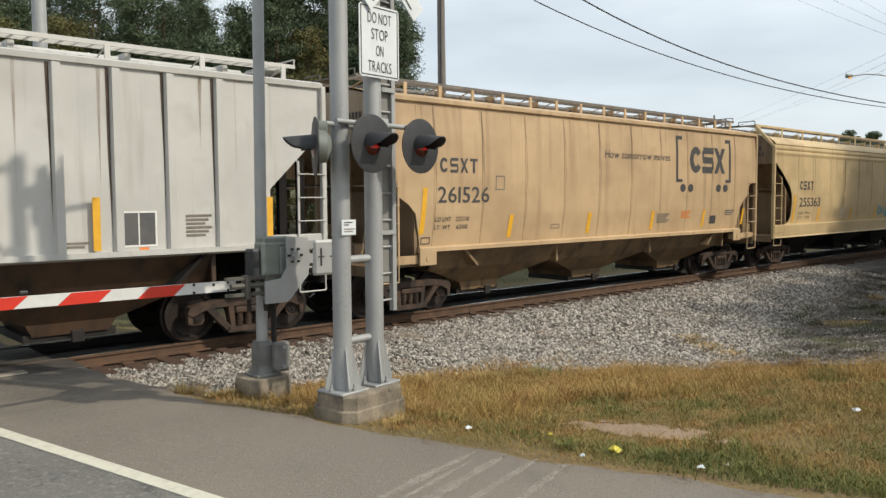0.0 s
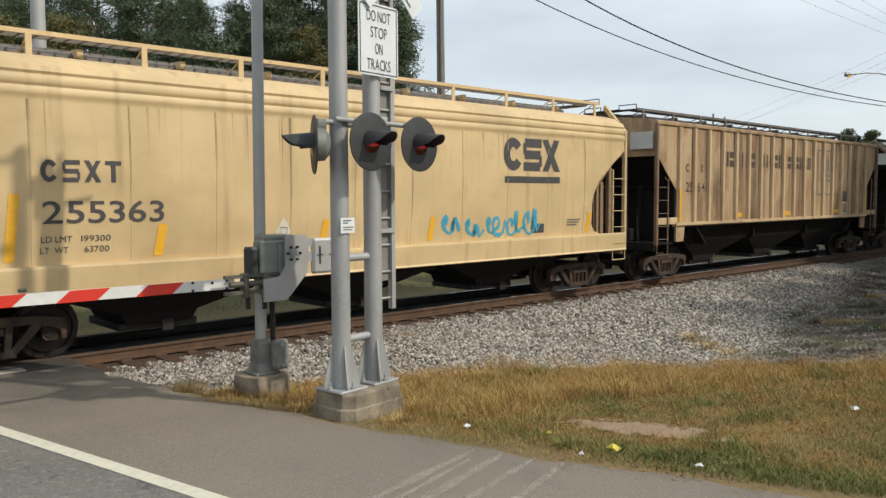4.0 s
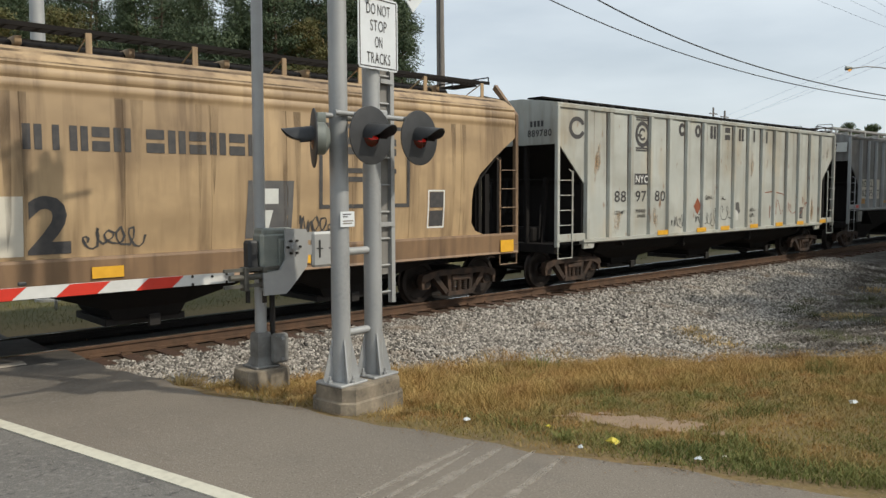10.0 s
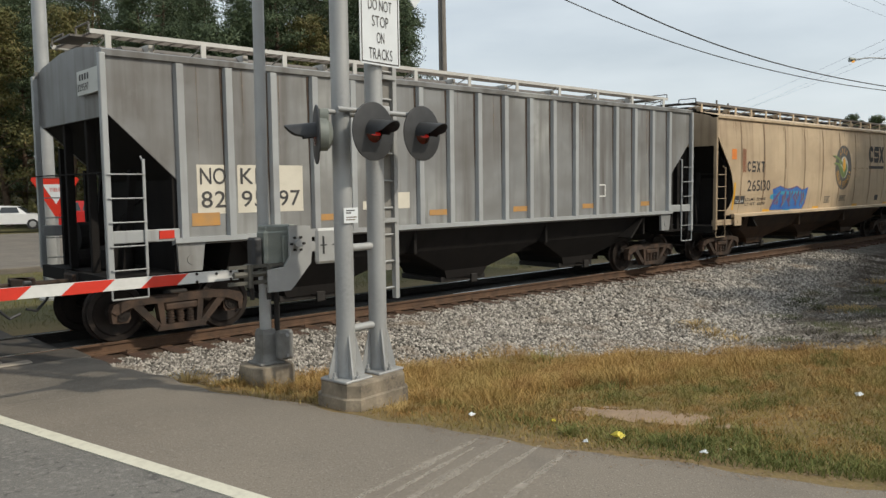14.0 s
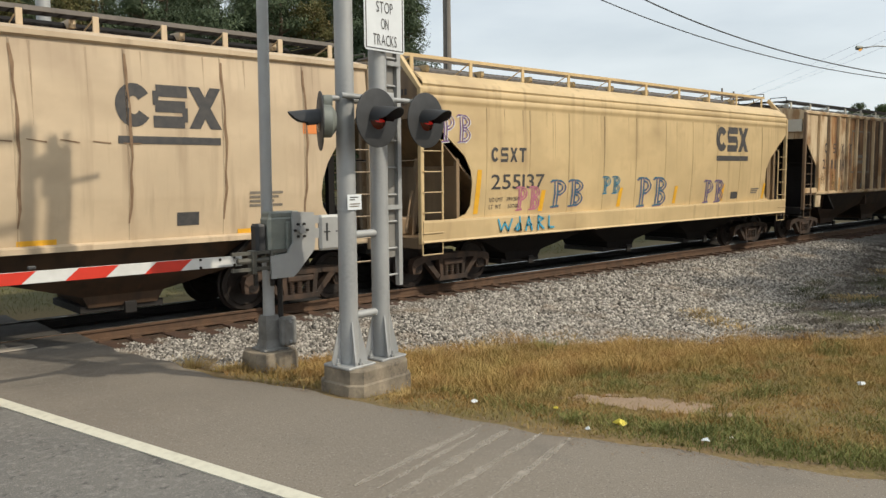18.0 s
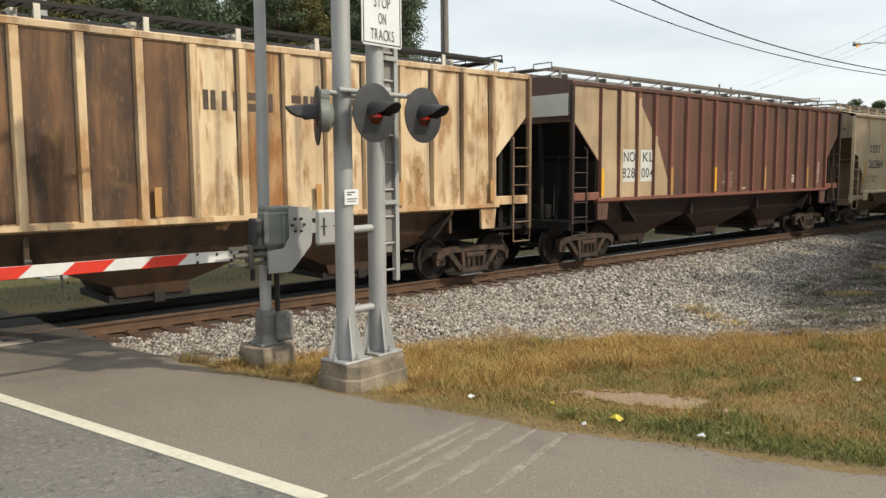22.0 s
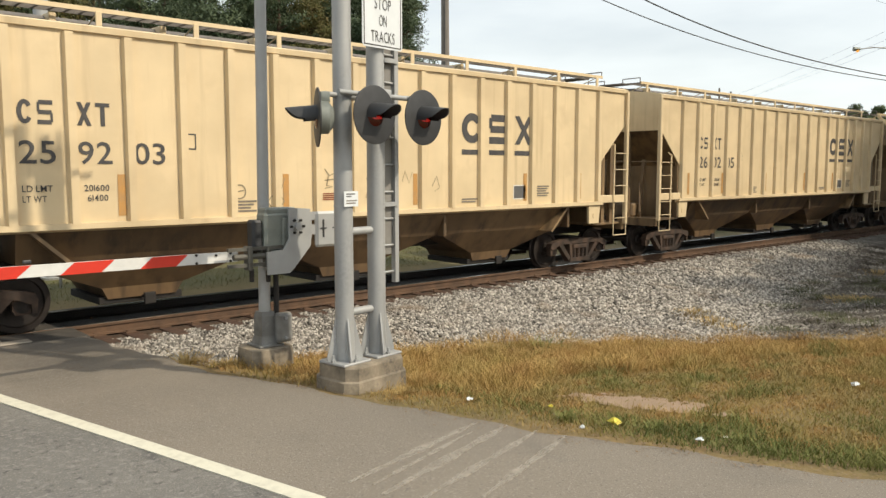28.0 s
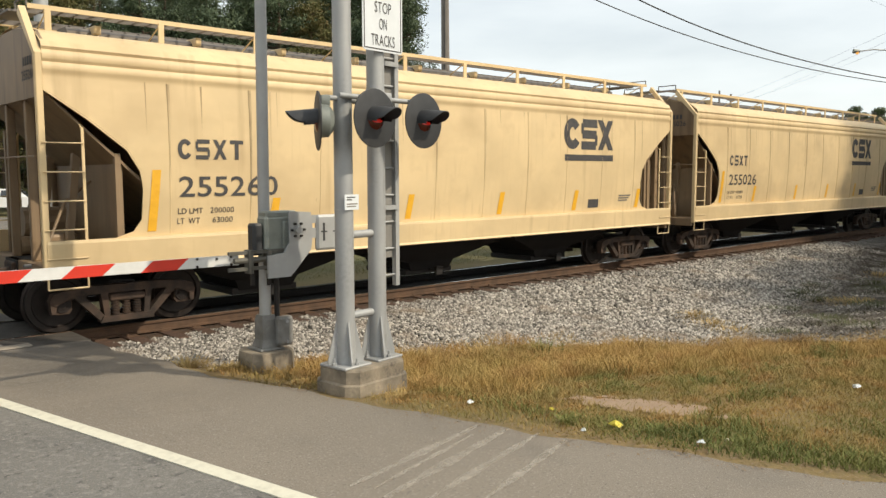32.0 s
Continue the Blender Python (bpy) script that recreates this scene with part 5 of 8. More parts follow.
GREY = weathered("grey_paint", (0.52, 0.51, 0.48), (0.30, 0.28, 0.25), dirt=0.25, rusty=0.05)
MINT = weathered("pale_grey_green_paint", (0.49, 0.505, 0.465), (0.26, 0.24, 0.195), (0.22, 0.11, 0.05), dirt=0.42, rusty=0.42, blotch=(0.47, 0.37, 0.23))
SLATE = weathered("slate_grey_paint", (0.235, 0.24, 0.24), (0.11, 0.10, 0.09), dirt=0.55, rusty=0.15, patch=(0.37, 0.375, 0.36))
SLATERIB = weathered("blue_grey_paint", (0.36, 0.375, 0.38), (0.18, 0.17, 0.16), dirt=0.3, rusty=0.1)
MAROON = weathered("maroon_paint", (0.135, 0.064, 0.046), (0.062, 0.044, 0.035), (0.19, 0.065, 0.035), dirt=0.5, rusty=0.25)
# maroon darkened for the shaded underside, soot included
DARKMAROON = weathered("sooty_shaded_maroon", (0.045, 0.024, 0.019), (0.016, 0.012, 0.010), dirt=0.5, rusty=0.05)
MAROONRIB = weathered("red_rib_paint", (0.21, 0.082, 0.058), (0.08, 0.042, 0.032), dirt=0.3, rusty=0.1)
PATCHTAN = weathered("old_cream_patch", (0.50, 0.38, 0.24), (0.22, 0.15, 0.09), dirt=0.45, rusty=0.15)
# undersides: grimy paint, darkened further for the shade below the car
SHADEBROWN = weathered("dirty_shaded_underside", (0.085, 0.047, 0.025), (0.018, 0.013, 0.010), dirt=0.62, rusty=0.15)
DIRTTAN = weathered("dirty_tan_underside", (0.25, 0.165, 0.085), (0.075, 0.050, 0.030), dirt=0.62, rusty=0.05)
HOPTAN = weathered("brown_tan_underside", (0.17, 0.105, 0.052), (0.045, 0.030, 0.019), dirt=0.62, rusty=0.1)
# near black: soot plus the shade under and behind the cars, in one colour
SOOTSHADE = weathered("soot_and_shade_black", (0.015, 0.013, 0.012), (0.008, 0.0072, 0.007), dirt=0.5, rusty=0.0, rough=0.9)
SOOTSHADE.node_tree.nodes["Principled BSDF"].inputs["Specular IOR Level"].default_value = 0.25
# beige darkened because the end faces away from the sun
SHADEEND = weathered("shaded_beige_paint", (0.40, 0.305, 0.20), (0.17, 0.12, 0.075), dirt=0.45, rusty=0.1)
TRIMBROWN = weathered("rusty_brown_trim", (0.24, 0.155, 0.09), (0.075, 0.048, 0.03), dirt=0.5, rusty=0.3)
# tan side paint made darker, the shade of the recessed ends in its colour
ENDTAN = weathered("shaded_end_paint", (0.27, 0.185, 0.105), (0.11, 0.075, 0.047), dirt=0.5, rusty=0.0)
GRATE = plain("grey_grating", (0.20, 0.18, 0.16), (0.11, 0.10, 0.09), 4.0, 0.7, 0.2)
PALE = plain("pale_stencil_patch", (0.66, 0.62, 0.52), (0.54, 0.50, 0.42), 3.0, 0.7)
PALEGREY = plain("pale_grey_patch", (0.62, 0.63, 0.60), (0.52, 0.53, 0.50), 3.0, 0.7)
DARKPATCH = plain("dark_grey_patch", (0.075, 0.075, 0.08), (0.12, 0.115, 0.11), 4.0, 0.7)
BLUEPAINT = plain("blue_spray", (0.03, 0.11, 0.42), (0.05, 0.20, 0.50), 2.5, 0.55)
CYAN = plain("cyan_spray", (0.04, 0.27, 0.42), (0.07, 0.36, 0.50), 4.0, 0.6)
PURPLE = plain("purple_spray", (0.12, 0.065, 0.17), (0.19, 0.11, 0.22), 5.0, 0.6)
TEAL = plain("teal_spray", (0.04, 0.12, 0.18), (0.07, 0.17, 0.23), 5.0, 0.6)
PINK = plain("pink_spray", (0.42, 0.13, 0.20), (0.48, 0.18, 0.24), 5.0, 0.6)
RUSTINK = plain("rust_brown_marker", (0.22, 0.06, 0.025), (0.30, 0.10, 0.05), 6.0, 0.8)
FADEDTAPE = plain("faded_orange_tape", (0.50, 0.25, 0.06), (0.36, 0.22, 0.10), 6.0, 0.7)
CORN = plain("corn_yellow", (0.72, 0.40, 0.05), (0.60, 0.30, 0.04), 12.0, 0.6)
LEAFGREEN = plain("leaf_green_marking", (0.13, 0.20, 0.06), (0.19, 0.26, 0.09), 8.0, 0.6)

CARS = []


def add_car(car, start):
    car.matrix_basis = pose(start, 0, 0)
    CARS.append((car, start))
    return car


def tapes(mk, us, z0, h, w=0.14, lean=0.02):
    for u in us:
        mk.rect(u, u + w, z0, z0 + h, YELLOWTAPE, "reflective_tape", lean)


def rib_dirt_shade(k, length, ribs, seed):
    """Dark lines painted on each rib's shadow side, its shadow and run-off in one, and rusty runs between."""
    r = random.Random(seed)
    for i in range(1, ribs):
        u = 1.12 + (length - 2.24) * i / (ribs - 1) - 0.076
        z = r.uniform(1.6, 2.4)
        k.poly([(u, 4.17), (u - 0.05, 4.17), (u - r.uniform(0.02, 0.05), (z + 4.17) / 2), (u - 0.008, z)], RIBSHADE, "dirt_shade_run", lift=-0.002)
        if r.random() < 0.7:
            w = u - r.uniform(0.1, 0.6)
            z = r.uniform(2.2, 3.7)
            k.poly([(w, 4.17), (w + r.uniform(0.02, 0.07), 4.17), (w + 0.02, z)], RUNOFF, "dirt_shade_run", lift=-0.0025)


# dark colour for the painted shadow and dirt line beside a rib
RIBSHADE = plain("rib_shade_run", (0.035, 0.026, 0.02), (0.09, 0.06, 0.04), 8.0, 0.85)
RUNOFF = plain("rusty_run", (0.20, 0.115, 0.06), (0.28, 0.18, 0.10), 8.0, 0.85)
SOFTSOOT = plain("faint_sooty_run", (0.05, 0.036, 0.026), (0.10, 0.068, 0.045), 8.0, 0.85)
for run_paint in (SOFTSOOT, RUNOFF):
    _, thin, _ = noise_mix(run_paint, (0.0, 0.0, 0.0), (1.0, 1.0, 1.0), 2.2, 0.30, 1.15, (2, 1, 0.6), 9.0)
    run_paint.node_tree.links.new(thin, run_paint.node_tree.nodes["Principled BSDF"].inputs["Alpha"])

ROOFSOOT = plain("roof_soot", (0.045, 0.032, 0.024), (0.11, 0.075, 0.05), 6.0, 0.9)
_, thin, _ = noise_mix(ROOFSOOT, (0.0, 0.0, 0.0), (1.0, 1.0, 1.0), 1.6, 0.25, 0.70, (1.5, 1, 0.5), 9.0)
ROOFSOOT.node_tree.links.new(thin, ROOFSOOT.node_tree.nodes["Principled BSDF"].inputs["Alpha"])


def seam_runs(k, seams, top, seed):
    """Faint dirty run-off down the weld seams of a smooth side."""
    r = random.Random(seed)
    for u in seams:
        w, z = r.uniform(0.012, 0.03), r.uniform(1.5, 2.6)
        k.poly([(u - w, top), (u + w, top), (u + 0.7 * w, (top + z) / 2), (u + 0.15 * w, z)], SOFTSOOT, "dirt_shade_run", lift=0.0025)
        for _ in range(2):
            a, b = u + r.uniform(-0.6, 0.6), r.uniform(0.008, 0.02)
            k.poly([(a - b, top), (a + b, top), (a, top - r.uniform(0.3, 1.3))], RUNOFF, "dirt_shade_run", lift=-0.003)


SEAMSTAIN = plain("brown_seam_stain", (0.16, 0.095, 0.055), (0.26, 0.17, 0.10), 9.0, 0.85)


def bowed_seams(k, seams, w, top=4.02, low=1.62):
    """Brown dirt that has settled along the bowed weld seams."""
    for i, u in enumerate(seams):
        k.stroke([(u + 0.05 * math.sin(math.pi * q / 10) + 0.012 * math.sin(q * 2.3 + i), top - (top - low) * q / 10) for q in range(11)], w, SEAMSTAIN, "seam_stain", 0.0032)


# 1: light grey ribbed
car = add_car(ribbed_car("light grey ribbed covered hopper car, lightly soiled", 15.68, GREY, GREY, SHADEBROWN, SOOTSHADE, GREY, GREY), -7.92)
mk = Marks(car, section_rib)
mk.rect(12.23, 12.72, 1.66, 2.12, DARKPATCH, "data_panel")
mk.outline(12.20, 12.75, 1.63, 2.15, 0.025, WHITEPAINT)
mk.rect(12.47, 12.49, 1.66, 2.12, WHITEPAINT, "data_panel", lift=0.002)
mk.rect(12.48, 12.62, 1.60 - 0.04, 1.66 - 0.04, ORANGE)
mk.lines(13.2, 2.05, 0.42, 6, 0.035)
mk.lines(11.35, 1.70, 0.42, 2, 0.03)
for u in (11.86, 14.6):
    part("reflective_tape", Shape().box(u - 0.052, u + 0.052, -1.612, -1.600, 1.60, 2.35), YELLOWTAPE, car)

rib_dirt_shade(mk, 15.68, 18, 36)

# 2: tan smooth, slogan and bracketed emblem
def slogan_car(start, paint, number, label, length=14.78):
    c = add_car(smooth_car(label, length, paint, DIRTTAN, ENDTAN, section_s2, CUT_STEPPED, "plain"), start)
    k = Marks(c, section_s2)
    seam_runs(k, [1.43 + (length - 2.8) * i / 9 for i in range(10)], 4.08, int(start))
    bowed_seams(k, [1.43 + (length - 2.8) * i / 9 for i in range(10)], 0.006)
    k.shapes("askt", 1.57, 2.82, 0.29, 1.10, INK, 0.8, 0.06)
    k.text(number, 1.52, 2.23, 0.31, 1.44)
    k.text("LD LMT", 1.47, 1.86, 0.085, 0.42, bold=0.0)
    k.text("222700", 2.02, 1.86, 0.085, 0.37, bold=0.0)
    k.text("LT  WT", 1.46, 1.70, 0.085, 0.42, bold=0.0)
    k.text("63300", 2.05, 1.70, 0.085, 0.31, bold=0.0)
    end_number(c, number, 0.053, 3.62, 0.13, INK)
    k.text("How tomorrow moves", 6.95, 3.27, 0.19, 2.9, INK, 0.0, lean=0.2)
    for u0, u1, d in ((10.16, 10.26, 1), (13.15, 13.05, -1)):
        k.rect(min(u0, u1), max(u0, u1), 2.74, 3.93, INK, "emblem_bracket")
        k.rect(min(u0, u0 + d * 0.32), max(u0, u0 + d * 0.32), 3.86, 3.96, INK, "emblem_bracket", lift=0.001)
        k.rect(min(u0, u0 + d * 0.32), max(u0, u0 + d * 0.32), 2.72, 2.80, INK, "emblem_bracket", lift=0.001)
    k.shapes("ask", 10.86, 2.98, 0.72, 1.98, INK, 0.95, 0.19)
    for u in (10.52, 10.92, 12.45, 12.85):
        k.ring(u, 2.56, 0.14, 0.11, 0.108, INK, "emblem_dot")
    tapes(k, (1.06,), 1.62, 0.90, 0.12, 0.08)
    tapes(k, (3.55, 6.3, 9.0, 11.6, 13.9), 1.48, 0.48, 0.13, 0.06)
    k.outline(3.15, 3.42, 2.48, 2.78, 0.02, GREYINK)
    k.lines(9.3, 1.85, 0.62, 5, 0.03)
    k.lines(10.5, 1.9, 0.5, 4, 0.03, ORANGE)
    k.rect(12.05, 12.4, 1.55, 1.78, INK, "data_panel")
    k.lines(12.9, 1.9, 0.55, 3, 0.035)
    k.outline(5.0, 5.3, 1.62, 1.72, 0.015, GREYINK)
    k.outline(1.12, 1.36, 1.42, 1.56, 0.02, INK)
    return c


slogan_car(8.88, TANDUSTY, "261526", "dusty tan smooth-sided covered hopper car with a slogan")


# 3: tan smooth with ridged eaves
def ridged_car(start, paint, number, label, length=15.35, hop=SOOTSHADE, end=ENDTAN, extras=True, sill=None, load="199300", tare="63700"):
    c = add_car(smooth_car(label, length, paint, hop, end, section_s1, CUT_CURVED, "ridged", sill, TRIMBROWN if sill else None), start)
    k = Marks(c, section_s1)
    if extras:
        seam_runs(k, [1.75 + (length - 3.4) * i / 9 for i in range(10)], 3.62, int(start))
        k.shapes("askt", 1.87, 2.53, 0.30, 1.13, INK, 0.8, 0.065)
        k.text(number, 1.88, 1.97, 0.30, 1.68)
        end_number(c, number, 0.053, 3.62, 0.13, INK)
        k.text("LD LMT", 1.86, 1.71, 0.085, 0.40, bold=0.0)
        k.text(load, 2.38, 1.71, 0.085, 0.40, bold=0.0)
        k.text("LT  WT", 1.85, 1.56, 0.085, 0.36, bold=0.0)
        k.text(tare, 2.42, 1.56, 0.085, 0.34, bold=0.0)
        k.shapes("ask", 10.92, 2.86, 0.70, 1.88, INK, 0.97, 0.20)
        k.rect(10.95, 12.78, 2.60, 2.74, INK, "emblem_bar")
        tapes(k, (1.40,), 1.47, 0.90, 0.13, 0.08)
        tapes(k, (3.40, 6.3, 8.8, 11.3, 13.8), 1.46, 0.46, 0.14, 0.08)
        k.rect(11.9, 12.3, 1.50, 1.70, INK, "data_panel")
        k.lines(13.1, 1.75, 0.5, 3, 0.035)
        k.rect(1.05, 1.17, 1.16, 1.28, INK, "sill_marking")
        k.outline(0.62, 0.95, 1.12, 1.26, 0.02, GREYINK)
    return c, k


c3, mk = ridged_car(24.93, TAN, "255363", "yellowish tan smooth-sided covered hopper car with blue spray paint", 15.37)
for k, (u, w, h) in enumerate(((9.2, 0.45, 0.6), (9.85, 0.4, 0.45), (10.45, 0.45, 0.62), (11.1, 0.4, 0.5), (11.65, 0.4, 0.6))):
    mk.scrawl(u, 1.47, w, h, 2, 0.05, CYAN, 80 + k)
mk.poly([(5.45, 1.75), (5.6, 1.98), (5.75, 1.75), (5.6, 1.52)], PALE)
mk.outline(5.53, 5.67, 1.68, 1.82, 0.02, INK)

# 4: stained ribbed
car = add_car(ribbed_car("rust-brown stained ribbed covered hopper car with faded lettering", 15.77, BROWNTAN, RIBTAN, SOOTSHADE, SOOTSHADE, DARKSTEEL, GRATE, trim=TRIMBROWN), 41.76)
mk = Marks(car, section_rib)
BUFF = streaked("buff_stain", (0.36, 0.25, 0.14), (0.24, 0.145, 0.075), (0.075, 0.046, 0.028), 0.8)
for i in (1, 4, 5, 9, 13, 15):
    w_ = (15.77 - 2.24) / 17
    mk.rect(1.12 + w_ * i + 0.08, 1.12 + w_ * (i + 1) - 0.08, 1.6, 4.17, BUFF, "stained_panel", lift=-0.0035)
mk.shapes("askt", 1.5, 2.95, 0.24, 1.5, BROWNINK, 0.5, 0.05)
mk.text("250648", 1.5, 2.42, 0.26, 1.25, BROWNINK)
mk.shapes("jhjijh", 3.61, 3.16, 0.44, 2.0, BROWNINK, 0.82, 0.09)
mk.shapes("jijhj", 5.94, 3.18, 0.42, 1.55, BROWNINK, 0.82, 0.08)
mk.shapes("hjhjhj", 7.85, 3.18, 0.40, 1.86, BROWNINK, 0.82, 0.08)
mk.outline(10.18, 12.17, 2.30, 3.90, 0.06, GREYINK)
mk.shapes("jhj", 10.5, 3.2, 0.35, 1.2, GREYINK, 0.8, 0.07)
mk.lines(10.5, 2.95, 1.3, 2, 0.10, GREYINK)
tapes(mk, (4.31, 7.65, 11.76), 1.66, 0.13, 0.46, 0.0)
for u in (1.12, 14.65):
    part("reflective_tape", Shape().box(u - 0.052, u + 0.052, -1.612, -1.600, 1.60, 2.5), YELLOWTAPE, car)
mk.outline(12.5, 12.95, 1.62, 2.04, 0.03, WHITEPAINT)
mk.rect(12.53, 12.92, 2.08, 2.45, DARKPATCH)
part("end_panel", Shape().box(-0.02, 0.03, -1.45, -0.75, 3.55, 4.0), PALEGREY, car, "pale grey number panel")

rib_dirt_shade(mk, 15.77, 18, 34)

# 5: sooty smooth
c5, mk = ridged_car(58.99, SOOTYTAN, "247653", "soot-streaked tan smooth-sided covered hopper car with old lettering", 15.44, SOOTSHADE, SOOTSHADE, False, weathered("rusty_sill_paint", (0.25, 0.155, 0.085), (0.085, 0.052, 0.032), dirt=0.55, rusty=0.2))
mk.rect(1.36, 3.11, 1.68, 3.62, CREAM, "fresh_paint_patch", lift=-0.003)
mk.shapes("askt", 1.42, 2.60, 0.33, 1.2, INK, 0.8, 0.07)
mk.text("247653", 1.40, 2.04, 0.33, 1.55)
mk.rect(1.36, 3.9, 1.42, 1.66, DARKPATCH, "dark_stencil_patch")
mk.lines(1.5, 1.58, 0.5, 2, 0.05, PALEGREY)
mk.shapes("jhjijh", 3.88, 2.87, 0.35, 1.68, INK, 0.82, 0.09)
mk.shapes("jijhj", 5.77, 2.87, 0.34, 1.48, INK, 0.82, 0.09)
mk.shapes("hjhjhj", 7.42, 2.87, 0.34, 1.97, INK, 0.82, 0.09)
mk.outline(10.40, 12.43, 2.0, 3.48, 0.07, INK)
mk.shapes("jhj", 10.75, 2.95, 0.30, 0.65, INK, 0.85, 0.08)
mk.shapes("jh", 11.55, 2.95, 0.30, 0.6, INK, 0.85, 0.08)
mk.lines(10.8, 2.62, 1.3, 2, 0.09, INK)
mk.rect(5.05, 5.75, 1.45, 2.25, PALE)
mk.text("2", 5.80, 1.50, 0.72, 0.55, INK, 0.05, "spray_paint")
mk.rect(9.0, 9.85, 1.55, 2.48, DARKPATCH, "spray_paint", 0.05)
mk.rect(9.2, 9.6, 2.1, 2.35, PALEGREY, "spray_paint", lift=0.002)
mk.rect(9.25, 9.4, 1.6, 2.0, PALEGREY, "spray_paint", 0.1, lift=0.002)
for k, (u, z, w, h, n_) in enumerate(((3.45, 1.5, 1.5, 0.5, 5), (6.5, 1.5, 0.8, 0.3, 5), (10.0, 1.55, 0.9, 0.3, 6))):
    mk.scrawl(u, z, w, h, n_, 0.03 if k == 0 else 0.02, GREYINK if k == 0 else INK, 50 + k)
for k in range(10):
    u = 1.75 + (15.44 - 3.4) * k / 9
    for q in range(2 if k > 1 else 0):
        a, b = u + 0.22 * math.sin(k * 3.1 + q * 2.2), 0.05 + 0.05 * math.sin(k + q) ** 2
        mk.poly([(a - b, 3.62), (a + b, 3.62), (a + 0.5 * b, 2.5 - 0.6 * math.sin(k * 2.3 + q)), (a - 0.2 * b, 1.9 - 0.4 * math.sin(k * 2.3 + q))], SOFTSOOT, "dirt_shade_run", lift=0.0012 + 0.0002 * q)
for u, w, z, h in ((1.05, 0.45, 1.03, 0.25), (2.2, 0.22, 1.15, 0.13), (6.58, 0.44, 1.1, 0.16), (9.8, 0.5, 1.09, 0.16), (14.89, 0.4, 1.01, 0.25)):
    part("reflective_tape", Shape().box(u, u + w, -1.645, -1.635, z, z + h), YELLOWTAPE, c5)
for q in range(6):
    mk.rect(0.15 + 2.52 * q, 2.66 + 2.52 * q, 4.03, 4.37, ROOFSOOT, "roof_soot", lift=0.001)
mk.rect(12.95, 13.3, 1.98, 2.28, INK)
mk.rect(12.95, 13.3, 1.62, 1.92, INK)
mk.outline(12.9, 13.34, 1.58, 2.32, 0.03, WHITEPAINT)
part("end_panel", Shape().box(-0.02, 0.03, -1.45, -0.75, 3.55, 4.0), PALEGREY, c5, "pale grey number panel")

# 6: pale grey-green ribbed, rust streaks
car = add_car(ribbed_car("pale grey-green ribbed covered hopper car with rust streaks and graffiti", 15.62, MINT, MINT, SOOTSHADE, SOOTSHADE, MINT, MINT, 16, False, 1.12), 75.84)
mk = Marks(car, section_rib)
mk.ring(3.45, 3.72, 0.32, 0.33, 0.10, INK, "emblem")
mk.ring(3.45, 3.72, 0.16, 0.16, 0.06, INK, "emblem", 0.6)
mk.rect(3.14, 3.42, 3.66, 3.72, INK, "emblem", lift=0.001)
mk.poly([(3.55, 3.52), (3.72, 3.55), (3.80, 3.40), (3.62, 3.42)], INK, "emblem", lift=0.001)
mk.shapes("hhhhhhh", 3.16, 4.06, 0.09, 0.64, INK, 0.85, 0.028)
mk.shapes("hhhhhhh", 3.16, 3.29, 0.10, 0.64, INK, 0.85, 0.028)
mk.rect(3.12, 3.78, 2.44, 2.72, INK, "dark_stencil_patch")
mk.text("NYC", 3.17, 2.49, 0.18, 0.55, WHITEPAINT)
mk.text("88", 2.26, 2.01, 0.27, 0.49)
mk.text("97", 3.17, 2.01, 0.27, 0.49)
mk.text("80", 4.06, 2.01, 0.27, 0.49)
mk.text("198400", 3.2, 1.72, 0.09, 0.42)
mk.text("64600", 3.26, 1.60, 0.09, 0.36)
mk.text("LD LMT", 2.28, 1.70, 0.09, 0.42)
for i, c in enumerate("aojhjii"):
    mk.shapes(c, 5.2 + i * 0.84, 3.75, 0.36, 0.36, INK, 0.85, 0.10)
for u in (4.1, 6.1, 7.45, 9.26, 11.01, 12.6, 14.45):
    part("reflective_tape", Shape().box(u, u + 0.5, -1.615, -1.605, 1.12, 1.24), YELLOWTAPE, car)
mk.poly([(6.24, 1.60), (6.45, 1.84), (6.24, 2.08), (6.03, 1.84)], RUSTINK, "diamond_placard")
mk.ring(0.75, 3.75, 0.3, 0.26, 0.10, INK, "emblem", 0.4)
WASH = weathered("orange_rust_wash", (0.42, 0.25, 0.10), (0.26, 0.13, 0.045), (0.16, 0.06, 0.02), dirt=0.45, rusty=0.2)
_, thin, _ = noise_mix(WASH, (0.0, 0.0, 0.0), (1.0, 1.0, 1.0), 2.6, 0.48, 1.0, (1.2, 1.2, 0.5), 9.0)
WASH.node_tree.links.new(thin, WASH.node_tree.nodes["Principled BSDF"].inputs["Alpha"])
for k, (u, z, ru, rz) in enumerate(((14.9, 3.6, 0.45, 0.42), (9.35, 3.0, 0.22, 0.55), (1.6, 2.9, 0.25, 0.6), (2.35, 1.5, 0.35, 0.3), (12.9, 1.4, 0.2, 0.4), (13.9, 1.6, 0.3, 0.5), (4.1, 1.6, 0.2, 0.35))):
    for q in range(4):
        mk.blot(u + 0.08 * math.sin(q * 2 + k), z + 0.1 * math.cos(q * 3), ru * (0.9 - 0.2 * q), rz * (0.95 - 0.18 * q), WASH, 70 + 4 * k + q, lift=-0.0022 + 0.0002 * q)
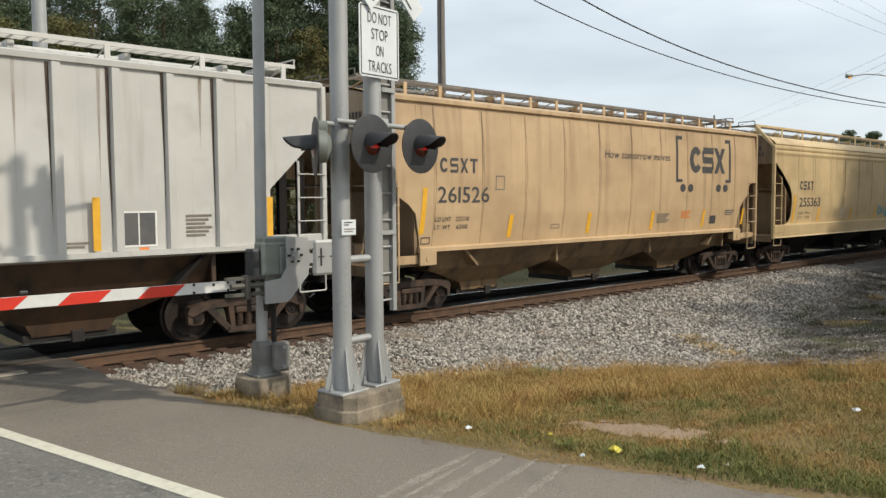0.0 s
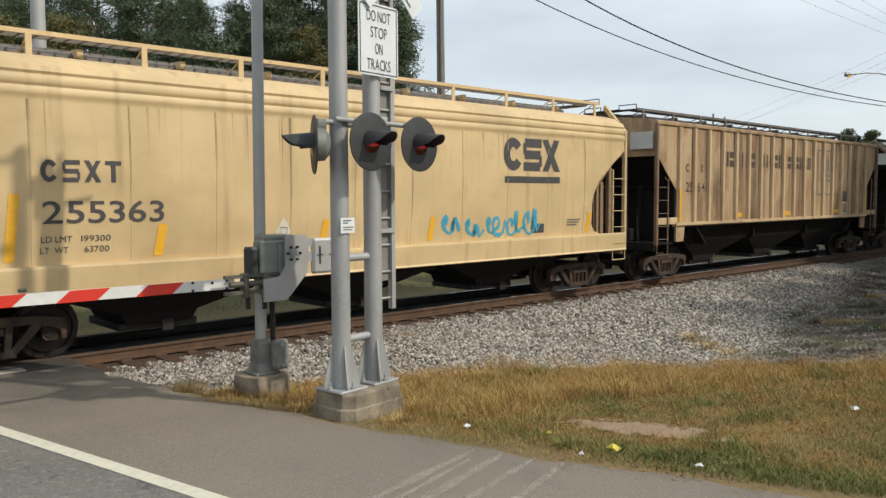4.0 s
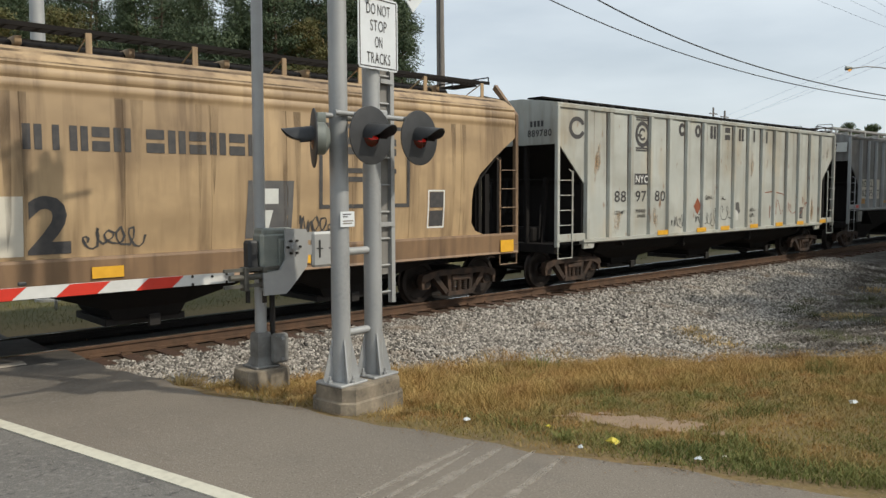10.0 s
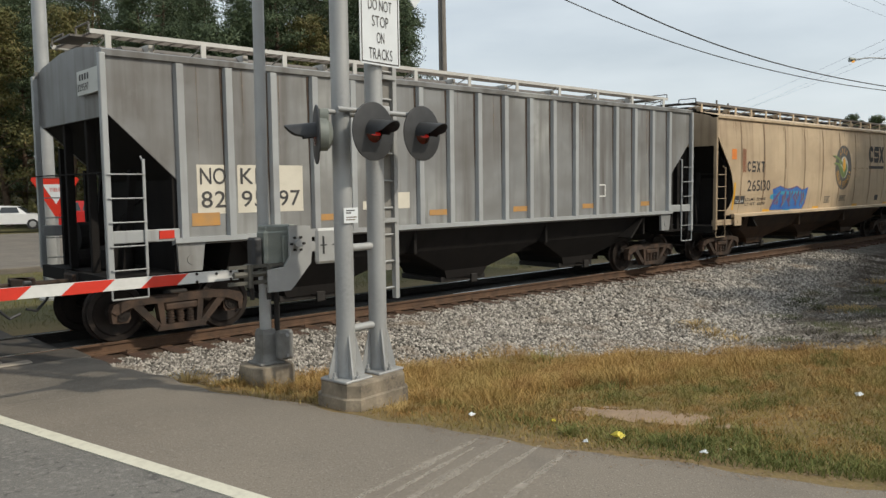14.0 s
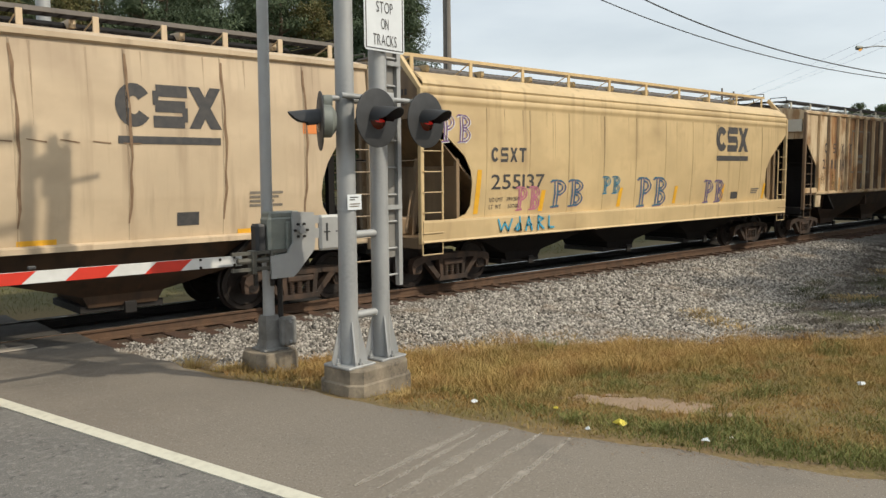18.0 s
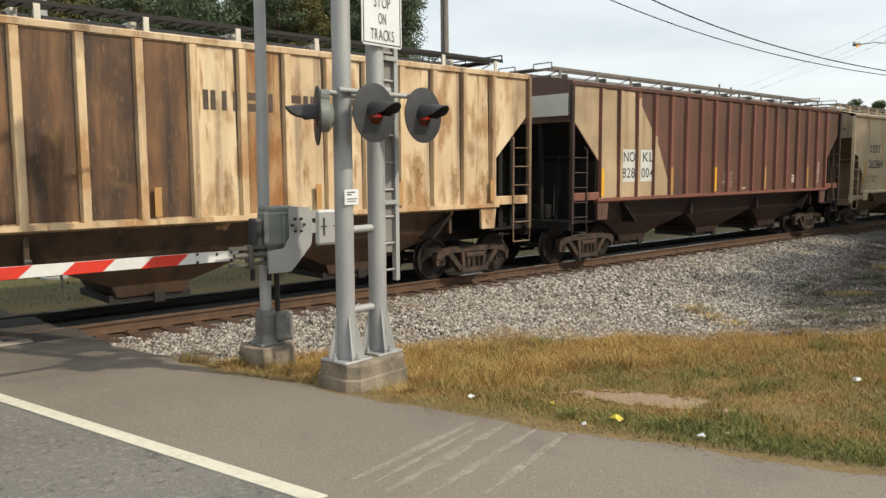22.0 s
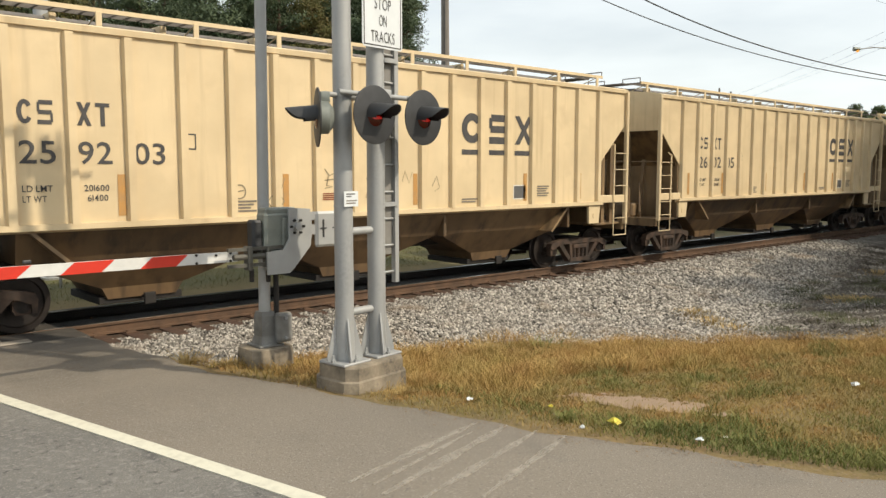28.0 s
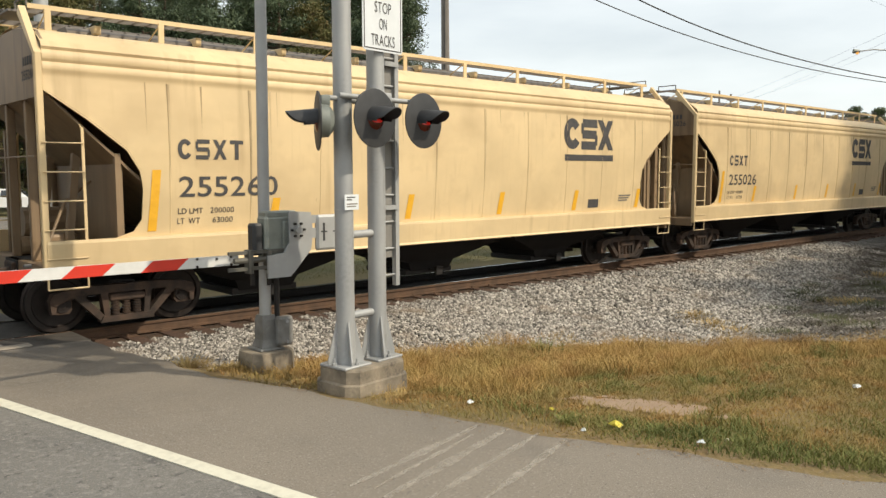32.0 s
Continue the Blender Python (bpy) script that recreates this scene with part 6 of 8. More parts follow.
for k, (u, z, w, h, n_, ink) in enumerate(((4.85, 1.25, 0.7, 0.35, 4, INK), (6.1, 1.30, 0.55, 0.42, 2, INK), (6.75, 1.25, 0.6, 0.5, 3, INK), (7.5, 1.35, 0.75, 0.45, 2, INK), (6.6, 2.0, 0.45, 0.17, 5, INK), (7.5, 2.0, 0.3, 0.12, 2, INK),
                                           (9.2, 1.62, 0.5, 0.13, 6, INK), (9.2, 1.44, 0.45, 0.13, 6, INK), (9.2, 1.28, 0.28, 0.12, 3, INK), (10.6, 1.3, 0.9, 0.7, 2, RUSTINK), (12.1, 1.4, 0.9, 0.55, 2, RUSTINK), (13.1, 1.7, 0.5, 0.35, 2, RUSTINK))):
    mk.scrawl(u, z, w, h, n_, 0.011 if n_ > 2 else 0.016, ink, 90 + k)
mk.stroke([(10.35, 2.2), (10.9, 2.24), (11.5, 2.17), (11.9, 2.1), (12.1, 1.8), (12.0, 1.45)], 0.018, RUSTINK)
mk.blot(8.5, 1.72, 0.30, 0.26, DARKPATCH, 60, "spray_paint", 0.001)
mk.blot(8.5, 1.52, 0.17, 0.22, PALEGREY, 61, "spray_paint", 0.002)
end_number(car, "889780", 0.053, 3.55, 0.15, INK)
mk.outline(12.75, 13.2, 1.32, 1.7, 0.05, INK)
mk.rect(12.82, 13.12, 1.38, 1.64, DARKPATCH)

rib_dirt_shade(mk, 15.62, 16, 32)

# 7: slate ribbed
car = add_car(ribbed_car("slate grey ribbed covered hopper car with stencilled patches", 15.68, SLATE, SLATERIB, SOOTSHADE, SOOTSHADE, GRATE, GREY, 18), 92.98)
mk = Marks(car, section_rib)
for i, (u, a, b) in enumerate(((1.36, "NO", "82"), (2.04, "KL", "95"), (2.72, "", "97"))):
    mk.rect(u, u + 0.53, 1.92, 2.68, PALE, "stencil_patch", lift=-0.003)
    if a:
        mk.text(a, u + 0.05, 2.38, 0.25, 0.43, INK)
    mk.text(b, u + 0.06, 2.02, 0.25, 0.41)
for u in (1.26, 3.6, 6.1, 8.5, 10.9, 13.3):
    mk.rect(u, u + 0.46, 1.74, 1.74 + (0.2 if u < 2 else 0.11), FADEDTAPE, "reflective_tape")
mk.rect(4.5, 4.8, 1.9, 2.05, PALE)
mk.rect(5.2, 5.6, 1.9, 2.2, PALE)
mk.outline(11.4, 11.8, 2.0, 2.3, 0.03, WHITEPAINT)
part("end_panel", Shape().box(-0.02, 0.03, -1.45, -0.6, 3.7, 4.05), PALEGREY, car, "pale grey number panel")
end_number(car, "829597", -0.022, 3.76, 0.10, INK)
part("red_reflector", Shape().box(0.72, 0.95, -1.585, -1.57, 1.58, 1.70), REDTAPE, car)

rib_dirt_shade(mk, 15.68, 18, 31)

# 8: pale tan smooth with a round corn emblem
car = add_car(smooth_car("pale tan smooth hopper car with round corn emblem and blue graffiti", 16.0, PALETAN, SHADEBROWN, SOOTSHADE, section_s2, CUT_ROUND, "plain", None, SHADEEND), 110.0)
mk = Marks(car, section_s2)
mk.shapes("askt", 1.81, 2.61, 0.33, 1.2, INK, 0.8, 0.07)
mk.text("265130", 1.86, 2.04, 0.32, 1.5)
mk.text("LD LMT  222400", 1.8, 1.74, 0.085, 1.3)
mk.text("LT WT   63000", 1.8, 1.60, 0.085, 1.3)
mk.poly([(9.12 + 0.74 * math.cos(i * 0.2618), 2.79 + 0.80 * math.sin(i * 0.2618)) for i in range(24)], DARKPATCH, "round_emblem")
mk.poly([(9.16 + 0.36 * math.cos(i * 0.2618), 2.80 + 0.39 * math.sin(i * 0.2618)) for i in range(24)], PALEGREY, "emblem_field", lift=0.002)
mk.poly([(9.16 + 0.13 * math.cos(i * 0.2618), 2.90 + 0.26 * math.sin(i * 0.2618)) for i in range(24)], CORN, "emblem_cob", lift=0.004)
mk.poly([(8.10, 3.20), (8.35, 3.22), (8.70, 3.14), (9.00, 3.00), (9.04, 2.80), (8.85, 2.92), (8.55, 3.08)], LEAFGREEN, "emblem_leaf", lift=0.005)
mk.poly([(8.18, 2.90), (8.40, 2.98), (8.75, 2.94), (9.02, 2.76), (9.20, 2.52), (9.10, 2.42), (8.90, 2.50), (8.70, 2.78), (8.45, 2.90)], LEAFGREEN, "emblem_leaf", lift=0.006)
mk.poly([(9.02, 2.46), (9.15, 2.40), (9.34, 2.52), (9.46, 2.78), (9.36, 3.00), (9.30, 2.78), (9.14, 2.60)], LEAFGREEN, "emblem_leaf", lift=0.0065)
for vein in (((8.16, 3.19), (8.6, 3.09), (9.02, 2.88)), ((8.22, 2.92), (8.7, 2.84), (9.1, 2.50)), ((9.06, 2.47), (9.28, 2.60), (9.40, 2.86))):
    mk.stroke(vein, 0.012, DARKPATCH, "emblem_vein", 0.0075)
for q in range(5):
    mk.stroke([(9.06, 3.08 - 0.09 * q), (9.13, 3.07 - 0.09 * q)], 0.008, DARKPATCH, "emblem_kernel_line", 0.0055)
def round_words(k, text, cu, cz, r, a0, a1, h, mat, lift):
    """Letters along an arc, their tops towards its middle."""
    for i, ch in enumerate(text):
        if ch == " ":
            continue
        a = radians(a0 + (a1 - a0) * i / (len(text) - 1))
        me = lettering(ch, h, 0.012)
        half = max(v.co.x for v in me.vertices) / 2
        for v in me.vertices:
            x, z = (v.co.x - half) * 0.55, v.co.z - h / 2
            v.co = (cu + r * math.cos(a) - x * math.sin(a) - z * math.cos(a), -lift, cz + (r * math.sin(a) + x * math.cos(a) - z * math.sin(a)) * 1.07)
        me.materials.clear()
        me.materials.append(mat)
        part("emblem_letter", k.settle(me), None, k.car)


round_words(mk, "GRAIN EXPRESS", 9.12, 2.79, 0.57, 196, 344, 0.20, CORN, 0.0025)
for i in range(4):
    a = radians(122 - 20 * i)
    mk.poly([(9.12 + r * math.cos(a + d), 2.79 + r * 1.07 * math.sin(a + d)) for r, d in ((0.48, -0.035), (0.66, -0.03), (0.66, 0.03), (0.48, 0.035))], CORN, "emblem_bar", lift=0.002)
mk.shapes("ask", 11.54, 3.00, 0.62, 1.62, INK, 0.97, 0.18)
mk.rect(11.56, 13.12, 2.76, 2.87, INK, "emblem_bar")
mk.rect(0.86, 1.15, 2.98, 3.28, ORANGE)
mk.rect(14.6, 14.9, 2.98, 3.20, ORANGE)
mk.rect(1.12, 1.75, 1.66, 1.90, INK, "dark_stencil_patch")
mk.text("COND. SHOES", 1.17, 1.70, 0.075, 0.5, WHITEPAINT)
mk.blot(4.78, 1.78, 1.42, 0.46, CYAN, 21, "graffiti", 0.0004)
mk.poly([(3.45, 1.42), (5.9, 1.40), (6.05, 1.62), (6.18, 2.12), (5.75, 2.02), (5.3, 2.16), (4.7, 2.06), (4.1, 2.18), (3.55, 2.08), (3.68, 1.75)], BLUEPAINT, "graffiti", lift=0.0008)
bl = random.Random(3)
for k in range(5):
    u = 3.72 + 0.46 * k
    for q in range(3):
        a = (u + bl.uniform(0, 0.3), 1.50 + bl.uniform(0, 0.15))
        b = (u + bl.uniform(0.0, 0.4), 1.76 + bl.uniform(-0.08, 0.08))
        c = (u + bl.uniform(0.02, 0.4), 2.02 + bl.uniform(-0.1, 0.04))
        mk.stroke([a, b, c], 0.085, PURPLE, "graffiti", 0.0012 + 0.0002 * q)
        if q:
            mk.stroke([(a[0] + 0.05, a[1]), (b[0] + 0.05, b[1]), (c[0] + 0.05, c[1])], 0.018, CYAN, "graffiti", 0.0022 + 0.0002 * q)
mk.stroke([(3.5, 1.45), (3.72, 1.75), (3.6, 2.08), (4.1, 2.16), (4.7, 2.05), (5.3, 2.15), (5.75, 2.02), (6.15, 2.1), (6.02, 1.6), (5.88, 1.42)], 0.025, PURPLE, "graffiti", 0.0028)
tapes(mk, (1.0,), 1.5, 0.8, 0.10, 0.05)
tapes(mk, (3.0, 6.7, 10.2, 13.4), 1.36, 0.09, 0.5, 0.0)
mk.rect(12.4, 12.75, 1.55, 1.75, INK)
for i in range(3):
    mk.rect(1.55 + i * 0.07, 1.59 + i * 0.07, 2.6, 3.3, RUSTINK, "rust_streak")
mk.lines(7.6, 1.75, 0.5, 5, 0.03)
mk.lines(8.9, 1.75, 0.6, 4, 0.03)
mk.lines(13.6, 2.0, 0.6, 4, 0.04)
seam_runs(mk, [1.43 + 13.2 * i / 9 for i in range(10)], 4.08, 8)

bowed_seams(mk, [1.43 + 13.2 * i / 9 for i in range(10)], 0.024)
for q in range(5):
    mk.stroke([(9.95 + 0.42 * q, 2.78 + 0.02 * math.sin(q)), (10.2 + 0.42 * q, 2.76)], 0.010, SEAMSTAIN, "scratch", 0.003)

# 9: tan smooth with spray tags
def sprayed_tag(k, u, z, h, w, outer, inner):
    """Two hand-sprayed letters with doubled stems, round bowls and serifs, in a dark outline over a lighter fill."""
    arc = lambda cu, cz, ru, rz, a0, a1: [(cu + ru * math.cos(radians(a0 + (a1 - a0) * i / 9)), cz + rz * math.sin(radians(a0 + (a1 - a0) * i / 9))) for i in range(10)]
    t = 0.032 * h / 0.6
    lines = []
    for x0, bowls in ((u, ((0.72, 0.28),)), (u + w * 0.54, ((0.76, 0.24), (0.27, 0.27)))):
        ww = w * 0.42
        lines += [[(x0 + ww * 0.16, z), (x0 + ww * 0.22, z + h * 0.5), (x0 + ww * 0.18, z + h)], [(x0 + ww * 0.38, z), (x0 + ww * 0.42, z + h * 0.5), (x0 + ww * 0.40, z + h * 0.96)],
                  [(x0 - ww * 0.05, z - 0.01), (x0 + ww * 0.55, z + 0.01)], [(x0 - ww * 0.12, z + h * 0.93), (x0 + ww * 0.05, z + h), (x0 + ww * 0.40, z + h * 1.01)]]
        for cz, rz in bowls:
            lines.append(arc(x0 + ww * 0.42, z + h * cz, ww * 0.56, h * rz, 88, -92))
            lines.append(arc(x0 + ww * 0.42, z + h * cz, ww * 0.34, h * rz * 0.6, 85, -88))
    for i, line_ in enumerate(lines):
        k.stroke([(a + t * 0.5, b - t * 0.3) for a, b in line_], t * 0.8, inner, "spray_tag", 0.0012 + 0.00004 * i)
    for i, line_ in enumerate(lines):
        k.stroke(line_, t * 0.62, outer, "spray_tag", 0.0024 + 0.00004 * i)


c9, mk = ridged_car(127.22, TAN, "255137", "tan smooth-sided covered hopper car with purple and teal spray tags", 15.32)
for u, z, h, w, a, b in ((0.50, 2.92, 0.52, 0.80, PURPLE, PALEGREY), (2.68, 1.52, 0.48, 0.76, PINK, PINK), (3.82, 1.55, 0.58, 1.15, TEAL, PURPLE), (5.7, 1.8, 0.4, 0.7, TEAL, CYAN),
                      (7.18, 1.45, 0.70, 1.30, TEAL, PURPLE), (10.38, 1.45, 0.60, 1.08, PURPLE, TEAL)):
    sprayed_tag(mk, u, z, h, w, a, b)
for line_ in (((2.05, 1.33), (2.13, 1.10), (2.24, 1.27), (2.35, 1.10), (2.46, 1.33)), ((2.66, 1.22), (2.56, 1.12), (2.66, 1.08), (2.72, 1.22), (2.74, 1.08), (2.70, 1.36)),
              ((2.90, 1.08), (2.99, 1.36), (3.10, 1.08)), ((2.93, 1.19), (3.08, 1.19)), ((3.30, 1.08), (3.30, 1.36), (3.46, 1.30), (3.31, 1.22), (3.48, 1.09)), ((3.66, 1.34), (3.66, 1.10), (3.82, 1.10))):
    flat = Shape()
    for (x0, z0), (x1, z1) in zip(line_, line_[1:]):
        d = Vector((x1 - x0, z1 - z0)).normalized() * 0.022
        flat.loft([[(x0 - d.x - d.y, y_, z0 - d.y + d.x), (x0 - d.x + d.y, y_, z0 - d.y - d.x), (x1 + d.x + d.y, y_, z1 + d.y - d.x), (x1 + d.x - d.y, y_, z1 + d.y + d.x)] for y_ in (-1.638, -1.634)])
    part("spray_tag", flat, CYAN, c9)
for line_ in (((6.55, 1.22), (6.70, 1.32), (6.86, 1.20), (7.02, 1.34), (7.12, 1.24)),):
    mk.stroke(line_, 0.03, TEAL)
mk.lines(8.0, 1.2, 0.8, 1, 0.08, TEAL)

# 10: streaked ribbed
# dark board rim: an unlit edge put into its colour
car = add_car(ribbed_car("cream ribbed covered hopper car heavily streaked with rust and soot", 16.03, STREAKED, STREAKRIB, SHADEBROWN, SOOTSHADE, DARKSTEEL, PALE, trim=TRIMBROWN, rim=DARKSTEEL), 143.97)
mk = Marks(car, section_rib)
UMBER = streaked("rust_brown_stain", (0.22, 0.115, 0.05), (0.13, 0.062, 0.026), (0.024, 0.015, 0.011), 0.95)
RUSTY = streaked("orange_rust_stain", (0.44, 0.28, 0.135), (0.27, 0.115, 0.035), (0.05, 0.028, 0.017), 0.9)
for i, tone in enumerate((None, RUSTY, None, RUSTY, UMBER, UMBER, UMBER, UMBER, UMBER, None, RUSTY, None, None, RUSTY, None, None, None)):
    if tone:
        w_ = (16.03 - 2.24) / 17
        u = 1.12 + w_ * i
        mk.rect(u + 0.08, u + w_ - 0.08, 1.6, 4.17, tone, "stained_panel", lift=-0.0035)
for i, c in enumerate("askt"):
    mk.shapes(c, 1.66 + i * 0.71, 2.90, 0.34, 0.27, BROWNINK, 0.9, 0.06)
for i, c in enumerate(("25", "11", "24")):
    mk.text(c, 1.54 + i * 0.70, 2.36, 0.32, 0.45, BROWNINK)
mk.outline(4.0, 5.75, 2.2, 3.75, 0.06, GREYINK)
mk.lines(4.3, 2.75, 1.2, 2, 0.12, GREYINK)
mk.shapes("jijhj", 8.59, 3.22, 0.30, 1.25, BROWNINK, 0.82, 0.08)
mk.shapes("hjhjhj", 10.1, 3.22, 0.30, 1.67, BROWNINK, 0.82, 0.08)
mk.poly([(4.94, 1.74), (5.22, 2.0), (5.50, 1.74), (5.22, 1.48)], DARKPATCH)
mk.outline(11.9, 12.25, 2.1, 2.5, 0.05, GREYINK)
for u in (1.12, 2.8, 7.8, 10.6, 12.4, 14.85):
    part("reflective_tape", Shape().box(u - 0.052, u + 0.052, -1.612, -1.600, 1.62, 2.05), FADEDTAPE, car)
for i in range(17):
    for q in range(3):
        mk.blot(1.12 + w_ * (i + 0.5) + 0.12 * math.sin(i * 2.1 + q), 1.86 + 0.16 * q + 0.1 * math.sin(i * 3.3), 0.30 - 0.04 * q, 0.46 - 0.06 * q, WASH, 300 + 3 * i + q, "rust_bloom", -0.0024 + 0.0002 * q)
part("end_panel", Shape().box(-0.02, 0.03, -1.45, -0.6, 3.6, 4.0), PALE, car, "pale number panel")

rib_dirt_shade(mk, 16.03, 18, 33)

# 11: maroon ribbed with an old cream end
car = add_car(ribbed_car("maroon ribbed covered hopper car with a worn cream end", 15.18, MAROON, MAROONRIB, DARKMAROON, SOOTSHADE, GRATE, GRATE, 18, trim=DARKMAROON), 161.49)
mk = Marks(car, section_rib)
mk.poly([(0.04, 4.18), (2.55, 4.18), (3.6, 2.9), (4.3, 1.57), (1.06, 1.57), (1.06, 2.46), (0.04, 3.43)], PATCHTAN, "cream_patch", lift=-0.003)
for u, top_ in ((1.12, 4.16), (1.88, 4.16), (2.64, 4.02), (3.40, 3.10), (4.17, 1.85)):
    part("rib_face", Shape().box(u - 0.053, u + 0.053, -1.609, -1.6055, 1.57, top_), PATCHTAN, car, "cream painted rib face")
for u, a, b in ((2.02, "NO", "828"), (2.85, "KL", "004")):
    mk.rect(u - 0.05, u + 0.62, 1.95, 2.75, PALEGREY, "stencil_patch", lift=-0.0015)
    mk.text(a, u + 0.05, 2.45, 0.24, 0.48)
    mk.text(b, u + 0.0, 2.05, 0.24, 0.54)
for u, tape in ((1.12, YELLOWTAPE), (4.17, FADEDTAPE), (6.45, YELLOWTAPE), (9.49, FADEDTAPE), (12.54, FADEDTAPE)):
    part("reflective_tape", Shape().box(u - 0.052, u + 0.052, -1.6135, -1.6085, 1.62, 2.3), tape, car)
mk.outline(13.25, 13.6, 1.75, 2.45, 0.03, WHITEPAINT)
mk.rect(13.28, 13.57, 2.08, 2.12, WHITEPAINT)
mk.rect(13.28, 13.57, 1.78, 2.08, DARKPATCH)
mk.rect(13.28, 13.57, 2.12, 2.42, DARKPATCH)
mk.text("CAUTION", 7.06, 2.07, 0.09, 0.46, PALE, 0.0)
for k, (t_, w_) in enumerate((("OPEN HATCH", 0.44), ("BEFORE UNLOADING", 0.60), ("COMPARTMENT", 0.48))):
    mk.text(t_, 7.28 - w_ / 2, 1.95 - 0.105 * k, 0.06, w_, PALE, 0.0)
mk.lines(7.88, 1.68, 0.52, 2, 0.02, PALE)
mk.lines(11.5, 2.0, 0.5, 4, 0.04, PALE)
part("end_panel", Shape().box(-0.02, 0.03, -1.45, -0.35, 3.5, 4.0), PALEGREY, car, "pale grey number panel")

rib_dirt_shade(mk, 15.18, 18, 35)

# 12: cream with slogan
slogan_car(178.0, weathered("pale_cream_paint", (0.63, 0.50, 0.325), (0.40, 0.29, 0.17), dirt=0.25, rusty=0.0), "262864", "clean cream smooth-sided covered hopper car with a slogan")


# 13 and 14: cream ribbed
def cream_ribbed(start, left, mid, right, label, emblem=10.86):
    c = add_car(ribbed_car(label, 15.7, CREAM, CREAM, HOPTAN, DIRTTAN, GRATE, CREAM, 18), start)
    k = Marks(c, section_rib)
    for form, u in (("as", 2.03), ("kt", 2.78)):
        k.shapes(form, u, 2.92, 0.32, 0.50, INK, 0.78, 0.06)
    for t, u in ((left, 2.03), (mid, 2.78), (right, 3.55)):
        k.text(t, u, 2.40, 0.30, 0.46)
    k.text("LD LMT", 2.05, 2.02, 0.085, 0.38)
    k.text("LT WT", 2.05, 1.88, 0.085, 0.30)
    k.text("201600", 2.84, 2.02, 0.085, 0.34)
    k.text("61400", 2.88, 1.88, 0.085, 0.28)
    k.outline(4.28, 4.50, 2.62, 2.86, 0.02, INK)
    for i, form in enumerate("ask"):
        k.shapes(form, emblem + i * 0.78, 2.86, 0.60, 0.60, INK, 0.96, 0.15)
        k.rect(emblem + i * 0.78, emblem + 0.56 + i * 0.78, 2.63, 2.73, INK, "emblem_bar")
    for u in (1.45, 3.30, 6.0, 8.82, 11.15 if emblem > 10.5 else 11.95, 13.85):
        k.rect(u, u + 0.11, 1.66, 2.25, FADEDTAPE, "reflective_tape")
    k.rect(11.65, 12.0, 1.72, 1.98, DARKPATCH, "data_panel")
    k.outline(11.63, 12.02, 1.70, 2.0, 0.015, WHITEPAINT)
    k.lines(12.4, 1.95, 0.4, 5, 0.03)
    k.lines(5.1, 1.8, 0.4, 4, 0.03)
    k.lines(10.1, 1.72, 0.45, 2, 0.03)
    return c


c13 = cream_ribbed(194.24, "25", "92", "03", "cream ribbed covered hopper car in fair paint", 10.10)
mk = Marks(c13, section_rib)
CHALK = plain("grey_marker", (0.20, 0.165, 0.11), (0.28, 0.23, 0.15), 9.0, 0.8)
mk.ring(5.21, 1.97, 0.11, 0.12, 0.022, CHALK, "graffiti_stroke")
mk.stroke([(5.14, 1.97), (5.28, 1.99)], 0.010, CHALK)
for line_ in (((5.82, 2.23), (5.96, 1.99), (6.03, 2.18)), ((5.70, 1.80), (5.88, 1.98), (6.02, 1.80), (5.86, 1.62), (5.70, 1.80)), ((5.86, 1.66), (5.88, 1.92), (5.96, 1.86), (5.88, 1.78)),
              ((6.82, 2.34), (6.92, 2.22), (7.02, 2.26)), ((6.90, 2.22), (6.86, 2.05), (6.98, 2.03), (6.82, 2.00)), ((6.82, 2.14), (7.02, 2.16)), ((7.72, 2.18), (7.78, 2.02), (7.70, 1.82), (7.90, 1.86), (7.80, 1.98)),
              ((8.55, 2.10), (8.62, 2.30), (8.72, 2.08), (8.80, 2.28)), ((9.3, 2.0), (9.42, 2.2), (9.5, 1.98), (9.36, 1.9))):
    mk.stroke(line_, 0.011, CHALK)
mk.lines(6.78, 1.90, 0.36, 4, 0.02, RUSTINK)
cream_ribbed(211.44, "26", "02", "05", "clean cream ribbed covered hopper car")

# 15 to 17: tan smooth
ridged_car(228.45, YELLOWCREAM, "255260", "clean cream smooth-sided covered hopper car with ridged eaves", load="200000", tare="63000")
ridged_car(245.09, YELLOWCREAM, "255026", "cream smooth-sided covered hopper car with ridged eaves")
ridged_car(262.0, YELLOWCREAM, "255411", "cream smooth-sided covered hopper car with ridged eaves")


# ---- crossing signals ----
def place(px, depth):
    """A spot on the plan, depth metres ahead of the eye, px parts of 1400 to its side."""
    a = radians(47.47)
    return (depth * (math.cos(a) * 0.996 + px * math.sin(a)), -13 + depth * (math.sin(a) * 0.996 - px * math.cos(a)))


DARKLENS = plain("dark_red_lens", (0.085, 0.006, 0.005), (0.045, 0.004, 0.0035), 6.0, 0.2)
LIT, lit_nodes, lit_links, lit_bsdf = material("lit_red_lens", 0.25)
lit_bsdf.inputs["Base Color"].default_value = (0.5, 0.02, 0.015, 1)
lit_bsdf.inputs["Emission Color"].default_value = (1.0, 0.03, 0.02, 1)
lit_bsdf.inputs["Emission Strength"].default_value = 0.14


